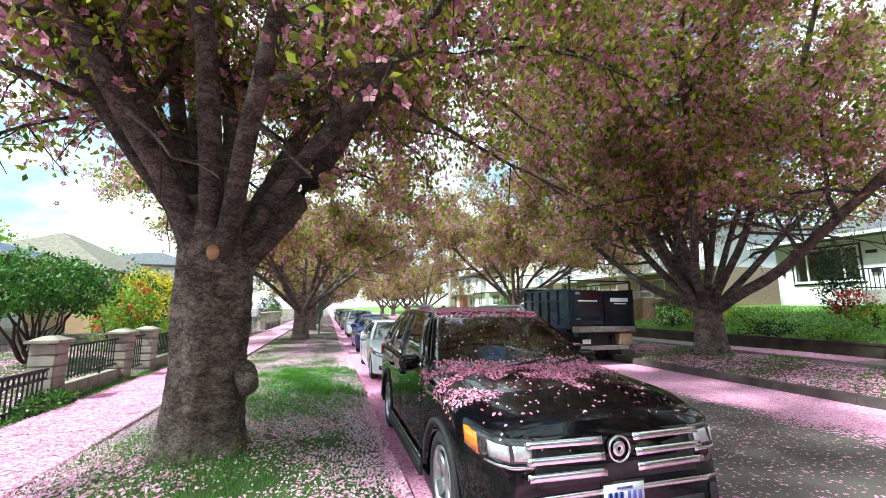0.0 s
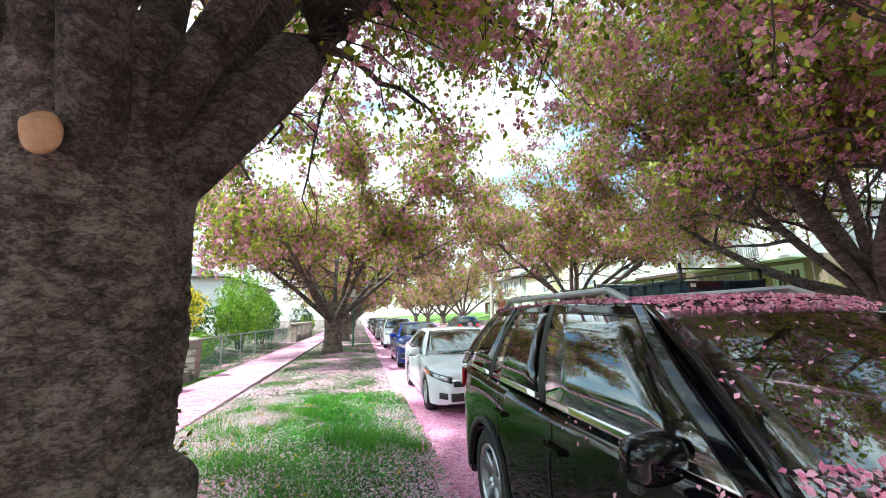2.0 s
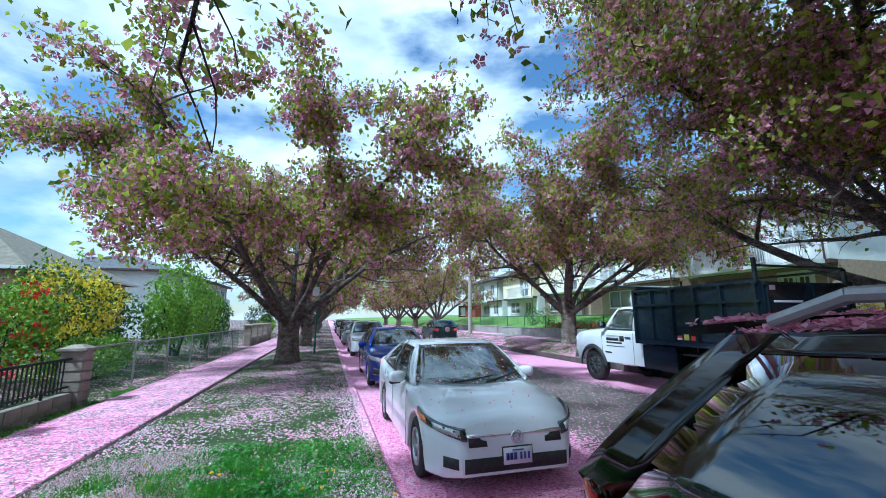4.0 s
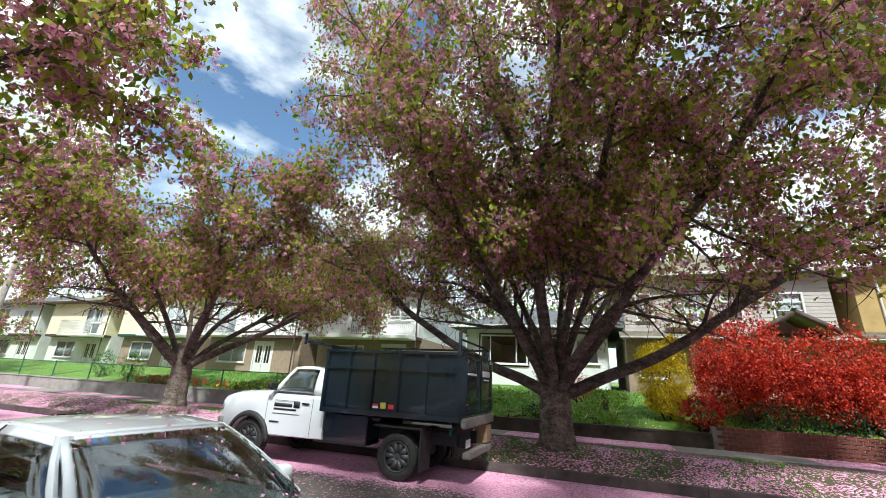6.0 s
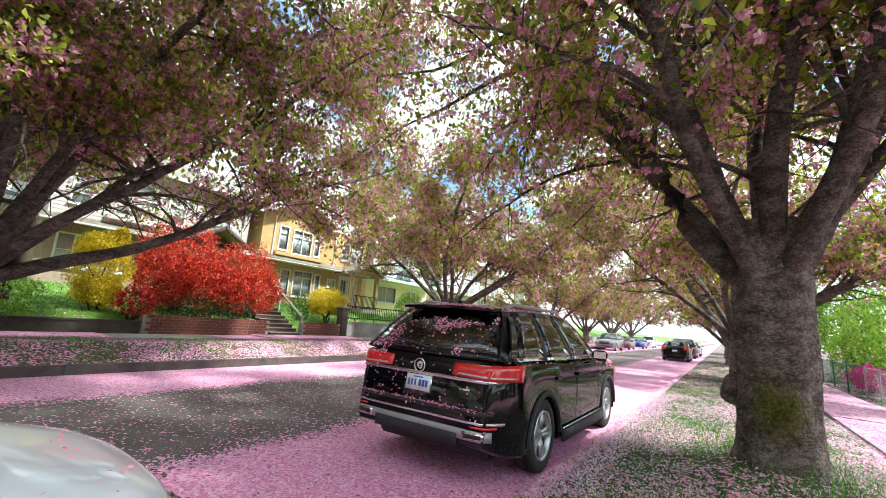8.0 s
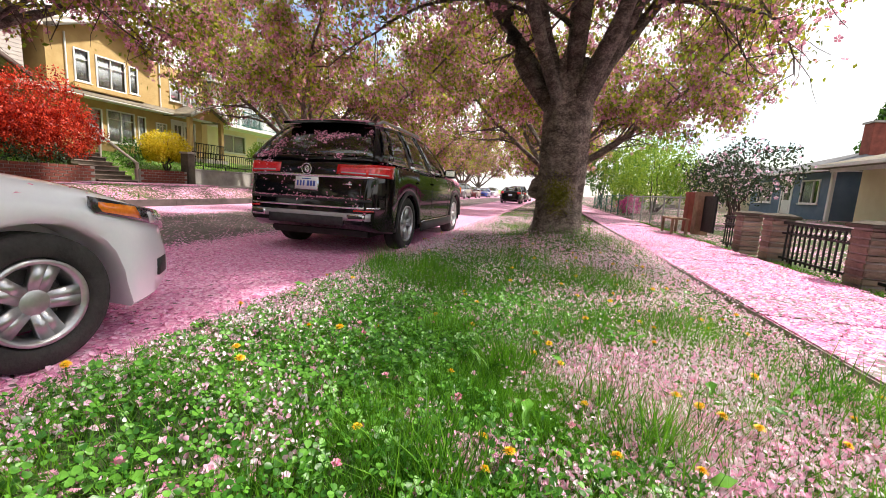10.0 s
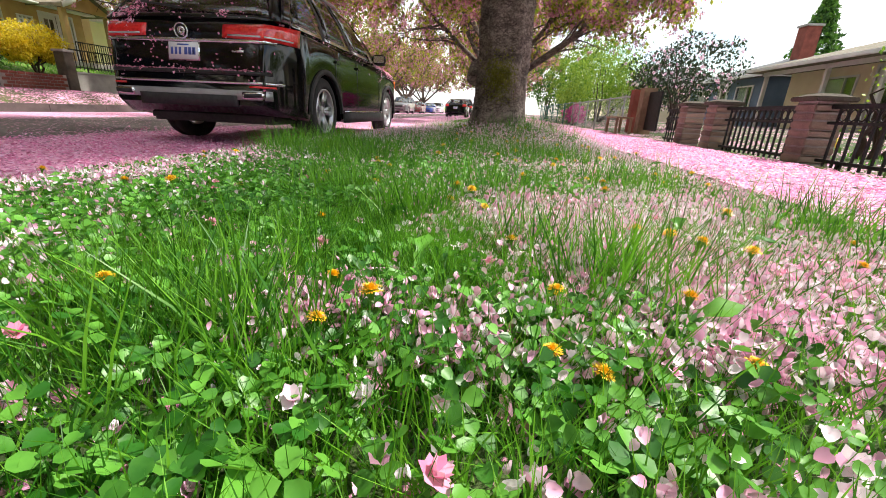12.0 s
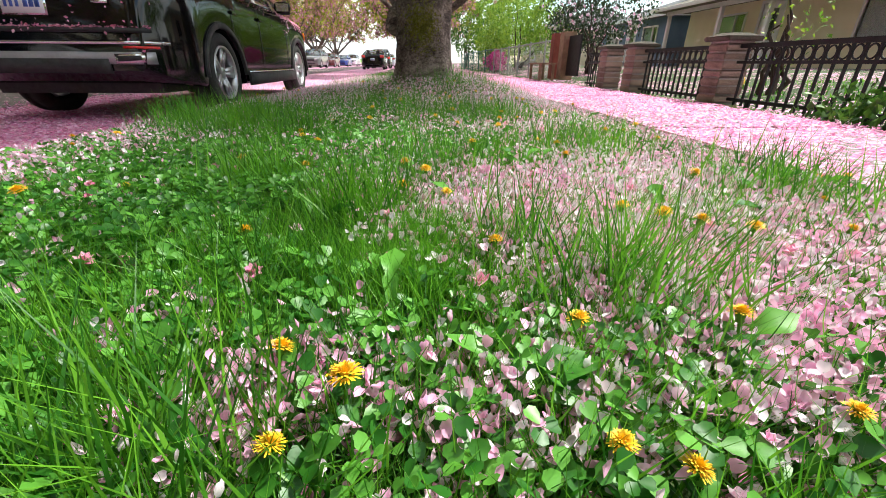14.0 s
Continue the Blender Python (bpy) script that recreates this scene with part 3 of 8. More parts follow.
def cherry_parts(seed, limbs, fork, base_r, fork_r, tips_per, size, skirt, zmin, lean=(0, 0)):
    """Meshes of a flowering cherry: trunk with limbs, twigs, leaves, young bronze leaves, blossoms. limbs: azimuth, elevation, length, radius."""
    rng = np.random.default_rng(seed)
    wood, limbs_made, twig = Heap(), [], Heap()
    zt = np.linspace(-0.25, fork + 0.25, 150 if size < 0.1 else 30)
    n = 128 if size < 0.1 else 28
    ang = np.linspace(0, 2 * np.pi, n, endpoint=False)
    lob = sum(rng.uniform(0.02, 0.06) * np.cos(w * ang + rng.uniform(0, 6)) for w in (2, 3, 5, 7))
    R = []
    for z in zt:
        u = max(0.0, min(1.0, z / fork))
        r = base_r + (fork_r - base_r) * u + 0.30 * base_r * math.exp(-max(z, 0) / 0.22) + 0.10 * math.sin(u * 3.1) * fork_r * 0.3
        bumps = [noise.noise((2.2 * math.cos(q), 2.2 * math.sin(q), z * 1.6 + seed)) * 0.09 + noise.noise((7 * math.cos(q), 7 * math.sin(q), z * 9 + seed)) * 0.035 + noise.noise((22 * math.cos(q), 22 * math.sin(q), z * 34 + seed)) * 0.022 for q in ang]
        R.append(r * (1 + lob * (1.2 - 0.4 * u) + np.array(bumps) + rng.normal(0, 0.008, n)))
    wood.add(*tube([(lean[0] * z, lean[1] * z, z) for z in zt], np.array(R), n))
    tips = []
    top = np.array([lean[0] * fork, lean[1] * fork, fork])
    for az, el, length, r in limbs:
        hd = heading(az, el)
        st = top + np.array([hd[0], hd[1], 0]) * fork_r * 0.30 - np.array([0, 0, 0.62])
        pts, rad = grow(rng, st, hd, length, r, r * 0.22, -0.007 if el > 45 else 0.010, 0.045, 0.3)
        limb = Heap()
        limb.add(*tube(pts, rad, 12))
        m = len(pts)
        for q in range(max(3, int(0.22 * m)), m):
            if rng.random() > 0.80 and q < m - 2:
                continue
            side = rng.normal(0, 1, 3)
            tang = pts[min(q + 1, m - 1)] - pts[q - 1]
            tang /= np.linalg.norm(tang)
            dd = tang * 0.55 + side / np.linalg.norm(side) * 0.85 + np.array([0, 0, 0.12])
            ln = rng.uniform(1.6, 3.4) * (1.1 - 0.35 * q / m)
            p2, r2 = grow(rng, pts[q], dd, ln, min(rad[q] * 0.6, 0.06), 0.012, -0.03, 0.13, 0.28)
            low = next((e for e, v in enumerate(p2) if v[2] < zmin), len(p2))
            if low < 3:
                continue
            if low < len(p2):
                p2, r2 = p2[:low], list(np.linspace(min(r2[0], 0.035), 0.008, low))
            limb.add(*tube(p2, r2, 5))
            for w in range(2, len(p2)):
                for _ in range(rng.integers(1, 3)):
                    s2 = rng.normal(0, 1, 3)
                    d3 = (p2[w] - p2[w - 1]) / np.linalg.norm(p2[w] - p2[w - 1]) * 0.5 + s2 / np.linalg.norm(s2)
                    l3 = rng.uniform(0.35, 1.0)
                    p3, r3 = grow(rng, p2[w], d3, l3, 0.011, 0.004, -0.07, 0.16, 0.2)
                    low = next((e for e, v in enumerate(p3) if v[2] < zmin - 0.15), len(p3))
                    if low < 2:
                        continue
                    p3, r3 = p3[:low], r3[:low]
                    twig.add(*tube(p3, r3, 3))
                    for e in range(1, len(p3)):
                        tips.append(p3[e])
        limbs_made.append(limb.mesh("limb"))
    tips = np.array(tips)
    tips = tips[tips[:, 2] > skirt[0] - skirt[1] * np.hypot(tips[:, 0], tips[:, 1]) + rng.normal(0, 0.25, len(tips))]
    if len(tips) > tips_per:
        tips = tips[rng.choice(len(tips), tips_per, replace=False)]
    k = len(tips)

    def spread(per, sd):
        return np.repeat(tips, per, axis=0) + rng.normal(0, sd, (k * per, 3))
    q = spread(11, 0.19)
    leaf = scatter("foliage", LEAF_V2, LEAF_F2, q, turns(rng, len(q), 3.2, 0.6 * size, 1.25 * size))
    q = spread(2, 0.18)
    bronze = scatter("young_foliage", LEAF_V2, LEAF_F2, q, turns(rng, len(q), 3.2, 0.5 * size, 1.0 * size))
    q = spread(4 if size < 0.1 else 5, 0.17)
    q[:, 2] -= 0.05
    flower = scatter("blossom", *((PUFF5_V, PUFF5_F) if size < 0.1 else (PUFF4_V, PUFF4_F)), q, turns(rng, len(q), 3.2, 0.42 * size, 0.72 * size))
    return wood.mesh("trunk"), limbs_made, twig.mesh("branchwork"), leaf, bronze, flower


def cherry(meshes, x, y, z, rz, label, s=1.0, group="street cherry trees"):
    t = thing("cherry_tree", x, y, z, rz, label, "tree", group)
    t.scale = (s, s, s)
    wood, limbs_made, twig, leaf, bronze, flower = meshes
    put_mesh("trunk", wood, "bark", t, "rough dark furrowed bark", smooth=True)
    for me in limbs_made:
        put_mesh("limb", me, "limb", t, "dark brown spreading limb, crown shade in its bark colour", smooth=True)
    tagged(put_mesh("branchwork", twig, "twig", t), kind="stuff")
    tagged(put_mesh("foliage", leaf, "leaf", t, "olive green young leaves"), kind="stuff")
    tagged(put_mesh("young_foliage", bronze, "bronze", t, "bronze young leaves"), kind="stuff")
    tagged(put_mesh("blossom", flower, "blossom", t, "drooping clusters of double pink blossom"), kind="stuff")
    return t


near_a = cherry_parts(11, [(178, 67, 9.4, .18), (150, 62, 9.2, .13), (4, 55, 9.8, .17), (30, 64, 9.0, .14), (88, 72, 8.6, .15), (268, 70, 8.4, .14), (222, 60, 9.2, .13), (300, 54, 9.0, .12), (118, 58, 9.4, .12), (58, 52, 10.4, .11), (335, 56, 9.0, .10), (205, 60, 8.6, .11)],
                      2.40, 0.335, 0.36, 7600, 0.098, (3.9, 0.17), 2.5)
near_b = cherry_parts(12, [(97, 27, 10.5, .16), (265, 24, 10.8, .17), (140, 45, 10.6, .13), (215, 44, 11.0, .14), (40, 45, 9.8, .12), (330, 45, 9.8, .12), (180, 52, 12.6, .14), (80, 62, 10.6, .13), (0, 64, 9.6, .11), (255, 55, 11.6, .12), (160, 62, 13.0, .12), (205, 63, 13.2, .12), (100, 72, 12.0, .11), (240, 70, 12.4, .11)],
                      1.75, 0.37, 0.35, 12500, 0.136, (4.7, 0.22), 2.5)
mid_a = cherry_parts(14, [(92, 36, 8.8, .15), (265, 33, 8.8, .15), (150, 47, 8.6, .13), (215, 49, 8.6, .13), (30, 46, 8.6, .13), (325, 44, 8.6, .13), (180, 66, 8.4, .12), (60, 66, 8.4, .12), (300, 68, 8.2, .12)], 1.9, 0.34, 0.33, 3700, 0.165, (4.5, 0.18), 2.8)
far_a = cherry_parts(13, [(95, 34, 7.8, .16), (200, 38, 7.8, .16), (290, 35, 7.8, .15), (20, 40, 7.8, .15), (150, 60, 7.6, .13), (320, 58, 7.6, .13), (60, 64, 7.4, .12)], 1.7, 0.34, 0.31, 760, 0.25, (3.6, 0.16), 2.2)
TREE1 = cherry(near_a, -2.13, 2.6, 0.3, 0, "old cherry tree with thick furrowed trunk, pink blossom, mossy foot")
cherry(near_b, 10.25, 7.35, 0.5, 0, "broad spreading cherry tree with low limbs on the verge")
cherry(mid_a, -2.15, 19.5, 0.22, 150, "spreading cherry tree, green leaves and pink blossom, on grass verge", 1.0)
cherry(mid_a, 10.9, 21.6, 0.5, 200, "leaning cherry tree with forked trunk on the verge", 1.05)
cherry(mid_a, 10.3, -9.6, 0.5, 75, "bushy cherry tree in blossom on the far verge", 1.05)
cherry(mid_a, -2.2, -12.5, 0.14, 40, "cherry tree with wide crown behind the old tree", 1.1)
for q, (tx, ty, tr, ts) in enumerate(((-2.1, 31, 20, .95), (-2.1, 43, 100, 1), (-2.1, 55, 200, .95), (-2.1, 68, 290, 1), (-2.1, 82, 10, 1), (-2.1, 98, 80, 1),
                                       (10.3, 45, 60, .95), (10.3, 56, 140, 1), (10.3, 69, 230, 1), (10.3, 84, 10, 1),
                                       (-2.1, -26, 140, .95), (-2.1, -40, 240, 1), (-2.1, -56, 330, 1),
                                       (10.3, -24, 110, .85), (10.3, -36, 10, .9), (10.3, -48, 200, .95), (10.3, -62, 80, 1))):
    cherry(far_a, tx, ty, 0.14 if tx < 0 else 0.48, tr, "cherry tree in fading pink blossom along the street", ts)


# ---------- cars ----------
from mathutils.bvhtree import BVHTree


def lerp(table, v):
    return float(np.interp(v, [q[0] for q in table], [q[1] for q in table]))


def shell(name, fn, nu, nv, thick, mat, parent, label="", smooth=True):
    """A panel with thickness over a surface fn(u, v), u and v from 0 to 1."""
    P = np.array([[fn(a / nu, b / nv) for b in range(nv + 1)] for a in range(nu + 1)], float)
    du, dv = np.gradient(P, axis=0), np.gradient(P, axis=1)
    N = np.cross(du, dv)
    N /= np.linalg.norm(N, axis=2, keepdims=True) + 1e-9
    A, B = P.reshape(-1, 3), (P - N * thick).reshape(-1, 3)
    w, o = nv + 1, (nu + 1) * (nv + 1)
    F = []
    for a in range(nu):
        for b in range(nv):
            q = (a * w + b, (a + 1) * w + b, (a + 1) * w + b + 1, a * w + b + 1)
            F.append(q)
            F.append(tuple(e + o for e in reversed(q)))
    for a in range(nu):
        for b in (0, nv):
            q = (a * w + b, (a + 1) * w + b, (a + 1) * w + b + o, a * w + b + o)
            F.append(q if b else tuple(reversed(q)))
    for b in range(nv):
        for a in (0, nu):
            q = (a * w + b, a * w + b + 1, a * w + b + 1 + o, a * w + b + o)
            F.append(q if not a else tuple(reversed(q)))
    me = mesh_np(name, np.concatenate([A, B]), F)
    ob = put_mesh(name, me, mat, parent, label)
    if smooth:
        me.polygons.foreach_set("use_smooth", np.array([True] * (2 * nu * nv) + [False] * (len(F) - 2 * nu * nv)))
    return ob


def lathe(profile, n):
    """Vertices and quads turned about the x axis from (x, r) pairs."""
    a = np.linspace(0, 2 * np.pi, n, endpoint=False)
    V = np.array([[(x, r * math.cos(t), r * math.sin(t)) for t in a] for x, r in profile]).reshape(-1, 3)
    k = len(profile)
    F = [(i * n + j, i * n + (j + 1) % n, (i + 1) * n + (j + 1) % n, (i + 1) * n + j) for i in range(k - 1) for j in range(n)]
    return V, F


WHEELS = {}


def wheel_meshes(key, R, w, rim, spokes, twin):
    if key in WHEELS:
        return WHEELS[key]
    h = w / 2
    tv, tf = lathe([(h * 0.5, rim), (h * 0.92, rim + 0.012), (h, rim + 0.04), (h * 0.96, R - 0.035), (h * 0.8, R - 0.006), (h * 0.4, R), (h * 0.38, R - 0.008), (h * 0.05, R - 0.008), (0, R),
                    (-h * 0.4, R), (-h * 0.8, R - 0.006), (-h, rim + 0.04), (-h * 0.6, rim)], 40)
    tyre = mesh_np("tyre", tv, tf)
    bm = bmesh.new()
    H = Heap()
    H.add(*lathe([(h * 0.52, rim), (h * 0.95, rim - 0.002), (h * 0.9, rim - 0.022), (h * 0.35, rim - 0.035), (-h * 0.5, rim - 0.03)], 40))
    H.add(*lathe([(h * 0.62, 0.001), (h * 0.62, 0.055), (h * 0.52, 0.075), (h * 0.1, 0.08), (h * 0.1, 0.001)], 20))
    for s in range(spokes):
        for e in ((-0.13, 0.13) if twin else (0,)):
            a = 2 * math.pi * s / spokes + e
            a2 = a + (e * 0.35 if twin else 0)
            wd = 0.030 if twin else 0.048
            pr = []
            for rr, aa, xx in ((0.05, a2, h * 0.6), (rim - 0.02, a, h * 0.78)):
                for sx, st in ((xx, -wd), (xx, wd), (xx - 0.035, wd), (xx - 0.035, -wd)):
                    pr.append((sx, rr * math.cos(aa) - st * math.sin(aa), rr * math.sin(aa) + st * math.cos(aa)))
            H.add(pr, [(0, 1, 5, 4), (1, 2, 6, 5), (2, 3, 7, 6), (3, 0, 4, 7), (0, 3, 2, 1), (4, 5, 6, 7)])
    bm.free()
    disc = mesh_np("brake_disc", *lathe([(-h * 0.05, rim * 0.72), (-h * 0.1, rim * 0.72), (-h * 0.1, 0.02)], 24))
    WHEELS[key] = (tyre, H.mesh("rim"), disc)
    return WHEELS[key]


def wheel(car, key, x, y, R, w, rim, spokes, twin, side, rim_mat="alloy"):
    a, b, c = wheel_meshes(key, R, w, rim, spokes, twin)
    e = put_mesh("wheel", a, "rubber", car, "black rubber tyre", True)
    e.matrix_basis = pose(x, y, R, 0, 0, 0 if side > 0 else 180)
    put_mesh("rim", b, rim_mat, e, "spoked wheel rim")
    put_mesh("brake_disc", c, "steel", e)
    return e


def build_car(name, x, y, rz, S, label, category="car"):
    """A car from its side profile. Local y runs from the nose to the tail, x across, z up."""
    car = thing(name, x, y, 0, rz, label, category, "cars parked along the kerb")
    L, W, paint = S["L"], S["W"], S["paint"]
    half = W / 2
    deck, floor = S["deck"], S["floor"]
    ax, R = S["axles"], S["R"]

    def hw(yy):
        u = min(1.0, max(0.0, yy / 0.6))
        v = min(1.0, max(0.0, (L - yy) / 0.55))
        return half * (S["nose"] + (1 - S["nose"]) * math.sin(u * math.pi / 2)) * (S["tail"] + (1 - S["tail"]) * math.sin(v * math.pi / 2))

    def arch(yy):
        z = lerp(floor, yy)
        for a in ax:
            d = abs(yy - a)
            if d < R + 0.075:
                z = max(z, R * 0.92 + math.sqrt((R + 0.075) ** 2 - d * d) * 0.98)
        return z
    ys = sorted(set([0, 0.015, 0.04, 0.08, L - 0.015, L - 0.04, L - 0.08, L] + list(np.arange(0.12, L - 0.1, 0.045)) + [a + k * (R + 0.0745) for a in ax for k in (-1, 1)]))
    rows = []
    for yy in ys:
        h, zd, zf, za = hw(yy), lerp(deck, yy), lerp(floor, yy), arch(yy)
        sh = zd - S.get("drop", 0.07)
        za = min(za, sh - 0.03)
        zi = min(zf, za)
        m1, m2 = za + (sh - za) * 0.35, za + (sh - za) * 0.72
        crown = S.get("crown", 0.03)
        rows.append([(0, zi), (h - 0.28, zi), (h - 0.28, za), (h - 0.035, za), (h - 0.012, za + 0.02), (h - 0.004, m1), (h, m2), (h - 0.018, sh), (h - 0.075, sh + 0.055), (h * 0.62, zd + crown * 0.55), (h * 0.3, zd + crown * 0.9), (0, zd + crown)])
    n = len(rows[0])
    V = []
    for yy, r in zip(ys, rows):
        V += [(a, yy, b) for a, b in r] + [(-a, yy, b) for a, b in r[1:-1][::-1]]
    w = 2 * n - 2
    F = [(i * w + j, i * w + (j + 1) % w, (i + 1) * w + (j + 1) % w, (i + 1) * w + j) for i in range(len(ys) - 1) for j in range(w)]
    bm = bmesh.new()
    vs = [bm.verts.new(v) for v in V]
    for f in F:
        bm.faces.new([vs[q] for q in f])
    bm.faces.new(vs[:w][::-1])
    bm.faces.new(vs[-w:])
    for f in bm.faces:
        f.smooth = True
    bm.normal_update()
    for e in bm.edges:
        if len(e.link_faces) == 2 and e.calc_face_angle(0) > 0.7:
            e.smooth = False
    bmesh.ops.recalc_face_normals(bm, faces=bm.faces)
    body = part("body", bm, paint, car, S["body_label"])

    inv_f = [(0.0, 0.0)] + [(zz, yy) for yy, zz in deck if yy < 0.5]
    inv_r = [(0.0, 0.0)] + [(zz, L - yy) for yy, zz in reversed(deck) if yy > L - 0.5]

    def skin(end, s, z, off):
        """A point on the nose or tail at the run s from the middle round the corner, at height z."""
        d0 = lerp(inv_f if end == "front" else inv_r, z)
        h0 = hw(d0) if end == "front" else hw(L - d0)
        a = abs(s)
        sg = 1 if s >= 0 else -1
        if a < h0 - 0.03:
            px, dd = a, d0 - off
        else:
            t = a - (h0 - 0.03)
            dd = d0 + max(0.0, t - 0.02) * 0.97 - off * max(0.0, 1 - t / 0.08)
            yq = dd if end == "front" else L - dd
            px = min(a, hw(min(max(yq, 0), L)) + off)
        return (sg * px, dd if end == "front" else L - dd, z)

    def wrap(pname, end, s0, s1, za, zb, mat, plabel="", off=0.008, thick=0.02, nu=12, nv=2, parent=None, both=True):
        """A panel laid on the nose or tail; za, zb: heights, or pairs of them from s0 to s1."""
        za = za if isinstance(za, tuple) else (za, za)
        zb = zb if isinstance(zb, tuple) else (zb, zb)
        made = []
        for sg in ((1, -1) if both and s0 >= 0 else (1,)):
            def fn(u, v, sg=sg):
                s = s0 + (s1 - s0) * u
                lo, hi = za[0] + (za[1] - za[0]) * u, zb[0] + (zb[1] - zb[0]) * u
                return skin(end, sg * s, lo + (hi - lo) * v, off)
            flip = (sg > 0) == (end == "rear")
            made.append(shell(pname, (lambda u, v, f=fn: f(u, 1 - v)) if flip else fn, nu, nv, thick, mat, parent or car, plabel, False))
        return made
    # cabin
    G = S["cabin"]
    y1, y2, y3, y4, wb, wr, zb, zr, zb4, zr3 = (G[q] for q in ("y1", "y2", "y3", "y4", "wb", "wr", "zb", "zr", "zb4", "zr3"))
    bow, rbow = G.get("bow", 0.2), G.get("rbow", 0.08)

    def roof_z(t):
        return zr + (zr3 - zr) * t + 0.035 * math.sin(math.pi * t)

    def side(sg):
        def fn(s, t):
            lo = Vector((wb, y1 + (y4 - y1) * s, zb + (zb4 - zb) * s))
            hi = Vector((wr, y2 + (y3 - y2) * s, roof_z(s)))
            p = lo.lerp(hi, t)
            p.x += 0.035 * math.sin(math.pi * t) + 0.02 * math.sin(math.pi * s)
            return (sg * p.x, p.y, p.z)
        return fn

    def screen(front):
        ya, yb, za, zt = (y1, y2, zb, roof_z(0)) if front else (y4, y3, zb4, roof_z(1))
        bw = -bow if front else rbow

        def fn(u, t):
            q = 2 * u - 1
            xx = (wb + (wr - wb) * t) * q
            cv = 1 - q * q
            return (xx, ya + (yb - ya) * t + bw * cv * (1 - 0.65 * t), za + (zt - za) * t + 0.03 * math.sin(math.pi * t) + 0.025 * cv * t)
        return fn

    def sub(fn, u0, u1, v0, v1):
        return lambda u, v: fn(u0 + (u1 - u0) * u, v0 + (v1 - v0) * v)
    ws, rs = screen(True), screen(False)
    flip = lambda f: (lambda u, v: f(1 - u, v))
    shell("windshield", sub(ws, 0.028, 0.972, 0.03, 0.95), 14, 8, 0.006, "car_glass", car, "curved windshield reflecting trees").visible_shadow = False
    for a, b in ((0, 0.032), (0.968, 1.0)):
        shell("pillar", sub(ws, a, b, 0, 1), 2, 6, 0.03, paint, car)
    shell("header", sub(ws, 0.045, 0.955, 0.945, 1.0), 10, 1, 0.03, paint, car)
    rg = G.get("rear_v", 0.12)
    shell("rear_window", flip(sub(rs, 0.055, 0.945, rg, 0.93)), 12, 6, 0.006, "dark_glass", car, "tinted rear window")
    for a, b in ((0, 0.06), (0.94, 1.0)):
        shell("rear_pillar", flip(sub(rs, a, b, 0, 1)), 2, 6, 0.03, paint, car)
    shell("rear_header", flip(sub(rs, 0.055, 0.945, 0.925, 1.0)), 10, 1, 0.03, paint, car)
    shell("rear_sill", flip(sub(rs, 0.055, 0.945, 0.0, rg + 0.005)), 10, 1, 0.03, paint, car)

    def roof(u, v):
        q = 2 * u - 1
        return (wr * q, (y2 + (y3 - y2) * v) + (-bow * 0.35 * (1 - v) + rbow * 0.35 * v) * (1 - q * q), roof_z(v) + 0.025 * (1 - q * q))
    shell("roof", roof, 12, 14, 0.03, paint, car)
    wins, tint = G["windows"], G["tint"]
    for sg in (1, -1):
        f = side(sg)
        g = f if sg < 0 else (lambda u, v, f=f: f(1 - u, v))

        def piece(pn, s0, s1, t0, t1, mat, lab="", th=0.02, nu=4, nv=4):
            q = sub(f, s0, s1, t0, t1)
            ob = shell(pn, q if sg > 0 else flip(q), nu, nv, th, mat, car, lab)
            return ob
        prev = 0.0
        for k, (a, b) in enumerate(wins):
            piece("side_pillar", prev, a, 0, 1, paint if k == 0 else "plastic", th=0.03)
            o = piece("side_window", a, b, 0.06, 0.90, "car_glass" if k == 0 else tint, "side window glass", 0.006)
            o.visible_shadow = False
            piece("window_sill", a, b, 0.0, 0.065, S.get("sill", "plastic"))
            piece("window_header", a, b, 0.895, 1.0, paint)
            prev = b
        piece("side_pillar", prev, 1.0, 0, 1, paint, th=0.03)
        mb = bmesh.new()
        bmesh.ops.create_uvsphere(mb, u_segments=16, v_segments=10, radius=1.0)
        for v in mb.verts:
            v.co = Vector((math.copysign(abs(v.co.x) ** 0.6, v.co.x) * 0.115, math.copysign(abs(v.co.y) ** 0.7, v.co.y) * 0.07, math.copysign(abs(v.co.z) ** 0.7, v.co.z) * 0.075))
            v.co.y = min(v.co.y, 0.05)
        mir = part("mirror", mb, S.get("mirror_paint", paint), car, "rounded door mirror", True)
        mir.matrix_basis = pose(sg * (half + 0.07), S["mirror_y"], S["mirror_z"], 0, 0, sg * -12)
        boxed("mirror_foot", -0.10, 0.05, -0.03, 0.03, -0.09, -0.05, "plastic", mir, bev=0.01)
        boxed("mirror_glass", -0.085, 0.085, 0.051, 0.056, -0.05, 0.05, "chrome", mir, bev=0.002)
        for hy in S["handles"]:
            hb = boxed("door_handle", -0.012, 0.022, -0.095, 0.095, -0.016, 0.016, S.get("handle", paint), car, "door handle", 0.008)
            hb.matrix_basis = pose(sg * (hw(hy) + 0.004), hy, S["handle_z"], 0, 0, 0 if sg > 0 else 180)
        for sy in S["seams"]:
            zt, zl = lerp(deck, sy) - 0.06, arch(sy) + 0.03
            shell("door_seam", (lambda u, v, sy=sy, zl=zl, zt=zt: (sg * (hw(sy) + 0.002 - 0.012 * max(0, (v - 0.86)) * 6), sy + 0.006 * (u if sg < 0 else 1 - u), zl + (zt - zl) * v)), 1, 6, 0.004, "plastic", car)
        zs = lerp(floor, L / 2)
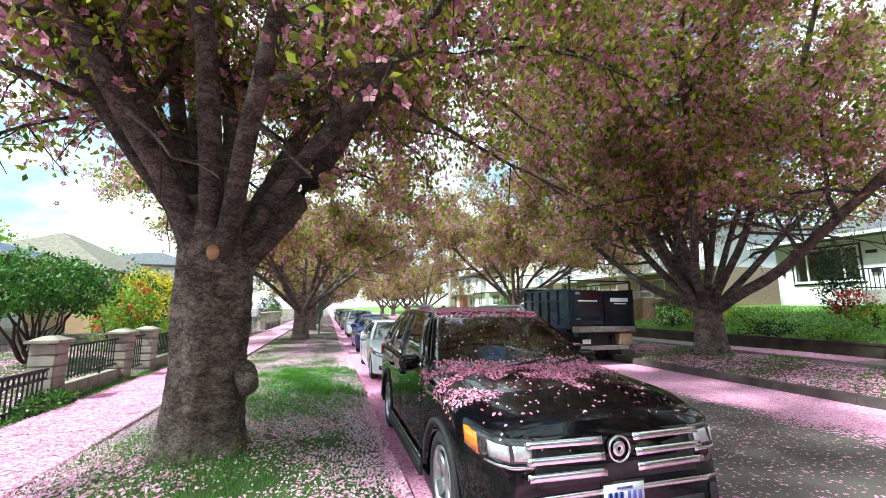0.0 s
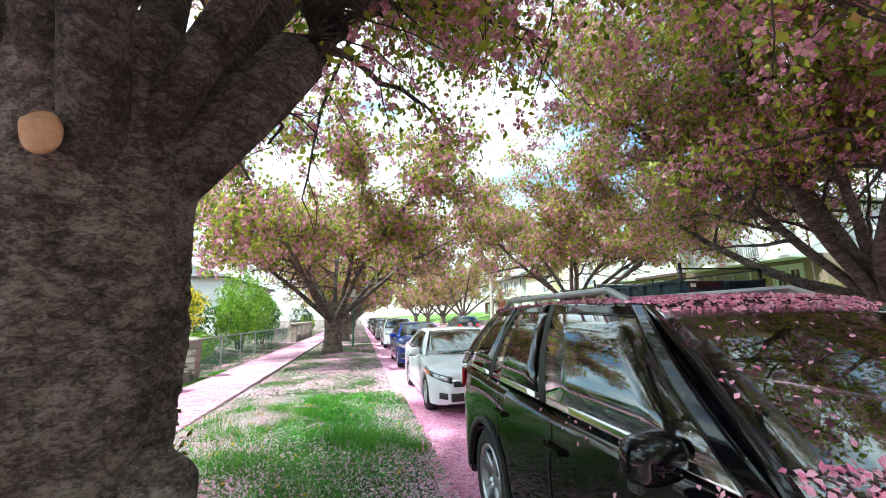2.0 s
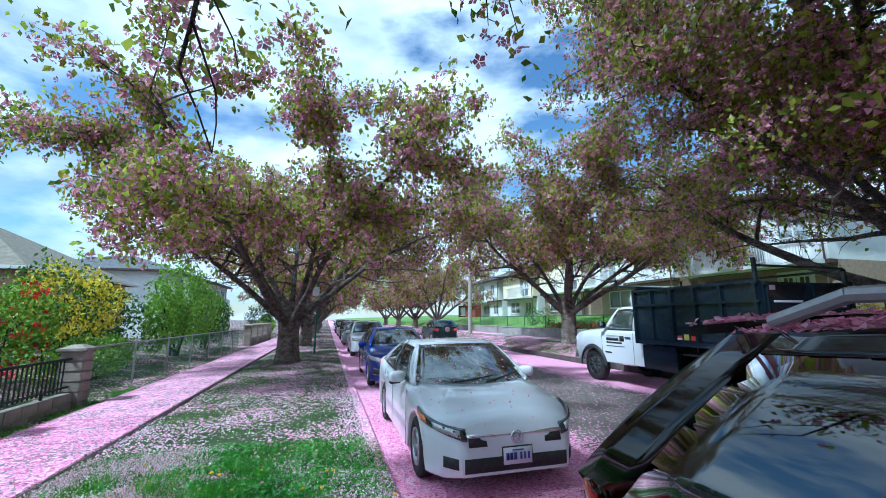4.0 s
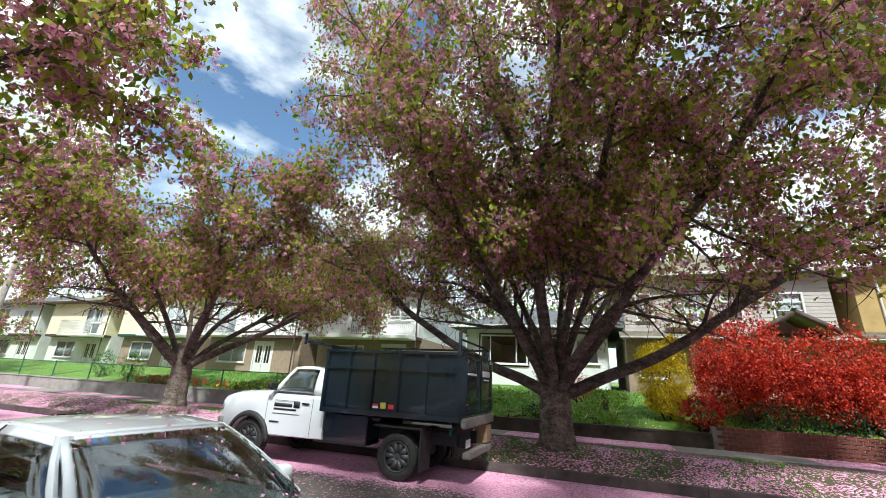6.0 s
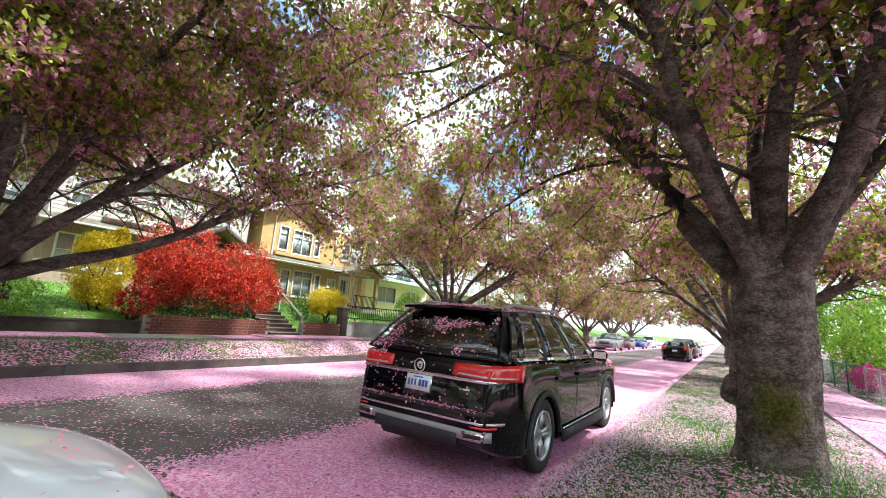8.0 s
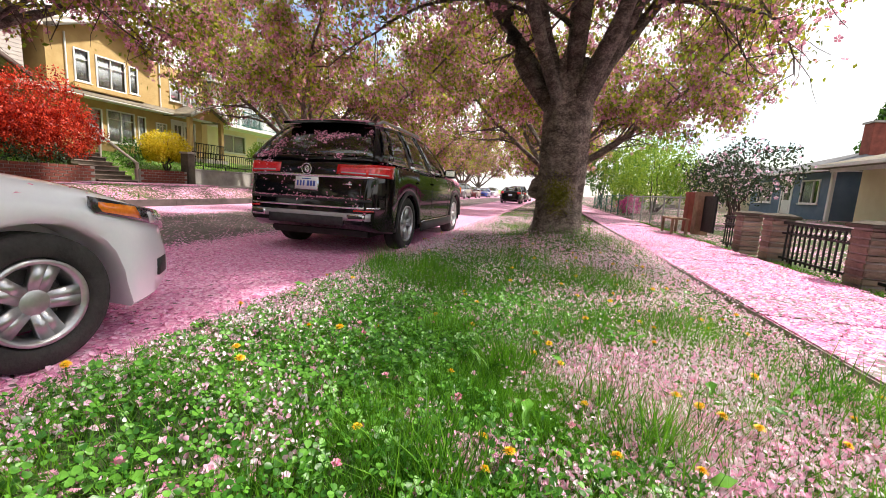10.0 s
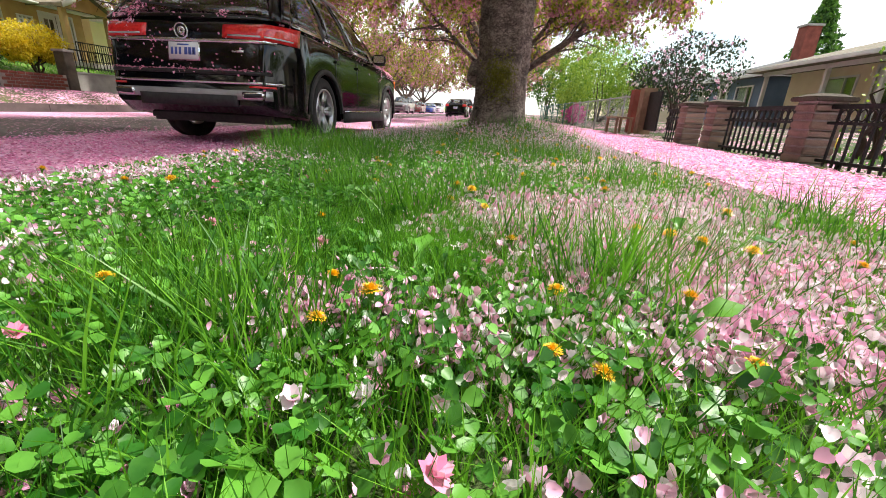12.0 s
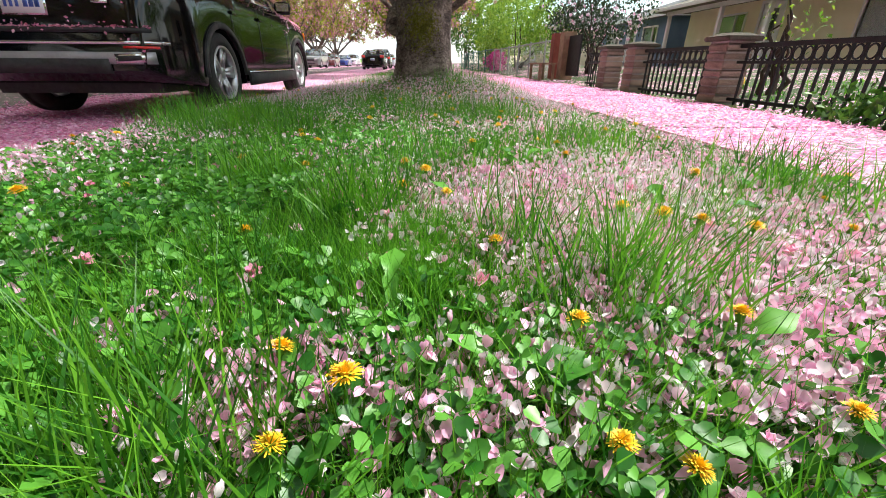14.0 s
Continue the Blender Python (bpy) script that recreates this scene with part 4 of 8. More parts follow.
        if S.get("clad"):
            for a in ax:
                rr = R + 0.075
                shell("arch_trim", (lambda u, v, a=a: (sg * (hw(a + rr * math.cos(u * math.pi)) + 0.010), a + (rr + 0.055 * (1 - v if sg > 0 else v)) * math.cos(u * math.pi), R * 0.92 + (rr + 0.055 * (1 - v if sg > 0 else v)) * math.sin(u * math.pi) * 0.98)), 20, 1, 0.03, "plastic", car, "black plastic wheel arch trim")
            shell("sill_cladding", (lambda u, v: (sg * (half + 0.006), ax[0] + R + 0.12 + (ax[1] - ax[0] - 2 * R - 0.24) * (u if sg < 0 else 1 - u), zs - 0.02 + 0.13 * v)), 8, 2, 0.03, "plastic", car)
            shell("sill_strip", (lambda u, v: (sg * (half + 0.012), ax[0] + R + 0.16 + (ax[1] - ax[0] - 2 * R - 0.3) * (u if sg < 0 else 1 - u), zs + 0.115 + 0.022 * v)), 8, 1, 0.012, "chrome", car)
        for a in ax:
            wheel(car, S["wheel"][0], sg * (half - S["wheel"][2] / 2 - 0.02), a, R, *S["wheel"][2:], sg, S.get("rim_mat", "alloy"))
    ib = bmesh.new()
    box(ib, -wb * 0.92, wb * 0.92, y1 + 0.05, y4 - 0.1, zb - 0.42, zb - 0.36)
    box(ib, -wb * 0.92, wb * 0.92, y1 - bow * 0.5, y1 + 0.45, zb - 0.3, zb - 0.03, 0.06)
    part("dashboard", ib, "cabin", car, "dark cabin floor and dashboard")
    for sx in (-0.37, 0.37):
        for sy in (y2 + 0.35, y2 + 1.25):
            sb = bmesh.new()
            box(sb, sx - 0.24, sx + 0.24, sy, sy + 0.5, zb - 0.36, zb - 0.2, 0.05)
            box(sb, sx - 0.23, sx + 0.23, sy + 0.42, sy + 0.56, zb - 0.25, zb + 0.22, 0.05)
            box(sb, sx - 0.12, sx + 0.12, sy + 0.47, sy + 0.56, zb + 0.24, zb + 0.40, 0.04)
            part("seat", sb, "cabin", car, "dark car seat")
    boxed("underbody", -half + 0.26, half - 0.26, 0.3, L - 0.3, lerp(floor, L / 2) - 0.03, lerp(floor, L / 2) + 0.14, "plastic", car, bev=0.03)
    return car, body, wrap, hw, ws


def plate(wrap, end, zc, car, sx=0.0, frame="plastic"):
    wrap("plate_frame", end, -0.165 + sx, 0.165 + sx, zc - 0.088, zc + 0.088, frame, "", 0.012, 0.02, 2, 1)
    p = wrap("licence_plate", end, -0.152 + sx, 0.152 + sx, zc - 0.076, zc + 0.076, "plate_white", "white licence plate with blue bars", 0.020, 0.01, 2, 1)[0]
    for k in range(6):
        a = -0.118 + k * 0.042 + (0.014 if k > 2 else 0) + sx
        wrap("plate_bar", end, a, a + 0.022, zc - 0.035, zc + 0.03, "plate_blue", "", 0.023, 0.004, 1, 1, p)
    wrap("plate_bar", end, sx - 0.06, sx + 0.06, zc + 0.048, zc + 0.06, "plate_blue", "", 0.023, 0.004, 1, 1, p)
    return p


def badge(car, x, y, z, r, ry=0):
    """A plain round chrome badge."""
    H = Heap()
    H.add(*[np.array(q) if k == 0 else q for k, q in enumerate(lathe([(0, r), (0.012, r * 0.98), (0.016, r * 0.9), (0.012, r * 0.84), (0.0, r * 0.82)], 28))])
    H.add(*lathe([(0.004, r * 0.55), (0.010, r * 0.5), (0.010, r * 0.18), (0.004, r * 0.15)], 20))
    b = put_mesh("badge", H.mesh("badge"), "chrome", car, "round chrome badge")
    b.matrix_basis = pose(x, y, z, 0, 0, 90 if ry else -90)
    return b


SUV = dict(L=5.04, W=1.98, paint="black_paint", body_label="glossy black painted body", R=0.385, axles=(0.96, 3.94), nose=0.80, tail=0.80,
           deck=[(0, 0.62), (0.02, 0.80), (0.07, 0.98), (0.16, 1.03), (0.6, 1.10), (1.2, 1.15), (1.6, 1.17), (3.0, 1.17), (4.4, 1.21), (4.86, 1.22), (4.96, 1.14), (5.0, 1.0), (5.03, 0.8), (5.04, 0.6)],
           floor=[(0, 0.33), (0.2, 0.26), (0.6, 0.25), (4.4, 0.27), (4.8, 0.32), (5.04, 0.42)], drop=0.075, crown=0.035,
           cabin=dict(y1=1.52, y2=2.32, y3=4.42, y4=4.86, wb=0.93, wr=0.68, zb=1.15, zr=1.70, zb4=1.20, zr3=1.69, bow=0.17, rbow=0.12, rear_v=0.10,
                      windows=[(0.045, 0.40), (0.43, 0.69), (0.72, 0.93)], tint="dark_glass"),
           mirror_y=1.86, mirror_z=1.21, handles=(2.72, 3.55), handle_z=0.98, seams=(1.62, 2.78, 3.62), clad=True, handle="black_paint", sill="chrome", wheel=("suv", 0, 0.25, 0.262, 5, True))
suv, suv_body, suv_wrap, suv_hw, suv_ws = build_car("suv", 0.99, 0.0, 0, SUV, "black family SUV covered with pink petals, parked at the kerb", "suv")
W_ = suv_wrap
W_("grille", "front", -0.62, 0.62, 0.66, 0.94, "plastic", "black grille", 0.004, 0.03, 16, 3)
for zc in (0.70, 0.79, 0.88):
    for sg in (-1, 1):
        W_("grille_bar", "front", sg * 0.13, sg * 0.68, (zc, zc + 0.01), (zc + 0.045, zc + 0.05), "chrome", "chrome grille bar", 0.022, 0.02, 10, 1)
W_("headlight", "front", 0.60, 1.06, (0.79, 0.84), (0.94, 0.98), "lens_dark", "dark headlight with chrome lines", 0.014, 0.03, 14, 3)
W_("headlight_chrome", "front", 0.62, 0.95, (0.775, 0.80), (0.795, 0.815), "chrome", "", 0.020, 0.02, 10, 1)
W_("headlight_lens", "front", 0.64, 0.76, (0.82, 0.83), (0.90, 0.915), "lens_clear", "clear lamp lens", 0.020, 0.02, 5, 2)
W_("headlight_lens", "front", 0.79, 0.91, (0.83, 0.84), (0.915, 0.93), "lens_clear", "clear lamp lens", 0.020, 0.02, 5, 2)
W_("turn_lamp", "front", 1.00, 1.13, (0.82, 0.86), (0.95, 0.97), "lens_amber", "amber side marker", 0.016, 0.03, 6, 2)
W_("front_bumper_trim", "front", -0.80, 0.80, 0.585, 0.615, "chrome", "", 0.012, 0.02, 16, 1)
W_("lower_intake", "front", -0.66, 0.66, 0.36, 0.50, "plastic", "black lower intake", 0.006, 0.03, 14, 2)
W_("skid_strip", "front", -0.6, 0.6, 0.335, 0.36, "silver", "", 0.02, 0.02, 12, 1)
W_("fog_lamp", "front", 0.72, 0.92, 0.42, 0.56, "plastic", "fog lamp recess", 0.010, 0.02, 6, 2)
plate(W_, "front", 0.56, suv)
badge(suv, 0, 0.015, 0.84, 0.088, 0)
W_("tail_light", "rear", 0.40, 1.20, (1.03, 1.0), (1.145, 1.165), "lens_red", "red wrap-round tail light", 0.016, 0.03, 16, 3)
W_("tail_light_line", "rear", 0.46, 1.10, (1.045, 1.03), (1.06, 1.045), "lens_clear", "", 0.021, 0.02, 12, 1)
W_("tailgate_strip", "rear", -0.92, 0.92, 0.985, 1.015, "chrome", "chrome strip across the tailgate", 0.016, 0.02, 18, 1)
W_("bumper_step", "rear", -0.86, 0.86, 0.70, 0.73, "plastic", "", 0.05, 0.05, 14, 1)
W_("bumper_chrome", "rear", -0.99, 0.99, 0.615, 0.64, "chrome", "", 0.016, 0.02, 18, 1)
W_("bumper_trim", "rear", -0.86, 0.86, (0.47, 0.47), (0.56, 0.56), "silver", "silver lower bumper trim", 0.014, 0.025, 18, 2)
W_("bumper_black", "rear", -0.52, 0.52, 0.40, 0.51, "plastic", "", 0.022, 0.03, 14, 2)
W_("exhaust_tip", "rear", 0.58, 0.80, (0.475, 0.485), (0.545, 0.55), "chrome", "trapezoid chrome exhaust surround", 0.024, 0.02, 6, 1)
W_("exhaust_hole", "rear", 0.60, 0.78, (0.49, 0.50), (0.53, 0.535), "plastic", "", 0.028, 0.01, 4, 1)
W_("reflector", "rear", 0.66, 0.90, 0.585, 0.603, "lens_red", "", 0.018, 0.01, 4, 1)
plate(W_, "rear", 0.90, suv, frame="chrome")
badge(suv, 0, 5.02, 1.075, 0.072, 1)
W_("model_mark", "rear", -0.62, -0.50, 0.90, 0.92, "chrome", "", 0.014, 0.006, 2, 1, both=False)
for sg in (1, -1):
    rb = bmesh.new()
    for (a, b) in (((0.62, 2.50, 1.725), (0.63, 2.66, 1.79)), ((0.63, 2.66, 1.79), (0.63, 4.15, 1.79)), ((0.63, 4.15, 1.79), (0.62, 4.34, 1.725))):
        cyl(rb, (sg * a[0], a[1], a[2]), (sg * b[0], b[1], b[2]), 0.02, n=8)
    part("roof_rail", rb, "silver", suv, "silver roof rail")
shell("rear_wiper", lambda u, v: (-0.02 + 0.42 * u, 4.985 - 0.01 * u, 1.265 + 0.05 * u + 0.02 * v), 6, 1, 0.02, "plastic", suv)
shell("spoiler", lambda u, v: (-0.62 + 1.24 * u, 4.42 + 0.20 * v, 1.728 - 0.02 * v + 0.02 * math.sin(math.pi * u)), 10, 3, 0.03, "black_paint", suv)
ant = bmesh.new()
box(ant, -0.03, 0.03, 4.2, 4.34, 1.75, 1.81, 0.02)
part("aerial", ant, "black_paint", suv, "shark fin aerial")
for sg in (-0.35, 0.25):
    wb_ = bmesh.new()
    a, b = Vector(suv_ws(0.5 + sg * 0.45, 0.0)), Vector(suv_ws(0.5 + sg * 0.45 + 0.3, 0.10))
    cyl(wb_, a + Vector((0, -0.02, 0.03)), b + Vector((0, -0.02, 0.03)), 0.010, n=6)
    part("wiper", wb_, "plastic", suv, "wiper arm")

SEDAN = dict(L=4.53, W=1.755, paint="white_paint", body_label="white painted body", R=0.315, axles=(0.86, 3.53), nose=0.66, tail=0.80,
             deck=[(0, 0.46), (0.03, 0.58), (0.10, 0.67), (0.25, 0.735), (0.6, 0.82), (1.0, 0.89), (1.35, 0.93), (3.4, 0.96), (3.8, 1.02), (4.2, 1.05), (4.42, 1.02), (4.48, 0.88), (4.52, 0.7), (4.53, 0.5)],
             floor=[(0, 0.24), (0.2, 0.19), (0.6, 0.18), (4.0, 0.2), (4.53, 0.34)], drop=0.08, crown=0.05,
             cabin=dict(y1=1.30, y2=1.98, y3=3.05, y4=3.88, wb=0.82, wr=0.60, zb=0.93, zr=1.375, zb4=1.00, zr3=1.36, bow=0.42, rbow=0.10, rear_v=0.05,
                        windows=[(0.035, 0.46), (0.485, 0.84)], tint="car_glass"),
             mirror_y=1.62, mirror_z=0.98, handles=(2.32, 3.1), handle_z=0.80, seams=(1.3, 2.4, 3.2), sill="plastic", wheel=("sedan", 0, 0.205, 0.20, 5, True))
sedan, sedan_body, sd_wrap, sd_hw, sd_ws = build_car("sedan", 1.05, 7.42, 0, SEDAN, "white compact sedan with few petals, parked at the kerb")
W_ = sd_wrap
W_("headlight", "front", 0.52, 1.16, (0.555, 0.71), (0.66, 0.79), "lens_dark", "dark swept headlight", 0.012, 0.03, 16, 3)
W_("headlight_reflector", "front", 0.58, 0.84, (0.59, 0.635), (0.65, 0.70), "lens_clear", "clear reflector", 0.016, 0.03, 8, 2)
W_("turn_lamp", "front", 0.92, 1.13, (0.665, 0.715), (0.735, 0.765), "lens_amber", "amber corner lamp", 0.016, 0.03, 6, 2)
W_("grille", "front", -0.50, 0.50, 0.50, 0.60, "plastic", "black slatted grille", 0.008, 0.03, 12, 2)
W_("grille_bar", "front", -0.52, 0.52, 0.585, 0.615, "chrome", "chrome grille bar", 0.018, 0.02, 12, 1)
W_("lower_intake", "front", -0.55, 0.55, 0.27, 0.40, "plastic", "black lower intake", 0.006, 0.03, 12, 2)
W_("fog_lamp", "front", 0.60, 0.75, 0.30, 0.40, "plastic", "", 0.006, 0.02, 4, 2)
badge(sedan, 0, 0.005, 0.57, 0.065, 0)
plate(W_, "front", 0.40, sedan)
W_("tail_light", "rear", 0.45, 1.0, 0.78, 0.94, "lens_red", "red tail light", 0.012, 0.03, 10, 2)
for u0, u1, v1 in ((0.28, 0.60, 0.10), (0.52, 0.88, 0.12)):
    wb_ = bmesh.new()
    pts = [Vector(sd_ws(u0 + (u1 - u0) * q / 5, 0.02 + v1 * q / 5)) + Vector((0, -0.02, 0.03)) for q in range(6)]
    for a, b in zip(pts, pts[1:]):
        cyl(wb_, a, b, 0.011, n=6)
    part("wiper", wb_, "plastic", sedan, "black wiper arm")

HATCH = dict(SEDAN, L=4.35, W=1.80, paint="blue_paint", body_label="metallic blue painted body", R=0.32, axles=(0.86, 3.52), nose=0.70,
             deck=[(0, 0.46), (0.03, 0.62), (0.10, 0.74), (0.25, 0.82), (0.6, 0.90), (1.0, 0.95), (1.35, 0.98), (3.6, 1.02), (4.1, 1.05), (4.25, 0.98), (4.33, 0.7), (4.35, 0.5)],
             floor=[(0, 0.24), (0.2, 0.19), (4.0, 0.2), (4.35, 0.34)],
             cabin=dict(y1=1.32, y2=1.95, y3=3.55, y4=4.15, wb=0.82, wr=0.58, zb=0.98, zr=1.43, zb4=1.04, zr3=1.42, bow=0.36, rbow=0.1, rear_v=0.05, windows=[(0.10, 0.42), (0.45, 0.76)], tint="dark_glass"),
             mirror_y=1.62, mirror_z=1.03, handles=(2.32, 3.05), handle_z=0.84)
blue, _b, W_, _h, _w = build_car("hatchback", 1.15, 13.9, 0, HATCH, "metallic blue hatchback parked behind the white sedan")
W_("headlight", "front", 0.48, 1.05, (0.64, 0.72), (0.74, 0.82), "lens_clear", "clear headlight", 0.012, 0.03, 12, 3)
W_("grille", "front", -0.55, 0.55, 0.30, 0.52, "plastic", "black lower grille", 0.008, 0.03, 12, 2)
W_("grille_bar", "front", -0.5, 0.5, 0.60, 0.64, "plastic", "", 0.012, 0.02, 12, 1)
W_("fog_lamp", "front", 0.58, 0.88, 0.34, 0.50, "chrome", "fog lamp frame", 0.010, 0.02, 6, 2)
W_("fog_recess", "front", 0.60, 0.86, 0.36, 0.48, "plastic", "", 0.014, 0.02, 6, 2)

FAR = dict(SUV, L=4.6, W=1.84, paint="white_paint", body_label="white painted body", axles=(0.88, 3.55), R=0.35, clad=False, sill="plastic", handle="white_paint",
           deck=[(0, 0.55), (0.02, 0.70), (0.07, 0.86), (0.16, 0.92), (0.6, 1.0), (1.2, 1.05), (1.6, 1.07), (4.1, 1.09), (4.45, 1.1), (4.52, 1.0), (4.58, 0.75), (4.6, 0.55)],
           floor=[(0, 0.30), (0.2, 0.24), (4.2, 0.26), (4.6, 0.38)],
           cabin=dict(SUV["cabin"], y1=1.5, y2=2.1, y3=4.05, y4=4.48, wb=0.85, wr=0.64, zb=1.06, zr=1.60, zb4=1.1, zr3=1.58),
           mirror_y=1.75, mirror_z=1.1, handles=(2.45, 3.2), handle_z=0.92, seams=(1.5, 2.5, 3.3), wheel=("far", 0, 0.22, 0.23, 5, False))


def far_car(name, x, y, rz, base, paint, label, rear=False):
    S = dict(base, paint=paint, body_label="painted body", handle=paint, mirror_paint=paint)
    c, _, W_, _, _ = build_car(name, x, y, rz, S, label)
    W_("headlight", "front", 0.46, 0.98, (0.70, 0.76), (0.84, 0.88), "lens_clear", "clear headlight", 0.012, 0.03, 10, 2)
    W_("grille", "front", -0.44, 0.44, 0.58, 0.80, "plastic", "dark grille", 0.010, 0.03, 8, 2)
    W_("lower_intake", "front", -0.5, 0.5, 0.36, 0.46, "plastic", "", 0.006, 0.03, 8, 1)
    W_("tail_light", "rear", 0.56, 1.05, 0.82, 1.0, "lens_red", "red tail light", 0.012, 0.03, 8, 2)
    plate(W_, "rear", 0.72, c)
    return c


far_car("crossover", 1.2, 22.7, 0, FAR, "white_paint", "white crossover parked along the kerb")
far_car("saloon", 1.1, 31.0, 0, dict(SEDAN), "grey_paint", "grey sedan parked far along the kerb")
far_car("crossover", 1.15, 38.5, 0, FAR, "black_paint", "dark crossover parked far along the kerb")
far_car("saloon", 1.1, 46.5, 0, dict(SEDAN), "grey_paint", "grey car parked far along the street")
far_car("crossover", 1.1, 54.5, 0, FAR, "black_paint", "black car parked far along the street")
far_car("crossover", 1.1, 64, 0, FAR, "white_paint", "white car parked far along the street")
jeep = far_car("small_suv", 7.45, 36.3, 180, FAR, "green_paint", "dark green small SUV with a spare wheel on its tail door")
sp = bmesh.new()
cyl(sp, (0, 4.62, 0.95), (0, 4.82, 0.95), 0.33, n=28)
part("spare_wheel", sp, "rubber", jeep, "spare wheel on the tail door")
sp = bmesh.new()
cyl(sp, (0, 4.80, 0.95), (0, 4.835, 0.95), 0.2, 0.17, n=20)
part("spare_rim", sp, "alloy", jeep)
far_car("saloon", 1.2, -29.3, 0, dict(SEDAN), "black_paint", "black sedan parked on the near kerb, seen from behind")
far_car("crossover", 1.2, -36.5, 0, FAR, "black_paint", "black pickup-like car parked ahead of the sedan")
far_car("saloon", 1.1, -45, 0, dict(SEDAN), "white_paint", "white car parked far down the street")
far_car("crossover", 7.55, -32, 180, FAR, "grey_paint", "grey crossover parked across the road")
far_car("saloon", 7.6, -39.5, 180, dict(SEDAN), "red_paint", "maroon older car parked across the road")
far_car("saloon", 7.6, -49, 180, dict(SEDAN), "blue_paint", "blue car parked far across the road")
far_car("crossover", 7.6, -58, 180, FAR, "white_paint", "white car parked far across the road")


def petals_on(car, rng, count, dens, label, mat="petal_pink"):
    """Fallen petals lying on a car, thick where dens(x, y, z) is high; they rest on the panels below."""
    V, F = [], []
    for ob in car.children:
        if ob.type != "MESH" or ob.name.split(".")[0] not in ("body", "roof", "windshield", "rear_window", "header", "rear_sill", "spoiler", "bumper_step", "rear_header"):
            continue
        o = len(V)
        V += [v.co.copy() for v in ob.data.vertices]
        F += [[o + q for q in p.vertices] for p in ob.data.polygons]
    tree = BVHTree.FromPolygons(V, F)
    spec = SUV if car is suv else SEDAN
    P, N = [], []
    tries = 0
    while len(P) < count and tries < count * 40:
        tries += 1
        px, py = rng.uniform(-spec["W"] / 2, spec["W"] / 2), rng.uniform(0.02, spec["L"] + 0.06)
        hit = tree.ray_cast(Vector((px, py, 3)), Vector((0, 0, -1)))
        if hit[0] is None or hit[0].z < 0.5:
            continue
        if rng.random() < dens(hit[0].x, hit[0].y, hit[0].z):
            nn = hit[1] if hit[1].z > 0 else -hit[1]
            P.append(hit[0] + nn * 0.006)
            N.append(nn)
    R = turns(rng, len(P), 0.7, 0.018, 0.038)
    Q = np.array([np.array(Vector((0, 0, 1)).rotation_difference(q).to_matrix()) for q in N])
    me = scatter("petals", LEAF_V, LEAF_F, np.array([tuple(q) for q in P]), Q @ R)
    ob = put_mesh("fallen_petals", me, mat)
    ob.matrix_basis = car.matrix_basis.copy()
    return tagged(ob, label, "petals", kind="stuff")


def suv_dens(x, y, z):
    n = noise.noise((x * 1.9, y * 1.9, 3.0)) + 0.5 * noise.noise((x * 5, y * 5, 9.0))
    if z > 1.66:
        return 0.75 + 0.5 * n
    if y < 0.5:
        return 0.02
    if y < 1.75 and z < 1.24:
        return (0.03 if n + 0.55 * (y - 0.95) < 0.02 else 0.9) if y < 1.42 else 0.95
    if y > 4.9 and z < 0.8:
        return 0.9
    if y > 4.5:
        return 0.05 if n < 0.12 else 0.95
    return 0.02


petals_on(suv, np.random.default_rng(21), 17000, suv_dens, "pink petals lying on the black SUV")
petals_on(sedan, np.random.default_rng(22), 260, lambda x, y, z: (0.8 if 0.93 < z < 1.0 and y < 1.5 else 0.06), "few pink petals lying on the white sedan")


# ---------- dump truck ----------
CAB = dict(L=2.92, W=2.03, paint="white_paint", rim_mat="rim_dark", body_label="white painted cab", R=0.42, axles=(0.99,), nose=0.88, tail=0.97,
           deck=[(0, 0.95), (0.03, 1.15), (0.08, 1.29), (0.3, 1.35), (1.3, 1.42), (2.92, 1.42)], floor=[(0, 0.55), (0.4, 0.52), (2.92, 0.55)], drop=0.09, crown=0.05,
           cabin=dict(y1=1.42, y2=1.85, y3=2.74, y4=2.86, wb=0.92, wr=0.76, zb=1.40, zr=1.98, zb4=1.40, zr3=1.98, bow=0.22, rbow=0.03, rear_v=0.2, windows=[(0.10, 0.78)], tint="car_glass"),
           mirror_y=1.55, mirror_z=1.55, mirror_paint="plastic", handles=(2.45,), handle_z=1.22, seams=(1.42, 2.62), handle="plastic", wheel=("truck", 0, 0.24, 0.27, 10, False, ))
truck, _b, W_, tr_hw, _w = build_car("dump_truck", 7.58, 14.75, 180, CAB, "white-cabbed dump truck with dark steel box, parked across the road", "truck")
truck["group"] = ""
W_("headlight", "front", 0.66, 0.98, 0.95, 1.17, "lens_clear", "clear headlight", 0.012, 0.03, 6, 2)
W_("grille", "front", -0.6, 0.6, 0.85, 1.2, "chrome", "chrome grille", 0.01, 0.04, 8, 2)
W_("front_bumper", "front", -1.0, 1.0, 0.55, 0.80, "steel", "steel front bumper", 0.08, 0.1, 14, 2)
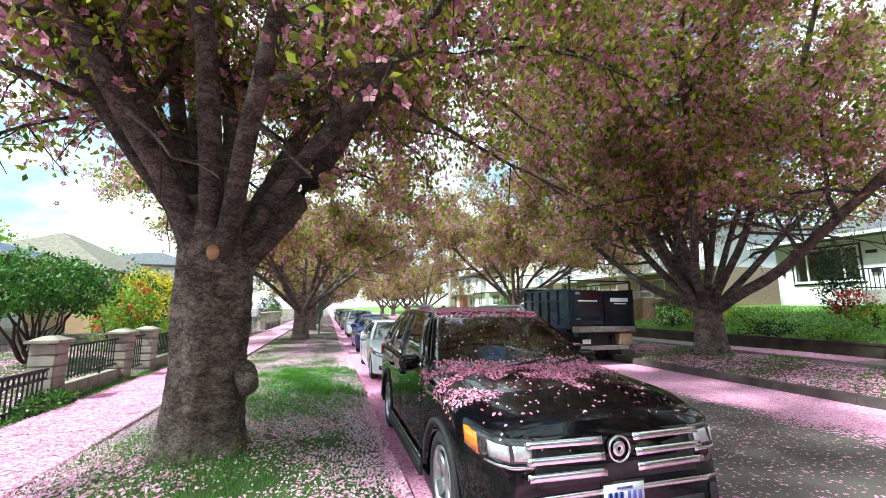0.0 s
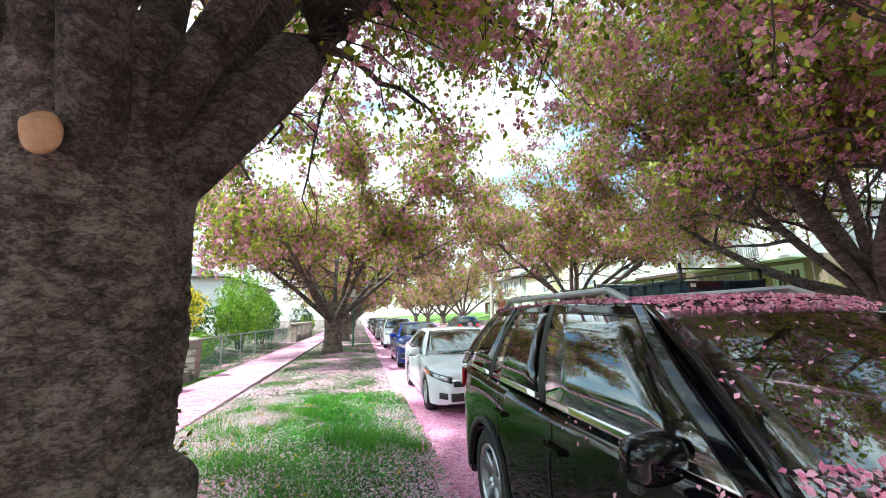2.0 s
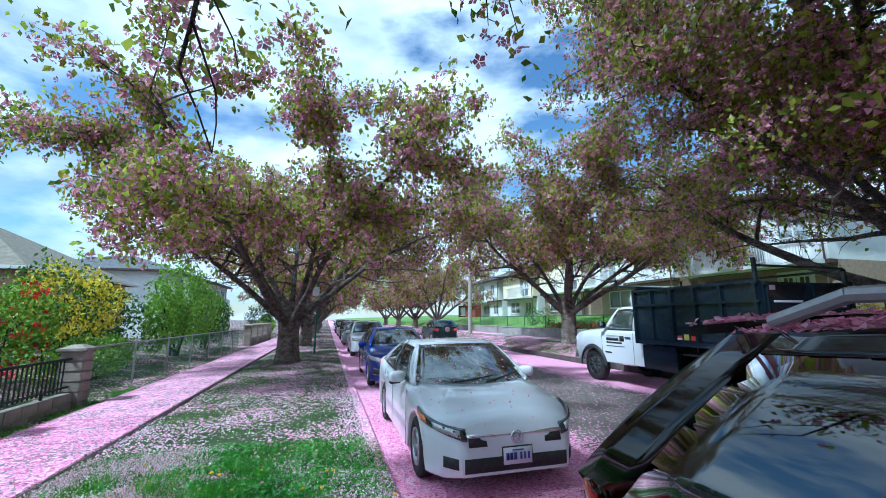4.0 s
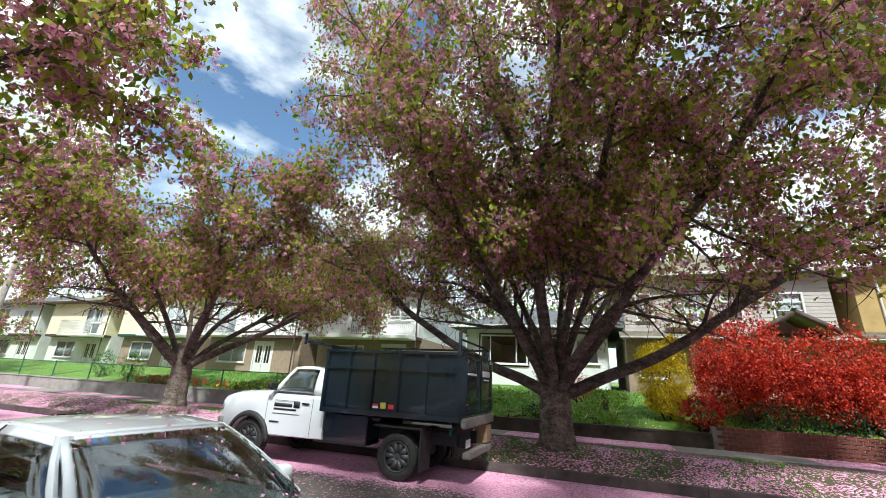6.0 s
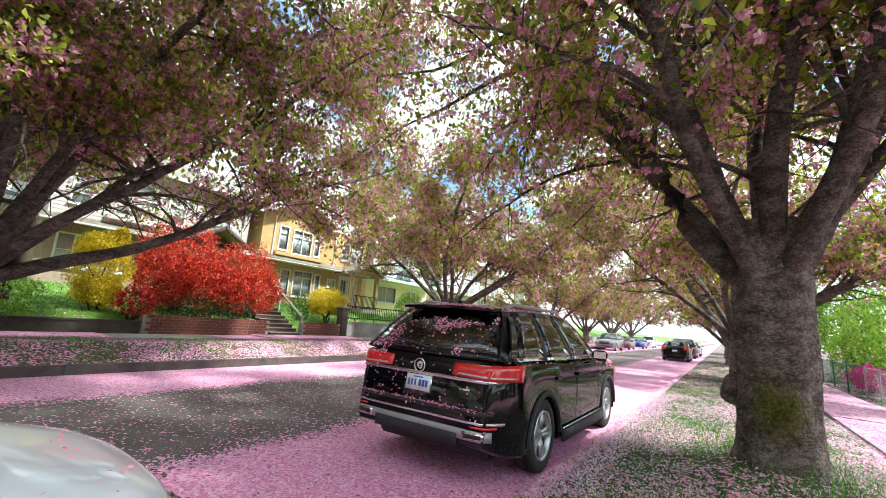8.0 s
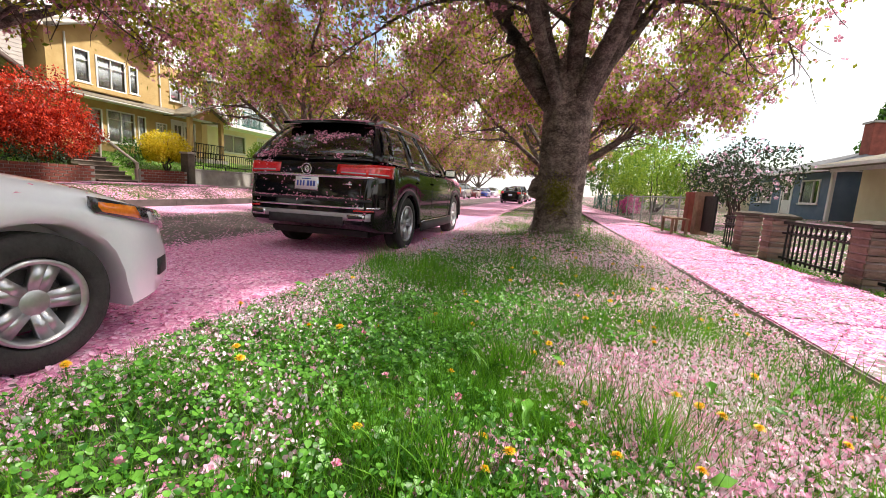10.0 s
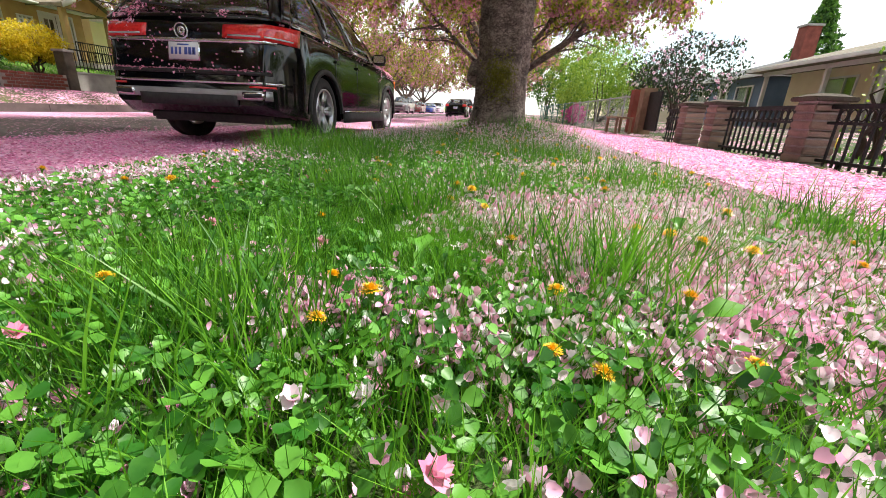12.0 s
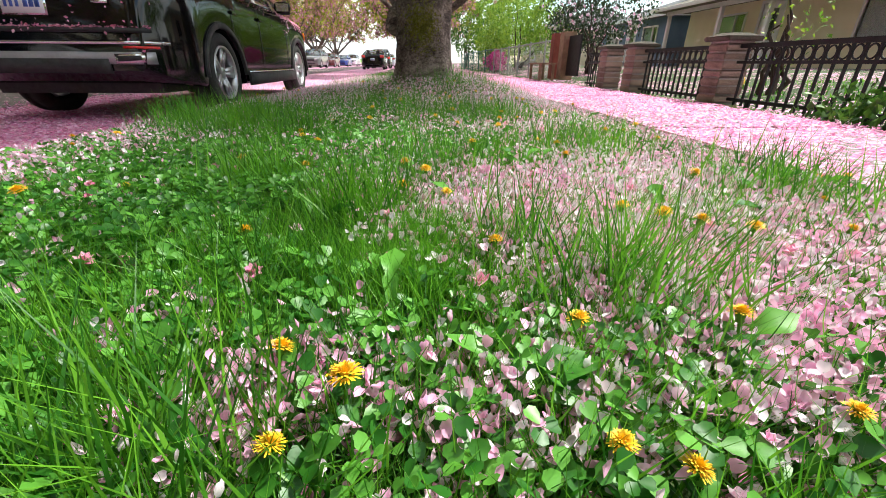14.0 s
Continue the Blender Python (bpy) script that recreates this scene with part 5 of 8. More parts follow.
for sg in (1, -1):
    rr = 0.505
    shell("fender_flare", (lambda u, v, sg=sg: (sg * (tr_hw(0.99 + rr * math.cos(u * math.pi)) + 0.05 * (1 - v if sg < 0 else v) + 0.006), 0.99 + (rr + 0.10 * (1 - v if sg > 0 else v)) * math.cos(u * math.pi), 0.39 + (rr + 0.10 * (1 - v if sg > 0 else v)) * math.sin(u * math.pi))), 20, 2, 0.03, "plastic", truck, "wide black fender flare")
    shell("door_sign", (lambda u, v, sg=sg: (sg * (1.0165), 1.60 + 0.72 * (u if sg < 0 else 1 - u), 0.98 + 0.012 * v)), 2, 1, 0.006, "plastic", truck)
    for k, (a, b, zz, hh) in enumerate(((1.62, 2.10, 1.13, 0.07), (1.62, 2.22, 1.06, 0.035), (2.14, 2.30, 1.12, 0.13), (1.62, 2.3, 1.25, 0.008), (1.55, 1.80, 0.80, 0.03))):
        shell("sign_bar", (lambda u, v, sg=sg, a=a, b=b, zz=zz, hh=hh: (sg * (1.0168), a + (b - a) * (u if sg < 0 else 1 - u), zz + hh * v)), 2, 1, 0.006, "plastic", truck)
    boxed("frame_rail", sg * 0.42 - 0.05, sg * 0.42 + 0.05, 0.6, 5.9, 0.62, 0.86, "plastic", truck, "chassis rail")
    for w_ in (0.93, 0.66):
        wheel(truck, "truck", sg * w_, 4.70, 0.42, 0.24, 0.27, 10, False, sg, "rim_dark")
    boxed("mud_flap", sg * 0.95 - 0.30, sg * 0.95 + 0.24, 5.22, 5.245, 0.22, 0.98, "rubber", truck, "black mud flap")
    boxed("fender", sg * 0.62 - 0.1 if sg > 0 else -1.12, 1.12 if sg > 0 else -0.52, 4.2, 5.2, 0.93, 0.97, "plastic", truck)
    boxed("tail_lamp", sg * 0.98 - 0.06, sg * 0.98 + 0.06, 6.03, 6.06, 1.05, 1.12, "lens_red", truck, "red tail lamp")
    boxed("marker_lamp", sg * 1.185 - 0.008, sg * 1.185 + 0.008, 3.02, 3.08, 1.12, 1.17, "lens_amber", truck)
boxed("tool_box", 0.55, 1.12, 3.05, 4.05, 0.55, 1.08, "bin_paint", truck, "dark steel tool box", 0.015)
boxed("tool_box", -1.12, -0.55, 3.05, 4.05, 0.55, 1.08, "bin_paint", truck, "dark steel tool box", 0.015)
boxed("toolbox_lid", 0.56, 1.135, 3.07, 4.03, 1.03, 1.085, "bin_paint", truck, bev=0.01)
boxed("axle", -0.9, 0.9, 4.63, 4.77, 0.35, 0.49, "plastic", truck, bev=0.03)
boxed("bin_floor", -1.16, 1.16, 2.97, 6.0, 1.16, 1.24, "bin_paint", truck, "steel box floor", 0.01)
for sg in (1, -1):
    boxed("bin_side", sg * 1.15 - 0.025, sg * 1.15 + 0.025, 3.0, 6.0, 1.24, 2.36, "bin_paint", truck, "dark painted steel side wall", 0.006)
    for ry in (2.99, 3.53, 4.10, 4.68, 5.27, 5.93):
        boxed("rib", sg * 1.195 - 0.035, sg * 1.195 + 0.035, ry - 0.035, ry + 0.035, 1.12, 2.36, "bin_paint", truck, bev=0.008)
    for rz_, hh in ((1.12, 0.10), (1.98, 0.05), (2.32, 0.06)):
        boxed("side_rail", sg * 1.20 - 0.028, sg * 1.20 + 0.028, 2.97, 6.0, rz_, rz_ + hh, "bin_paint", truck, bev=0.008)
    for k, mm in enumerate(("sticker_r", "sticker_y", "sticker_r")):
        boxed("sticker", sg * 1.178 - 0.002, sg * 1.178 + 0.002, 4.16 + 0.17 * k, 4.28 + 0.17 * k, 1.26, 1.345 + (0.03 if k == 1 else 0), mm, truck, "warning sticker", 0)
    boxed("sticker_band", sg * 1.180 - 0.002, sg * 1.180 + 0.002, 4.16, 4.28, 1.26, 1.30, "plate_white", truck, bev=0)
    boxed("rack_post", sg * 1.14 - 0.03, sg * 1.14 + 0.03, 5.9, 5.96, 2.36, 2.78 if sg > 0 else 2.62, "bin_paint", truck, "rack post", 0.006)
boxed("bin_front", -1.15, 1.15, 2.97, 3.02, 1.24, 2.44, "bin_paint", truck, "front wall of the box")
for sg in (1, -1):
    boxed("rear_door", sg * 0.58 - 0.55, sg * 0.58 + 0.55, 5.98, 6.03, 1.26, 2.34, "bin_paint", truck, "dark steel rear door", 0.006)
    for zz in (1.28, 1.50, 2.28):
        boxed("door_rail", sg * 0.58 - 0.55, sg * 0.58 + 0.55, 6.03, 6.06, zz, zz + 0.05, "bin_paint", truck, bev=0.006)
    for xx in (0.07, 1.06):
        boxed("door_stile", sg * xx - 0.03, sg * xx + 0.03, 6.03, 6.065, 1.26, 2.34, "bin_paint", truck, bev=0.006)
for (a, b, z0, z1) in ((-0.95, -0.28, 1.98, 2.10), (-0.88, -0.42, 1.90, 1.93), (0.22, 0.92, 1.98, 2.02), (0.85, 1.0, 2.2, 2.3), (0.85, 1.0, 1.42, 1.45)):
    boxed("sign_bar", a, b, 6.031, 6.036, z0, z1, "plate_white", truck, "pale sign bar", 0)
boxed("tail_skirt", -1.15, 1.15, 6.0, 6.1, 1.02, 1.2, "steel", truck, "worn steel tail skirt", 0.02)
cp = shell("cab_guard", lambda u, v: (-1.1 + 2.2 * u, 2.99 - 0.75 * v, 2.42 + 0.10 * v), 4, 4, 0.05, "bin_paint", truck, "steel guard over the cab")
for sg in (1, -1):
    boxed("guard_stub", sg * 1.08 - 0.025, sg * 1.08 + 0.025, 2.22, 2.27, 2.48, 2.72, "bin_paint", truck, bev=0.006)
boxed("rack_rail", -1.17, -1.11, 3.0, 5.96, 2.58, 2.63, "bin_paint", truck, "rack rail")
boxed("rack_rail", -1.14, 1.14, 5.91, 5.95, 2.62, 2.66, "bin_paint", truck, "rack rail")
boxed("rear_bumper", -0.85, 0.85, 5.95, 6.12, 0.48, 0.60, "steel", truck, "worn steel rear bumper", 0.015)
boxed("hitch_plate", -0.62, 0.62, 5.72, 5.76, 0.5, 1.0, "plastic", truck)
boxed("rear_box", -1.0, -0.55, 5.80, 6.08, 0.62, 0.98, "wood", truck, "tan steel box", 0.01)
boxed("licence_plate", 0.50, 0.80, 6.0, 6.012, 0.66, 0.80, "plate_white", truck, "pale licence plate", 0.003)
boxed("green_lamp", 0.74, 0.90, 5.70, 5.74, 0.86, 1.0, "green_steel", truck)


# ---------- houses ----------
def holed(bm, x0, x1, y0, y1, z0, z1, holes):
    """A wall with openings: holes as x0, x1, z0, z1."""
    xs = sorted({x0, x1, *[q for h in holes for q in h[:2]]})
    zs = sorted({z0, z1, *[q for h in holes for q in h[2:]]})
    for a, b in zip(xs, xs[1:]):
        for c, d in zip(zs, zs[1:]):
            if a < x0 - 1e-6 or b > x1 + 1e-6 or c < z0 - 1e-6 or d > z1 + 1e-6:
                continue
            mx, mz = (a + b) / 2, (c + d) / 2
            if not any(h[0] < mx < h[1] and h[2] < mz < h[3] for h in holes):
                box(bm, a, b, y0, y1, c, d)


def window(h, x0, x1, z0, z1, y=0.0, mull=(0.5,), bars=(), frame="trim", curtain=0.97, sill=True, label=""):
    """A framed window in the front wall; mull: upright divisions, bars: cross divisions, as parts of the width and height."""
    bm = bmesh.new()
    t = 0.07
    box(bm, x0 - t, x1 + t, y - 0.05, y + 0.10, z1, z1 + t)
    box(bm, x0 - t, x1 + t, y - 0.05, y + 0.10, z0 - t, z0)
    box(bm, x0 - t, x0, y - 0.05, y + 0.10, z0, z1)
    box(bm, x1, x1 + t, y - 0.05, y + 0.10, z0, z1)
    w = part("window", bm, frame, h, label or "framed window")
    cuts = [x0, *[x0 + (x1 - x0) * m for m in mull], x1]
    for a, b in zip(cuts, cuts[1:]):
        boxed("pane", a + 0.01, b - 0.01, y + 0.03, y + 0.036, z0, z1, "pane", w, bev=0).visible_shadow = False
    for m in mull:
        xm = x0 + (x1 - x0) * m
        boxed("mullion", xm - 0.025, xm + 0.025, y - 0.02, y + 0.07, z0, z1, frame, w, bev=0.004)
    for m in bars:
        zm = z0 + (z1 - z0) * m
        boxed("glazing_bar", x0, x1, y + 0.0, y + 0.05, zm - 0.018, zm + 0.018, frame, w, bev=0.003)
    if sill:
        boxed("window_sill", x0 - 0.12, x1 + 0.12, y - 0.11, y + 0.04, z0 - t - 0.05, z0 - t, frame, w, bev=0.008)
    if curtain:
        c = [(x0 + (x1 - x0) * curtain * k / 14, y + 0.065 + 0.025 * (k % 2)) for k in range(15)]
        shell("curtain", (lambda u, v: (lerp([(q / 14, p[0]) for q, p in enumerate(c)], u), lerp([(q / 14, p[1]) for q, p in enumerate(c)], u), z0 + (z1 - z0) * v)), 14, 1, 0.01, "curtain", w, "pale curtain", False)
    return w


def door(h, x0, x1, z0, z1, y=0.0, mat="trim", panes=0, label="panelled front door"):
    d = boxed("door", x0, x1, y + 0.02, y + 0.08, z0, z1, mat, h, label)
    bm = bmesh.new()
    for a, b, c, e in ((x0 - 0.1, x0, z0, z1 + 0.1), (x1, x1 + 0.1, z0, z1 + 0.1), (x0, x1, z1, z1 + 0.1)):
        box(bm, a, b, y - 0.03, y + 0.1, c, e)
    part("door_frame", bm, "trim", d)
    n = 2 if x1 - x0 > 1.3 else 1
    for k in range(n):
        a, b = x0 + (x1 - x0) * k / n, x0 + (x1 - x0) * (k + 1) / n
        if k:
            boxed("door_seam", a - 0.008, a + 0.008, y + 0.012, y + 0.02, z0, z1, "plastic", d, bev=0)
        if panes:
            for q in range(panes):
                pa = a + (b - a) * (0.18 + 0.64 * q / panes)
                boxed("door_pane", pa + 0.03, pa + (b - a) * 0.64 / panes - 0.03, y + 0.014, y + 0.02, z0 + 0.75, z1 - 0.2, "dark_glass", d, bev=0)
        boxed("door_panel", a + 0.15, b - 0.15, y + 0.008, y + 0.02, z0 + 0.15, z0 + 0.6, mat, d, bev=0.006)
        hb = bmesh.new()
        cyl(hb, ((b if k == 0 else a + 0.2) - 0.1, y - 0.03, z0 + 1.0), ((b if k == 0 else a + 0.2) - 0.1, y + 0.02, z0 + 1.0), 0.028, n=10)
        part("door_handle", hb, "chrome", d, "round door handle")
    return d


def gable_roof(h, x0, x1, y0, y1, z, rise, along, mat, over=0.5, fascia="trim"):
    """A pitched roof with overhang; along: the ridge's axis."""
    bm = bmesh.new()
    a0, a1, b0, b1 = x0 - over, x1 + over, y0 - over, y1 + over
    t = 0.14
    if along == "x":
        ym = (b0 + b1) / 2
        pts = [(a, b, c) for a in (a0, a1) for b, c in ((b0, z), (ym, z + rise), (b1, z), (b1, z + t), (ym, z + rise + t), (b0, z + t))]
    else:
        xm = (a0 + a1) / 2
        pts = [(b, a, c) for a in (b0, b1) for b, c in ((a0, z), (xm, z + rise), (a1, z), (a1, z + t), (xm, z + rise + t), (a0, z + t))]
    v = [bm.verts.new(q) for q in pts]
    for k in range(6):
        m = (k + 1) % 6
        bm.faces.new((v[k], v[m], v[6 + m], v[6 + k]))
    bm.faces.new((v[0], v[1], v[4], v[5]))
    bm.faces.new((v[1], v[2], v[3], v[4]))
    bm.faces.new((v[6], v[7], v[10], v[11]))
    bm.faces.new((v[7], v[8], v[9], v[10]))
    bmesh.ops.recalc_face_normals(bm, faces=bm.faces)
    r = part("roof", bm, mat, h, "shingled pitched roof")
    if along == "x":
        boxed("gutter", a0, a1, b0 - 0.07, b0 + 0.04, z - 0.05, z + 0.12, fascia, r, bev=0.02)
    else:
        xm = (a0 + a1) / 2
        for sg, xe in ((1, a0), (-1, a1)):
            shell("fascia", (lambda u, w_, xe=xe: (xe + (xm - xe) * u, b0 - 0.03, z - 0.05 + rise * u + 0.24 * w_)), 2, 1, 0.04, fascia, r, "", False)
    return r


def hip_roof(h, x0, x1, y0, y1, z, rise, mat, over=0.6, fascia="trim"):
    bm = bmesh.new()
    a0, a1, b0, b1 = x0 - over, x1 + over, y0 - over, y1 + over
    dx, dy = a1 - a0, b1 - b0
    if dx > dy:
        top = [(a0 + dy / 2, (b0 + b1) / 2), (a1 - dy / 2, (b0 + b1) / 2)]
    else:
        top = [((a0 + a1) / 2, b0 + dx / 2), ((a0 + a1) / 2, b1 - dx / 2)]
    lo = [bm.verts.new(q) for q in ((a0, b0, z), (a1, b0, z), (a1, b1, z), (a0, b1, z))]
    hi = [bm.verts.new((p[0], p[1], z + 0.12)) for p in ((a0, b0), (a1, b0), (a1, b1), (a0, b1))]
    t = [bm.verts.new((p[0], p[1], z + rise)) for p in top]
    bm.faces.new(lo[::-1])
    for k in range(4):
        bm.faces.new((lo[k], lo[(k + 1) % 4], hi[(k + 1) % 4], hi[k]))
    if dx > dy:
        fs = ((hi[0], hi[1], t[1], t[0]), (hi[1], hi[2], t[1]), (hi[2], hi[3], t[0], t[1]), (hi[3], hi[0], t[0]))
    else:
        fs = ((hi[0], hi[1], t[0]), (hi[1], hi[2], t[1], t[0]), (hi[2], hi[3], t[1]), (hi[3], hi[0], t[0], t[1]))
    for f in fs:
        bm.faces.new(f)
    r = part("roof", bm, mat, h, "shingled hipped roof")
    boxed("gutter", a0, a1, b0 - 0.08, b0 - 0.004, z - 0.02, z + 0.13, fascia, r, "white gutter", 0.02)
    boxed("gutter", a0 - 0.08, a0 - 0.004, b0, b1, z - 0.02, z + 0.13, fascia, r, "", 0.02)
    boxed("gutter", a1 + 0.004, a1 + 0.08, b0, b1, z - 0.02, z + 0.13, fascia, r, "", 0.02)
    return r


def walls(h, x0, x1, d, z0, z1, holes, mat, y=0.0, label="", name="wall"):
    bm = bmesh.new()
    holed(bm, x0, x1, y, y + 0.2, z0, z1, holes)
    box(bm, x0, x0 + 0.2, y + 0.2, y + d, z0, z1)
    box(bm, x1 - 0.2, x1, y + 0.2, y + d, z0, z1)
    box(bm, x0 + 0.2, x1 - 0.2, y + d - 0.2, y + d, z0, z1)
    return part(name, bm, mat, h, label)


def railing(h, x0, x1, y, z0, z1, mat, gap=0.13, label="", side=None):
    r = boxed("railing", x0, x1, y - 0.025, y + 0.025, z1 - 0.05, z1, mat, h, label or "railing")
    boxed("bottom_rail", x0, x1, y - 0.02, y + 0.02, z0 + 0.06, z0 + 0.1, mat, r, bev=0.004)
    me = None
    for k in range(int((x1 - x0) / gap) + 1):
        if me is None:
            bm = bmesh.new()
            box(bm, -0.012, 0.012, -0.012, 0.012, z0, z1 - 0.05)
            me = bpy.data.meshes.new("baluster")
            bm.to_mesh(me)
            bm.free()
            me.materials.append(M[mat])
        b = new("baluster", me)
        b.matrix_basis = pose(x0 + k * gap, y, 0)
        b.parent = r
    return r


def downpipe(h, x, y, z0, z1, mat="trim"):
    bm = bmesh.new()
    cyl(bm, (x, y - 0.05, z0), (x, y - 0.05, z1), 0.04, n=8)
    return part("downpipe", bm, mat, h, "downpipe")


def house_at(x, y, z, left, label):
    return thing("house", x, y, z, 90 if left else -90, label, "house", "houses along the street")


def special(x, y0, y1, z, up, low, label, roofmat="roof_brown", balc=(0.0, 0.6), rail="trim", fascia="trim_brown", along="y", door_at=0.72, win_at=0.3, left=False, side_low=None):
    """A two-storey boxy house with a balcony across the upper floor."""
    w = abs(y1 - y0)
    h = house_at(x, (y0 + y1) / 2, z, left, label)
    a, b = -w / 2, w / 2
    g, u = 2.5, 5.0
    wx = a + w * win_at
    dx = a + w * door_at
    lh = [(wx - 1.1, wx + 1.1, 0.8, 1.95), (dx - 0.7, dx + 0.7, 0.02, 2.05)]
    walls(h, a, b, 9, -0.8, g, lh, low, 0.5, "lower storey wall")
    window(h, *lh[0], 0.5, (0.5,))
    door(h, *lh[1], 0.5, "trim", 2)
    bx0, bx1 = a + w * balc[0], a + w * balc[1]
    bc = (bx0 + bx1) / 2
    ox = (bx1 + b) / 2 if b - bx1 > 1.6 else a + w * 0.82
    uh = [(bc - 0.9, bc + 0.9, g + 0.12, g + 2.15), (ox - 0.6, ox + 0.6, g + 1.0, g + 2.0)]
    walls(h, a, b, 9.5, g, u, uh, up, 0.0, "upper storey wall")
    window(h, *uh[0], 0.0, (0.5,), sill=False, label="sliding balcony door")
    window(h, *uh[1], 0.0, (0.5,))
    boxed("floor_band", a, b, -0.02, 0.5, g - 0.18, g - 0.004, fascia, h, "band under the upper storey", 0.01)
    sl = boxed("balcony", bx0, bx1, -1.2, -0.03, g - 0.2, g - 0.02, "trim", h, "balcony slab", 0.01)
    railing(h, bx0, bx1, -1.15, g, g + 1.0, rail, 0.12, "balcony railing")
    for xe in (bx0 + 0.03, bx1 - 0.03):
        boxed("balcony_side", xe - 0.02, xe + 0.02, -1.13, 0.0, g + 0.9, g + 0.96, rail, h, bev=0.006)
    if along == "x":
        hip_roof(h, a, b, 0, 9.5, u, 1.7, roofmat, 0.6, fascia)
    else:
        gable_roof(h, a, b, 0, 9.5, u, w * 0.16, "y", roofmat, 0.6, fascia)
        bm = bmesh.new()
        v = [bm.verts.new(q) for q in ((a, 0.0, u), (b, 0.0, u), (0, 0.0, u + w * 0.14), (a, 0.2, u), (b, 0.2, u), (0, 0.2, u + w * 0.14))]
        for f in ((0, 1, 2), (5, 4, 3), (0, 3, 4, 1), (1, 4, 5, 2), (2, 5, 3, 0)):
            bm.faces.new([v[q] for q in f])
        part("gable", bm, up, h)
    downpipe(h, b - 0.15, 0.0, 0, u, "trim_brown")
    return h


# ochre house
h = house_at(20, -8.2, 1.9, False, "two-storey ochre stucco house with bay windows and gabled porch")
a, b = -4.15, 4.15
lh = [(-2.5, -1.95, 0.55, 1.95), (-1.6, -0.3, 0.5, 2.0), (0.0, 0.32, 0.55, 1.95), (1.05, 1.6, 1.35, 1.8), (2.05, 3.55, 0.05, 2.1)]
walls(h, a, b, 9, -1.0, 2.5, lh, "stucco_yellow", 0, "ochre stucco lower wall")
for q, m_ in zip(lh[:4], ((), (0.5,), (), (0.33, 0.66))):
    window(h, *q, 0.0, m_, (0.75,) if q[1] - q[0] > 0.5 else (), curtain=0.95)
door(h, *lh[4], 0.0, "trim", 2, "white double front door with glass panes")
uh = [(-3.0, -2.45, 3.15, 4.5), (-2.05, -0.75, 3.05, 4.45), (-0.45, -0.1, 3.15, 4.4), (1.9, 2.5, 3.3, 4.4), (2.75, 3.75, 3.2, 4.4)]
walls(h, a, b, 9, 2.5, 5.1, uh, "stucco_yellow", -0.12, "ochre stucco upper wall")
for q, m_ in zip(uh, ((), (0.5,), (), (), (0.5,))):
    window(h, *q, -0.12, m_, (0.72,), curtain=0.95, label="white framed bay window")
boxed("bay_base", -3.3, 0.1, -0.42, -0.125, 2.72, 2.96, "stucco_yellow", h, "stepped bay base", 0.04)
boxed("skirt_roof", a - 0.3, b + 0.3, -0.75, -0.13, 2.36, 2.46, "trim", h, "white gutter of the skirt roof", 0.03)
shell("skirt_slope", lambda u, v: (a - 0.3 + (b - a + 0.6) * u, -0.75 + 0.62 * v, 2.46 + 0.30 * v), 2, 2, 0.05, "roof_brown", h, "brown shingle skirt roof", False)
gable_roof(h, -3.7, 0.5, -0.3, 5, 5.1, 1.1, "y", "roof_brown", 0.4)
bm = bmesh.new()
v = [bm.verts.new(q) for q in ((-3.9, -0.13, 5.1), (0.7, -0.13, 5.1), (-1.6, -0.13, 6.2), (-3.9, 0.1, 5.1), (0.7, 0.1, 5.1), (-1.6, 0.1, 6.2))]
for f in ((0, 1, 2), (5, 4, 3), (0, 3, 4, 1), (1, 4, 5, 2), (2, 5, 3, 0)):
    bm.faces.new([v[q] for q in f])
part("gable", bm, "stucco_yellow", h)
hip_roof(h, a, b, 0.5, 9, 5.1, 2.2, "roof_brown", 0.5)
gable_roof(h, 1.75, 4.2, -1.7, 0.0, 2.30, 0.75, "y", "roof_brown", 0.25)
bm = bmesh.new()
v = [bm.verts.new(q) for q in ((1.7, -1.7, 2.3), (4.25, -1.7, 2.3), (2.97, -1.7, 3.0), (1.7, -1.6, 2.3), (4.25, -1.6, 2.3), (2.97, -1.6, 3.0))]
for f in ((0, 1, 2), (5, 4, 3), (0, 3, 4, 1), (1, 4, 5, 2), (2, 5, 3, 0)):
    bm.faces.new([v[q] for q in f])
part("porch_gable", bm, "stucco_yellow", h)
for xx in (1.8, 4.1):
    boxed("porch_post", xx - 0.12, xx + 0.12, -1.65, -1.41, -0.4, 2.3, "stucco_yellow", h, "porch post", 0.02)
boxed("porch_step", 1.5, 4.4, -1.8, 0, -0.6, 0.0, "concrete", h, "concrete porch", 0.02)
railing(h, 1.9, 4.1, -1.75, 0, 0.9, "black_iron", 0.12, "black iron porch railing")
downpipe(h, -3.4, -0.13, 2.5, 5.1)
downpipe(h, 1.2, -0.13, 2.5, 5.1)

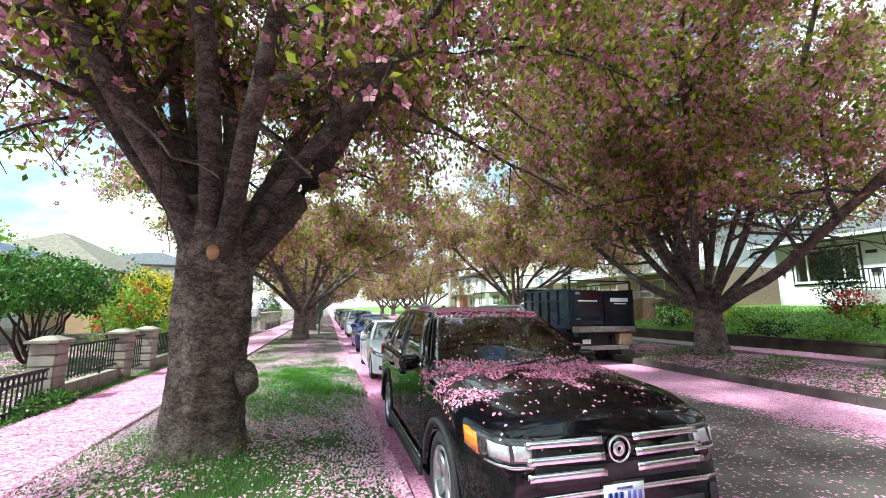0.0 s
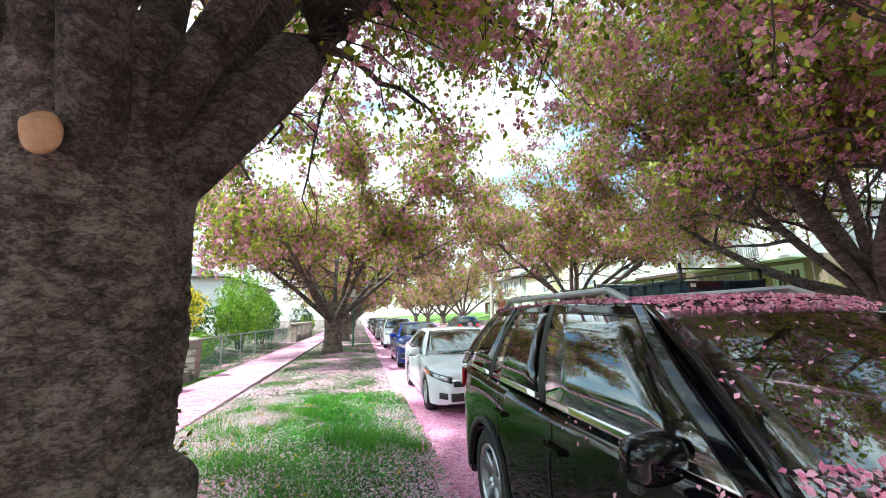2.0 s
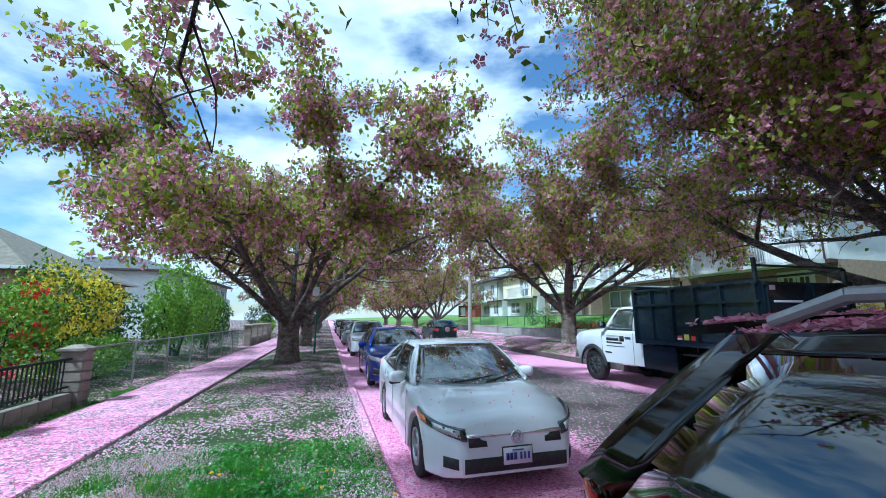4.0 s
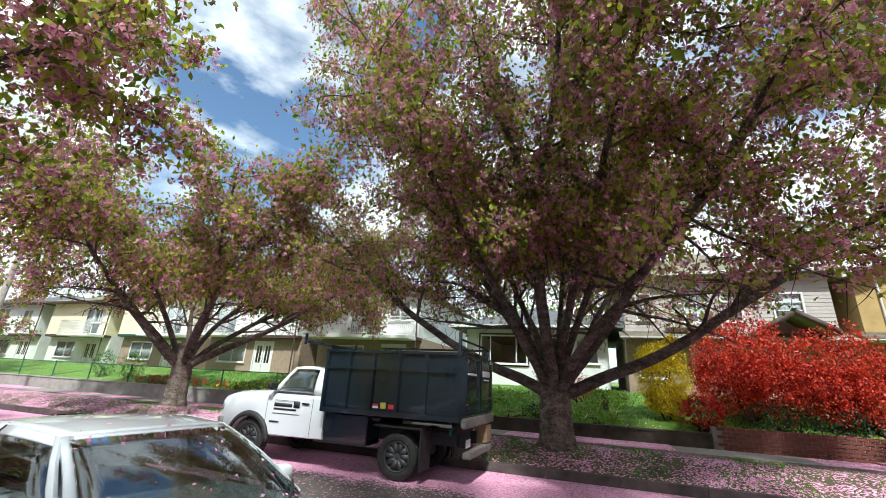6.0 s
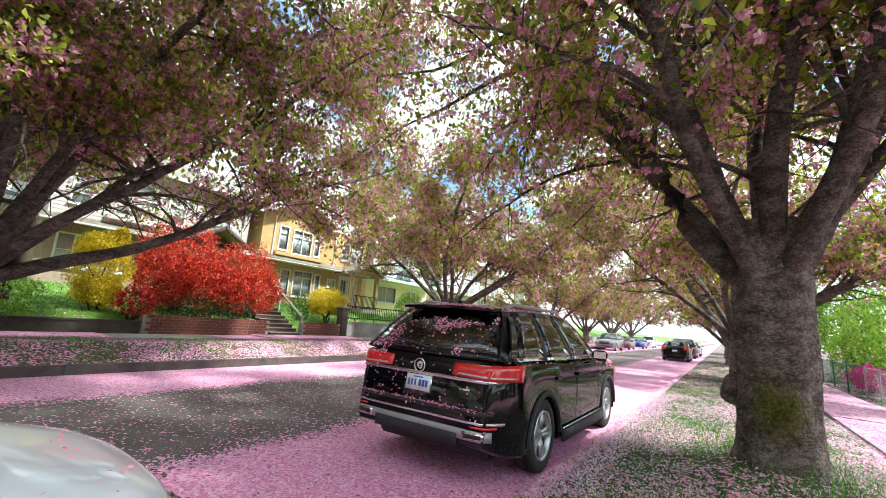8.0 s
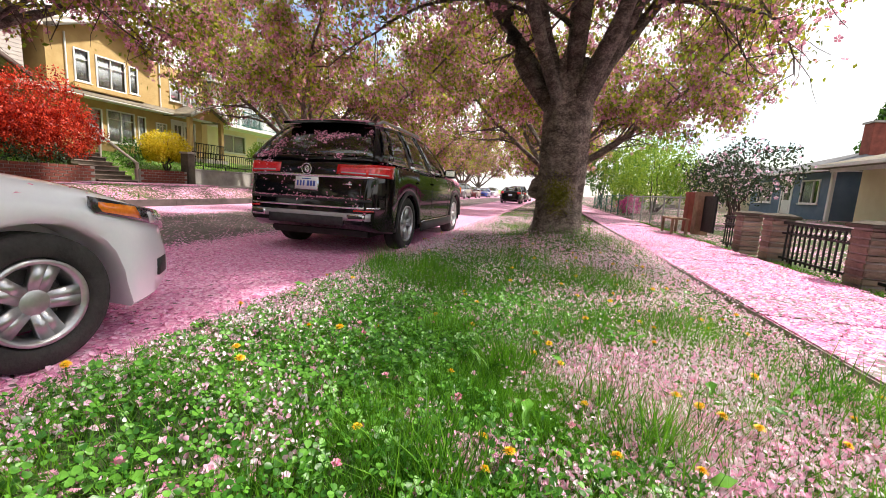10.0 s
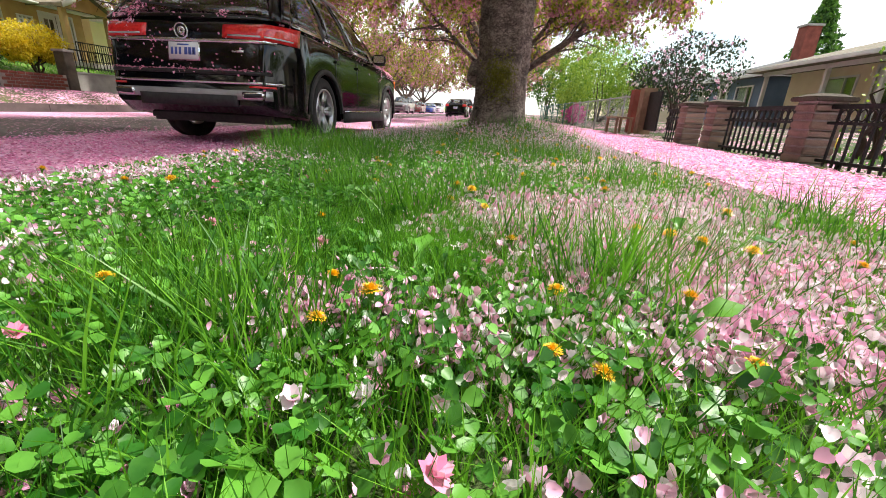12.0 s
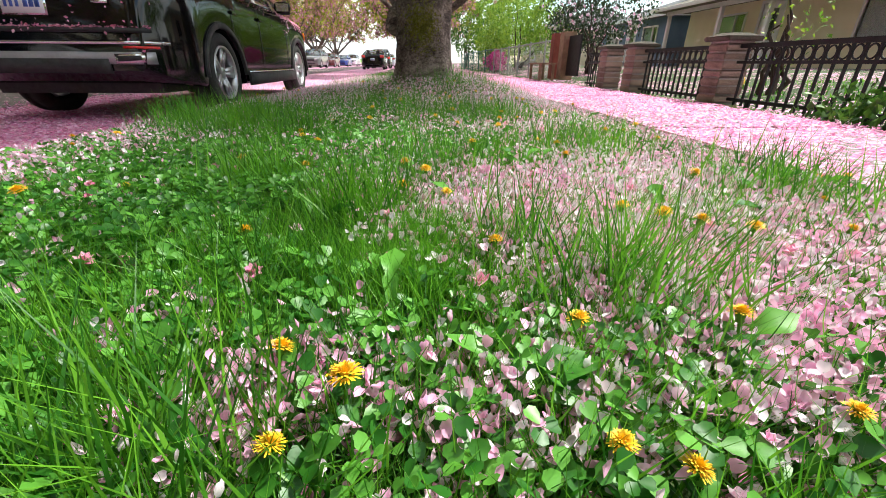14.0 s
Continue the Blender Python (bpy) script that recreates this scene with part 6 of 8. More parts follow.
# grey house
h = house_at(20, 0.75, 1.9, False, "grey clapboard house with arched window over brick ground floor")
a, b = -4.05, 4.05
lh = [(-1.3, 0.0, 0.7, 2.1), (1.4, 2.4, 0.02, 2.05), (-3.5, -2.4, 0.7, 2.0)]
walls(h, a, b, 9, -1.0, 2.55, lh, "stone_tan", 0.35, "tan brick lower wall")
window(h, *lh[0], 0.35, (0.5,), (0.5,))
window(h, *lh[2], 0.35, (0.5,), (0.5,))
door(h, *lh[1], 0.35, "trim", 1)
uh = [(-3.45, -2.85, 3.3, 4.5), (-1.95, -0.45, 3.2, 4.0), (0.05, 0.75, 3.25, 4.5), (2.0, 3.0, 3.3, 4.4)]
walls(h, a, b, 9, 2.55, 5.3, uh, "siding_grey", 0.0, "grey clapboard upper wall")
bm = bmesh.new()
for k in range(17):
    zc = 2.58 + 0.16 * k
    spans = [(a, b)]
    for q in uh:
        if q[2] - 0.08 < zc + 0.08 and zc < q[3] + (0.85 if q == uh[1] else 0.08):
            spans = [s for p in spans for s in ((p[0], min(p[1], q[0] - 0.08)), (max(p[0], q[1] + 0.08), p[1])) if s[1] - s[0] > 0.02]
    for p in spans:
        box(bm, p[0], p[1], -0.03, 0.0, zc, zc + 0.14)
tagged(part("cladding", bm, "siding_grey", h), kind="stuff")
for q in (uh[0], uh[2], uh[3]):
    window(h, *q, -0.03, (), (0.35, 0.68))
aw = window(h, *uh[1], -0.03, (0.33, 0.67), (0.5,), label="arched window")
shell("arch_pane", lambda u, v: (-1.2 + 0.75 * v * math.cos(math.pi * u), -0.01, 4.06 + 0.72 * v * math.sin(math.pi * u)), 20, 2, 0.01, "pane", aw)
shell("arch_frame", lambda u, v: (-1.2 + (0.75 + 0.08 * v) * math.cos(math.pi * u), -0.06, 4.06 + (0.72 + 0.08 * v) * math.sin(math.pi * u)), 20, 1, 0.08, "trim", aw, "", False)
boxed("bay_base", -2.3, -0.1, -0.40, -0.035, 2.85, 3.06, "siding_grey", h, "box bay base", 0.03)
shell("skirt_slope", lambda u, v: (a - 0.3 + (b - a + 0.6) * u, -0.6 + 0.6 * v, 2.42 + 0.30 * v), 2, 2, 0.06, "roof_brown", h, "shingled skirt roof", False)
boxed("skirt_gutter", a - 0.3, b + 0.3, -0.68, -0.58, 2.34, 2.45, "siding_grey", h, "", 0.03)
gable_roof(h, 1.0, 3.2, -1.3, 0.0, 2.5, 0.8, "y", "roof_brown", 0.2, "trim_brown")
hip_roof(h, a, b, 0, 9, 5.3, 2.4, "roof_brown", 0.5)

# white bungalow
h = house_at(22, 9.4, 1.85, False, "white stucco bungalow with dark picture window and hipped grey roof")
a, b = -3.85, 3.85
lh = [(-2.95, -0.4, 1.25, 2.72), (0.75, 1.7, 0.75, 2.85), (2.3, 3.3, 1.4, 2.5)]
walls(h, a, b, 9, -0.25, 3.1, lh, "stucco_white", 0, "white stucco wall")
boxed("foundation", a - 0.01, b + 0.01, -0.012, 9, -0.9, -0.02, "wall_dark", h, "dark foundation")
window(h, *lh[0], 0.0, (0.2, 0.78), frame="trim", curtain=0, label="large picture window")
boxed("window_surround", lh[0][0] - 0.16, lh[0][1] + 0.16, -0.03, -0.004, 2.80, 2.88, "plastic", h, "dark window surround")
boxed("window_surround", lh[0][0] - 0.16, lh[0][1] + 0.16, -0.03, -0.004, 1.06, 1.13, "plastic", h)
boxed("window_surround", lh[0][0] - 0.16, lh[0][0] - 0.08, -0.03, -0.004, 1.13, 2.80, "plastic", h)
boxed("window_surround", lh[0][1] + 0.08, lh[0][1] + 0.16, -0.03, -0.004, 1.13, 2.80, "plastic", h)
door(h, *lh[1], 0.0, "trim", 1)
window(h, *lh[2], 0.0, (0.5,))
boxed("porch_step", 0.3, 2.1, -1.4, 0, -0.6, 0.7, "concrete", h, "concrete porch")
railing(h, 0.3, 2.1, -1.35, 0.7, 1.6, "black_iron", 0.15, "thin iron railing")
boxed("mail_box", 0.05, 0.35, -0.12, -0.004, 1.5, 1.65, "black_iron", h, "black mail box", 0.01)
boxed("sign_plate", -0.1, 0.3, -0.02, -0.004, 2.35, 2.5, "plastic", h, "dark sign plate", 0)
boxed("wall_lamp", -3.55, -3.45, -0.1, -0.004, 1.6, 1.95, "plastic", h, "slim wall lamp", 0.01)
hip_roof(h, a, b, 0, 9, 3.12, 2.0, "roof_grey", 0.8)
downpipe(h, a + 0.1, 0, 0, 3.1)

special(20, 15.5, 22.5, 1.7, "stucco_white", "stone_tan", "white two-storey house with wide balcony over brick ground floor", balc=(0.0, 0.98), door_at=0.75)
special(20, 23.8, 31.5, 1.7, "stucco_white", "stone_tan", "white two-storey house with brick ground floor and glazed door", balc=(0.0, 0.42), door_at=0.62, win_at=0.28)
special(20, 33, 40.5, 1.6, "stucco_cream", "stone_tan", "cream two-storey house with green gable trim", "roof_grey", (0.5, 1.0), "trim", "siding_green")
special(20, 42, 49.5, 1.5, "stucco_cream", "stucco_white", "cream two-storey house with small balcony", "roof_brown", (0.5, 1.0), along="x")
special(20, 51, 58.5, 1.5, "stucco_white", "stucco_white", "white house with tall front windows", "roof_grey", (0.0, 0.5), along="x")
special(20, 61, 69, 1.4, "stucco_white", "wall_red", "white house with red brick base", "roof_grey", (0.0, 0.5), along="x")
special(20, -21, -13.3, 1.9, "stucco_white", "stucco_cream", "white house with green balcony front", "roof_grey", (0.0, 0.95), "green_steel", "trim", "x")
special(20, -30, -22.5, 1.9, "stucco_white", "stucco_cream", "white and cream two-storey house", "roof_brown", (0.4, 1.0), along="y")
special(20, -39, -31.5, 1.8, "stucco_cream", "stucco_white", "cream two-storey house down the street", "roof_grey", (0.0, 0.5), along="x")
special(20, -50, -42, 1.7, "stucco_white", "stone_tan", "white two-storey house down the street", "roof_brown", (0.0, 0.5), along="x")


def bungalow(x, y0, y1, z, mat, roof, label, holes, door_x, porch=False, chimney=None, left=True, eaves=2.4, rise=1.6):
    w = abs(y1 - y0)
    h = house_at(x, (y0 + y1) / 2, z, left, label)
    hs = [*holes, (door_x - 0.48, door_x + 0.48, 0.25, 2.25)]
    walls(h, -w / 2, w / 2, 8, -0.5, eaves, hs, mat, 0, "painted wall")
    for q in holes:
        window(h, *q, 0.0, (0.65,), curtain=0.65)
    door(h, *hs[-1], 0.0, "trim", 1, "white front door")
    hip_roof(h, -w / 2, w / 2, -1.2 if porch else 0, 8, eaves, rise, roof, 0.5)
    boxed("porch_step", door_x - 1.0, door_x + 1.0, -1.3, 0, -0.5, 0.2, "concrete", h, "concrete porch")
    if porch:
        for xx in (-w / 2 + 0.2, door_x - 1.2, door_x + 1.3, w / 2 - 0.2):
            boxed("porch_post", xx - 0.07, xx + 0.07, -1.2, -1.06, -0.4, eaves, "trim", h, "white porch post", 0.01)
        boxed("porch_beam", -w / 2, w / 2, -1.2, -1.06, eaves - 0.16, eaves - 0.004, "trim", h, "white porch beam", 0.01)
    if chimney is not None:
        c = boxed("chimney", chimney - 0.35, chimney + 0.35, 2.6, 3.3, eaves, eaves + rise + 1.1, "wall_red", h, "brick chimney", 0.01)
        boxed("chimney_cap", chimney - 0.42, chimney + 0.42, 2.53, 3.37, eaves + rise + 1.1, eaves + rise + 1.2, "concrete", c)
    return h


bungalow(-15.2, -12.6, -0.6, 0.35, "stucco_cream", "roof_brown", "pale yellow bungalow with porch, blinds and brick chimney", [(-3.9, -2.3, 0.9, 2.0), (2.5, 4.2, 0.9, 2.0)], -1.0, True, -1.6)
bungalow(-15.0, -22, -14, 0.35, "stucco_blue", "roof_grey", "slate blue bungalow with grey roof and brick chimney", [(-3.0, -1.4, 0.9, 2.0), (1.6, 3.0, 0.9, 2.0)], 0.2, False, 1.2)
bungalow(-12.0, -33, -24, 0.45, "stucco_cream", "roof_grey", "cream bungalow behind garden shrubs", [(-3.0, -1.4, 0.9, 2.0), (1.6, 3.0, 0.9, 2.0)], 0.2)
bungalow(-13.0, 13.6, 21.5, 0.7, "stucco_peach", "roof_blue", "peach stucco house with blue-grey roof and chimney", [(-2.9, -1.7, 1.2, 2.3), (1.5, 3.0, 1.2, 2.3)], 0.4, False, -2.4, eaves=3.0, rise=1.6)
bungalow(-13.0, 24, 33, 0.6, "stucco_peach", "roof_brown", "house with brown hipped roof and skylight", [(-2.9, -1.7, 1.0, 2.1), (1.5, 3.0, 1.0, 2.1)], 0.4, eaves=3.2, rise=2.6)
special(-13, 40, 48, 0.5, "stucco_white", "stucco_white", "white two-storey house behind hedges", "roof_grey", (0.0, 0.6), left=True, along="x")
special(-13, 51, 59, 0.5, "stucco_white", "stucco_cream", "pale two-storey house far along the street", "roof_brown", (0.0, 0.6), left=True, along="x")


# ---------- verge walls, steps, fences ----------
def brick_course_wall(name, x0, x1, y0, y1, z0, z1, mat, label, category="wall", bh=0.2, bl=0.4):
    """A low wall of separate blocks on a mortar core."""
    core = tagged(boxed(name, x0 + 0.012, x1 - 0.012, y0, y1, z0 - 0.3, z1 - 0.008, "mortar", bev=0), label, category, kind="structure")
    bm = bmesh.new()
    box(bm, 0, x1 - x0, 0.006, bl - 0.006, 0.005, bh - 0.005, 0.012)
    me = bpy.data.meshes.new("block")
    bm.to_mesh(me)
    bm.free()
    me.materials.append(M[mat])
    z, k = z0, 0
    while z + bh <= z1 + 0.01:
        y = y0 - (bl / 2 if k % 2 else 0)
        while y < y1 - 0.05:
            if y >= y0 - 0.01 and y + bl <= y1 + 0.01:
                b = new("block", me)
                b.matrix_basis = pose(x0, y, z)
                b.parent = core
            y += bl
        z += bh
        k += 1
    return core


def plain_wall(name, x0, x1, y0, y1, z0, z1, mat, label):
    w = tagged(boxed(name, x0, x1, y0, y1, z0 - 0.4, z1, mat, bev=0.02), label, "wall", kind="structure")
    boxed("coping", x0 - 0.03, x1 + 0.03, y0 - 0.01, y1 + 0.01, z1 + 0.003, z1 + 0.07, "concrete" if mat != "wall_dark" else "wall_dark", w, bev=0.015)
    return w


plain_wall("retaining_wall", 13.15, 13.4, 3.3, 14.5, 0.4, 0.78, "wall_dark", "low mossy dark retaining wall below the gardens")
brick_course_wall("brick_wall", 13.1, 13.35, -1.0, 3.3, 0.44, 1.04, "wall_red", "low dark red brick garden wall", bh=0.1, bl=0.24)
brick_course_wall("brick_wall", 13.1, 13.35, -4.65, -2.55, 0.44, 1.04, "wall_red", "low red brick garden wall", bh=0.1, bl=0.24)
plain_wall("retaining_wall", 13.15, 13.4, -14, -5.05, 0.4, 1.12, "concrete", "grey concrete garden wall under an iron railing")
plain_wall("retaining_wall", 13.15, 13.4, 15.8, 62, 0.4, 0.98, "concrete", "long grey concrete retaining wall")
plain_wall("retaining_wall", 13.15, 13.4, -60, -14.6, 0.4, 0.95, "concrete", "grey concrete garden wall down the street")

gp = thing("gate_post", 13.25, -4.85, 0.4, 0, "tall concrete gate post at the garden wall", "post")
boxed("shaft", -0.2, 0.2, -0.18, 0.18, 0, 1.4, "wall_dark", gp, bev=0.015)
boxed("cap", -0.24, 0.24, -0.22, 0.22, 1.4, 1.48, "concrete", gp, bev=0.02)

st = thing("garden_steps", 13.1, -1.78, 0.44, 0, "concrete garden steps with a wooden handrail", "steps")
for k in range(7):
    boxed("step", 0.3 * k, 0.3 * k + 0.34, -0.7, 0.7, 0.16 * k - 0.2, 0.16 * k + 0.13, "wall_dark", st, bev=0.008)
    boxed("tread", 0.3 * k - 0.03, 0.3 * k + 0.32, -0.7, 0.7, 0.16 * k + 0.133, 0.16 * k + 0.17, "conc_paver", st, "pale step tread", 0.008)
hr = bmesh.new()
for (p, q, r) in (((0.05, -0.78, 0.78), (2.1, -0.78, 1.95), 0.045), ((0.1, -0.78, -0.2), (0.1, -0.78, 0.85), 0.05), ((1.9, -0.78, 0.7), (1.9, -0.78, 1.85), 0.05)):
    cyl(hr, p, q, r, n=8)
part("handrail", hr, "wood_pole", st, "weathered wooden handrail")


def iron_fence(name, x, y0, y1, z0, z1, label, hoops=False, gap=0.115, mat="black_iron"):
    f = thing(name, x, y0, z0, 0, label, "fence")
    L, H = y1 - y0, z1 - z0
    boxed("top_rail", -0.022, 0.022, 0, L, H - 0.045, H, mat, f, bev=0.006)
    boxed("bottom_rail", -0.018, 0.018, 0, L, 0.08, 0.115, mat, f, bev=0.004)
    if hoops:
        boxed("mid_rail", -0.016, 0.016, 0, L, H - 0.20, H - 0.17, mat, f, bev=0.004)
    bm = bmesh.new()
    box(bm, -0.010, 0.010, -0.010, 0.010, 0.04, H - 0.045)
    me = bpy.data.meshes.new("bar")
    bm.to_mesh(me)
    bm.free()
    me.materials.append(M[mat])
    hm = None
    if hoops:
        V, F = tube([(0, 0.045 * math.cos(t), H - 0.108 + 0.055 * math.sin(t)) for t in np.linspace(0, 2 * np.pi, 17)], [0.008] * 17, 5)
        hm = mesh_np("hoop", V, F)
        hm.materials.append(M[mat])
    for k in range(1, int(L / gap)):
        b = new("bar", me)
        b.matrix_basis = pose(0, k * gap, 0)
        b.parent = f
        if hm:
            c = new("hoop", hm)
            c.matrix_basis = pose(0, (k + 0.5) * gap, 0)
            c.parent = f
    for k in range(int(L / 1.3) + 1):
        boxed("foot", -0.02, 0.02, k * 1.3 + 0.3, k * 1.3 + 0.34, -0.12, 0.1, mat, f, bev=0.004)
    return f


def brick_post(x, y, z0, h, w, label):
    p = thing("brick_post", x, y, z0, 0, label, "post", "brick fence posts")
    boxed("core", -w / 2 + 0.012, w / 2 - 0.012, -w / 2 + 0.012, w / 2 - 0.012, -0.2, h, "mortar", p, bev=0)
    bm = bmesh.new()
    box(bm, -w / 2, w / 2, -w / 2, w / 2, 0.004, 0.084, 0.012)
    me = bpy.data.meshes.new("brick")
    bm.to_mesh(me)
    bm.free()
    me.materials.append(M["brick"])
    for k in range(int(h / 0.09)):
        b = new("brick", me)
        b.matrix_basis = pose(0.004 * (k % 2), 0.003 * (k % 3 - 1), k * 0.09)
        b.parent = p
    bm = bmesh.new()
    box(bm, -w / 2 - 0.05, w / 2 + 0.05, -w / 2 - 0.05, w / 2 + 0.05, h, h + 0.05, 0.012)
    bmesh.ops.create_cone(bm, cap_ends=True, segments=4, radius1=w * 0.82, radius2=0.14, depth=0.035, matrix=Matrix.Translation((0, 0, h + 0.066)) @ Matrix.Rotation(math.pi / 4, 4, "Z"))
    part("cap", bm, "wall_dark", p, "flat dark stone cap")
    return p


def block_post(x, y, z0, h, w=0.4):
    p = thing("block_post", x, y, z0, 0, "concrete block gate post with flat pyramid cap", "post", "block fence posts")
    bm = bmesh.new()
    box(bm, -w / 2, w / 2, -w / 2, w / 2, 0.004, 0.196, 0.012)
    me = bpy.data.meshes.new("block")
    bm.to_mesh(me)
    bm.free()
    me.materials.append(M["block"])
    for k in range(int(round(h / 0.2))):
        b = new("block", me)
        b.matrix_basis = pose(0, 0, k * 0.2)
        b.parent = p
    boxed("core", -w / 2 + 0.012, w / 2 - 0.012, -w / 2 + 0.012, w / 2 - 0.012, -0.2, h - 0.01, "mortar", p, bev=0)
    bm = bmesh.new()
    box(bm, -w / 2 - 0.06, w / 2 + 0.06, -w / 2 - 0.06, w / 2 + 0.06, h, h + 0.06, 0.012)
    bmesh.ops.create_cone(bm, cap_ends=True, segments=4, radius1=w * 0.78, radius2=0.12, depth=0.07, matrix=Matrix.Translation((0, 0, h + 0.094)) @ Matrix.Rotation(math.pi / 4, 4, "Z"))
    part("cap", bm, "block", p)
    return p


# gardens on the near side, looking on along the street
brick_course_wall("block_wall", -5.85, -5.65, 7.0, 9.3, -0.08, 0.32, "block", "low concrete block wall carrying iron railings")
brick_course_wall("block_wall", -5.85, -5.65, 11.2, 13.6, -0.08, 0.32, "block", "low concrete block wall carrying iron railings")
for yy in (6.8, 9.5, 11.0, 13.8):
    block_post(-5.75, yy, -0.08, 1.2)
iron_fence("iron_fence", -5.75, 7.0, 9.3, 0.34, 1.04, "black iron railing on a low block wall")
iron_fence("iron_gate", -5.75, 9.72, 10.8, 0.14, 1.04, "black iron garden gate")
iron_fence("iron_fence", -5.75, 11.2, 13.6, 0.34, 1.0, "black iron railing on a low block wall")


def mesh_fence(name, x, y0, y1, z0, z1, label, mat, post_mat, gap=0.09, posts=2.4):
    """A chain-link fence: crossing wires between tube posts."""
    f = thing(name, x, y0, z0, 0, label, "fence")
    L, H = y1 - y0, z1 - z0
    hp = Heap()
    k = -H
    while k < L:
        for sgn in (1, -1):
            a0, a1 = max(0.0, k), min(L, k + H)
            if a1 - a0 > 0.05:
                zz0, zz1 = (a0 - k, a1 - k)
                if sgn < 0:
                    zz0, zz1 = H - zz0, H - zz1
                hp.add(*tube([(0, a0, zz0), (0, (a0 + a1) / 2, (zz0 + zz1) / 2), (0, a1, zz1)], [0.0022] * 3, 3))
        k += gap
    tagged(put_mesh("mesh", hp.mesh("mesh"), mat, f, "chain-link mesh"), kind="stuff")
    bm = bmesh.new()
    cyl(bm, (0, 0, H), (0, L, H), 0.02, n=8)
    part("top_rail", bm, post_mat, f)
    for k in range(int(L / posts) + 1):
        bm = bmesh.new()
        cyl(bm, (0, k * posts, -0.2), (0, k * posts, H + 0.06), 0.026, n=8)
        part("post", bm, post_mat, f)
    return f


mesh_fence("chain_link_fence", -5.8, 14.2, 30.2, 0.15, 1.15, "low green chain-link fence beside the pavement", "green_steel", "galv")
brick_course_wall("block_wall", -5.9, -5.7, 33, 43, -0.08, 0.52, "block", "pale block garden wall far along the pavement")
for yy in (33, 35.5, 38, 40.5, 43):
    block_post(-5.8, yy, -0.08, 1.4)
# gardens on the near side, looking back
for yy in (3.85, 1.8, 0.78):
    brick_post(-5.6, yy, 0.0, 0.74, 0.32, "brick fence post with sloping cap")
iron_fence("iron_fence", -5.6, 1.97, 3.68, 0.04, 0.71, "black iron fence with ring border", True)
iron_fence("iron_fence", -5.6, 4.02, 6.55, 0.04, 0.71, "black iron fence with ring border", True)
iron_fence("iron_gate", -5.6, -0.30, 0.61, 0.04, 0.70, "black iron garden gate with ring border", True)
dg = thing("dark_gate", -5.65, -2.0, 0.14, 0, "dark ornamental iron gate between brick piers", "gate")
boxed("pier", -0.15, 0.15, 0.0, 0.3, 0, 1.05, "wood", dg, "weathered wooden pier")
boxed("panel", -0.02, 0.02, 0.3, 1.05, 0.1, 0.95, "black_iron", dg, "dark metal panel")
boxed("pier", -0.15, 0.15, -0.7, -0.42, 0, 1.05, "wall_red", dg, "brick pier")
bn = thing("bench", -5.15, -2.1, 0.12, 0, "small weathered wooden bench by the fence", "bench")
for k in range(3):
    boxed("slat", -0.2 + 0.14 * k, -0.08 + 0.14 * k, -0.5, 0.5, 0.36, 0.4, "wood", bn)
for yy in (-0.42, 0.42):
    for xx in (-0.16, 0.16):
        boxed("leg", xx - 0.03, xx + 0.03, yy - 0.03, yy + 0.03, 0, 0.36, "wood", bn)
mesh_fence("chain_link_fence", -5.6, -11.5, -2.8, 0.12, 1.05, "grey chain-link fence beside the pavement", "galv", "galv", posts=1.6)
mesh_fence("green_fence", -5.6, -26, -11.8, 0.12, 1.1, "green chain-link fence down the pavement", "green_steel", "green_steel")
mesh_fence("chain_link_fence", 13.27, 16, 40, 1.0, 1.85, "green chain-link fence on the retaining wall", "green_steel", "green_steel", 0.12, 3.0)
iron_fence("iron_fence", 13.27, -13.8, -5.1, 1.25, 1.95, "dark iron railing on the concrete wall", gap=0.14)
lf = thing("lattice_fence", 15.2, 14.6, 1.2, 0, "weathered wooden fence with lattice top", "fence")
for k in range(10):
    boxed("board", -0.015, 0.015, k * 0.16, k * 0.16 + 0.15, 0, 1.1, "wood", lf)
boxed("lattice_rail", -0.03, 0.03, 0, 1.6, 1.1, 1.16, "wood_pole", lf)
boxed("lattice_rail", -0.03, 0.03, 0, 1.6, 1.42, 1.48, "wood_pole", lf)
for k in range(12):
    for sg in (1, -1):
        bm = bmesh.new()
        cyl(bm, (0.008 * sg, k * 0.13, 1.13 if sg > 0 else 1.45), (0.008 * sg, k * 0.13 + 0.2, 1.45 if sg > 0 else 1.13), 0.01, n=4)
        part("lattice_strip", bm, "wood_pole", lf)

# utility pole, sign
up = thing("utility_pole", 10.25, 34.6, 0.45, 0, "tall weathered wooden utility pole with crossarm and wires", "pole")
bm = bmesh.new()
cyl(bm, (0, 0, -0.3), (0.15, 0, 9.2), 0.17, 0.11, 14)
part("shaft", bm, "wood_pole", up)
for zz in (8.6, 7.9):
    boxed("crossarm", -1.1, 1.3, -0.06, 0.06, zz, zz + 0.11, "wood_pole", up)
    for xx in (-1.0, -0.4, 0.5, 1.15):
        bm = bmesh.new()
        cyl(bm, (xx, 0, zz + 0.11), (xx, 0, zz + 0.27), 0.04, 0.03, 8)
        part("insulator", bm, "trim", up, "pale insulator")
for n_, (xx, zz) in enumerate(((-1.0, 8.87), (-0.4, 8.87), (0.5, 8.87), (1.15, 8.17))):
    pts = [(xx, q, zz - 0.6 * math.sin(math.pi * ((q % 50) / 50))) for q in np.linspace(0, 100, 41)]
    put_mesh("wire", mesh_np("wire", *tube(pts, [0.012] * 41, 4)), "plastic", up, "black overhead wire")
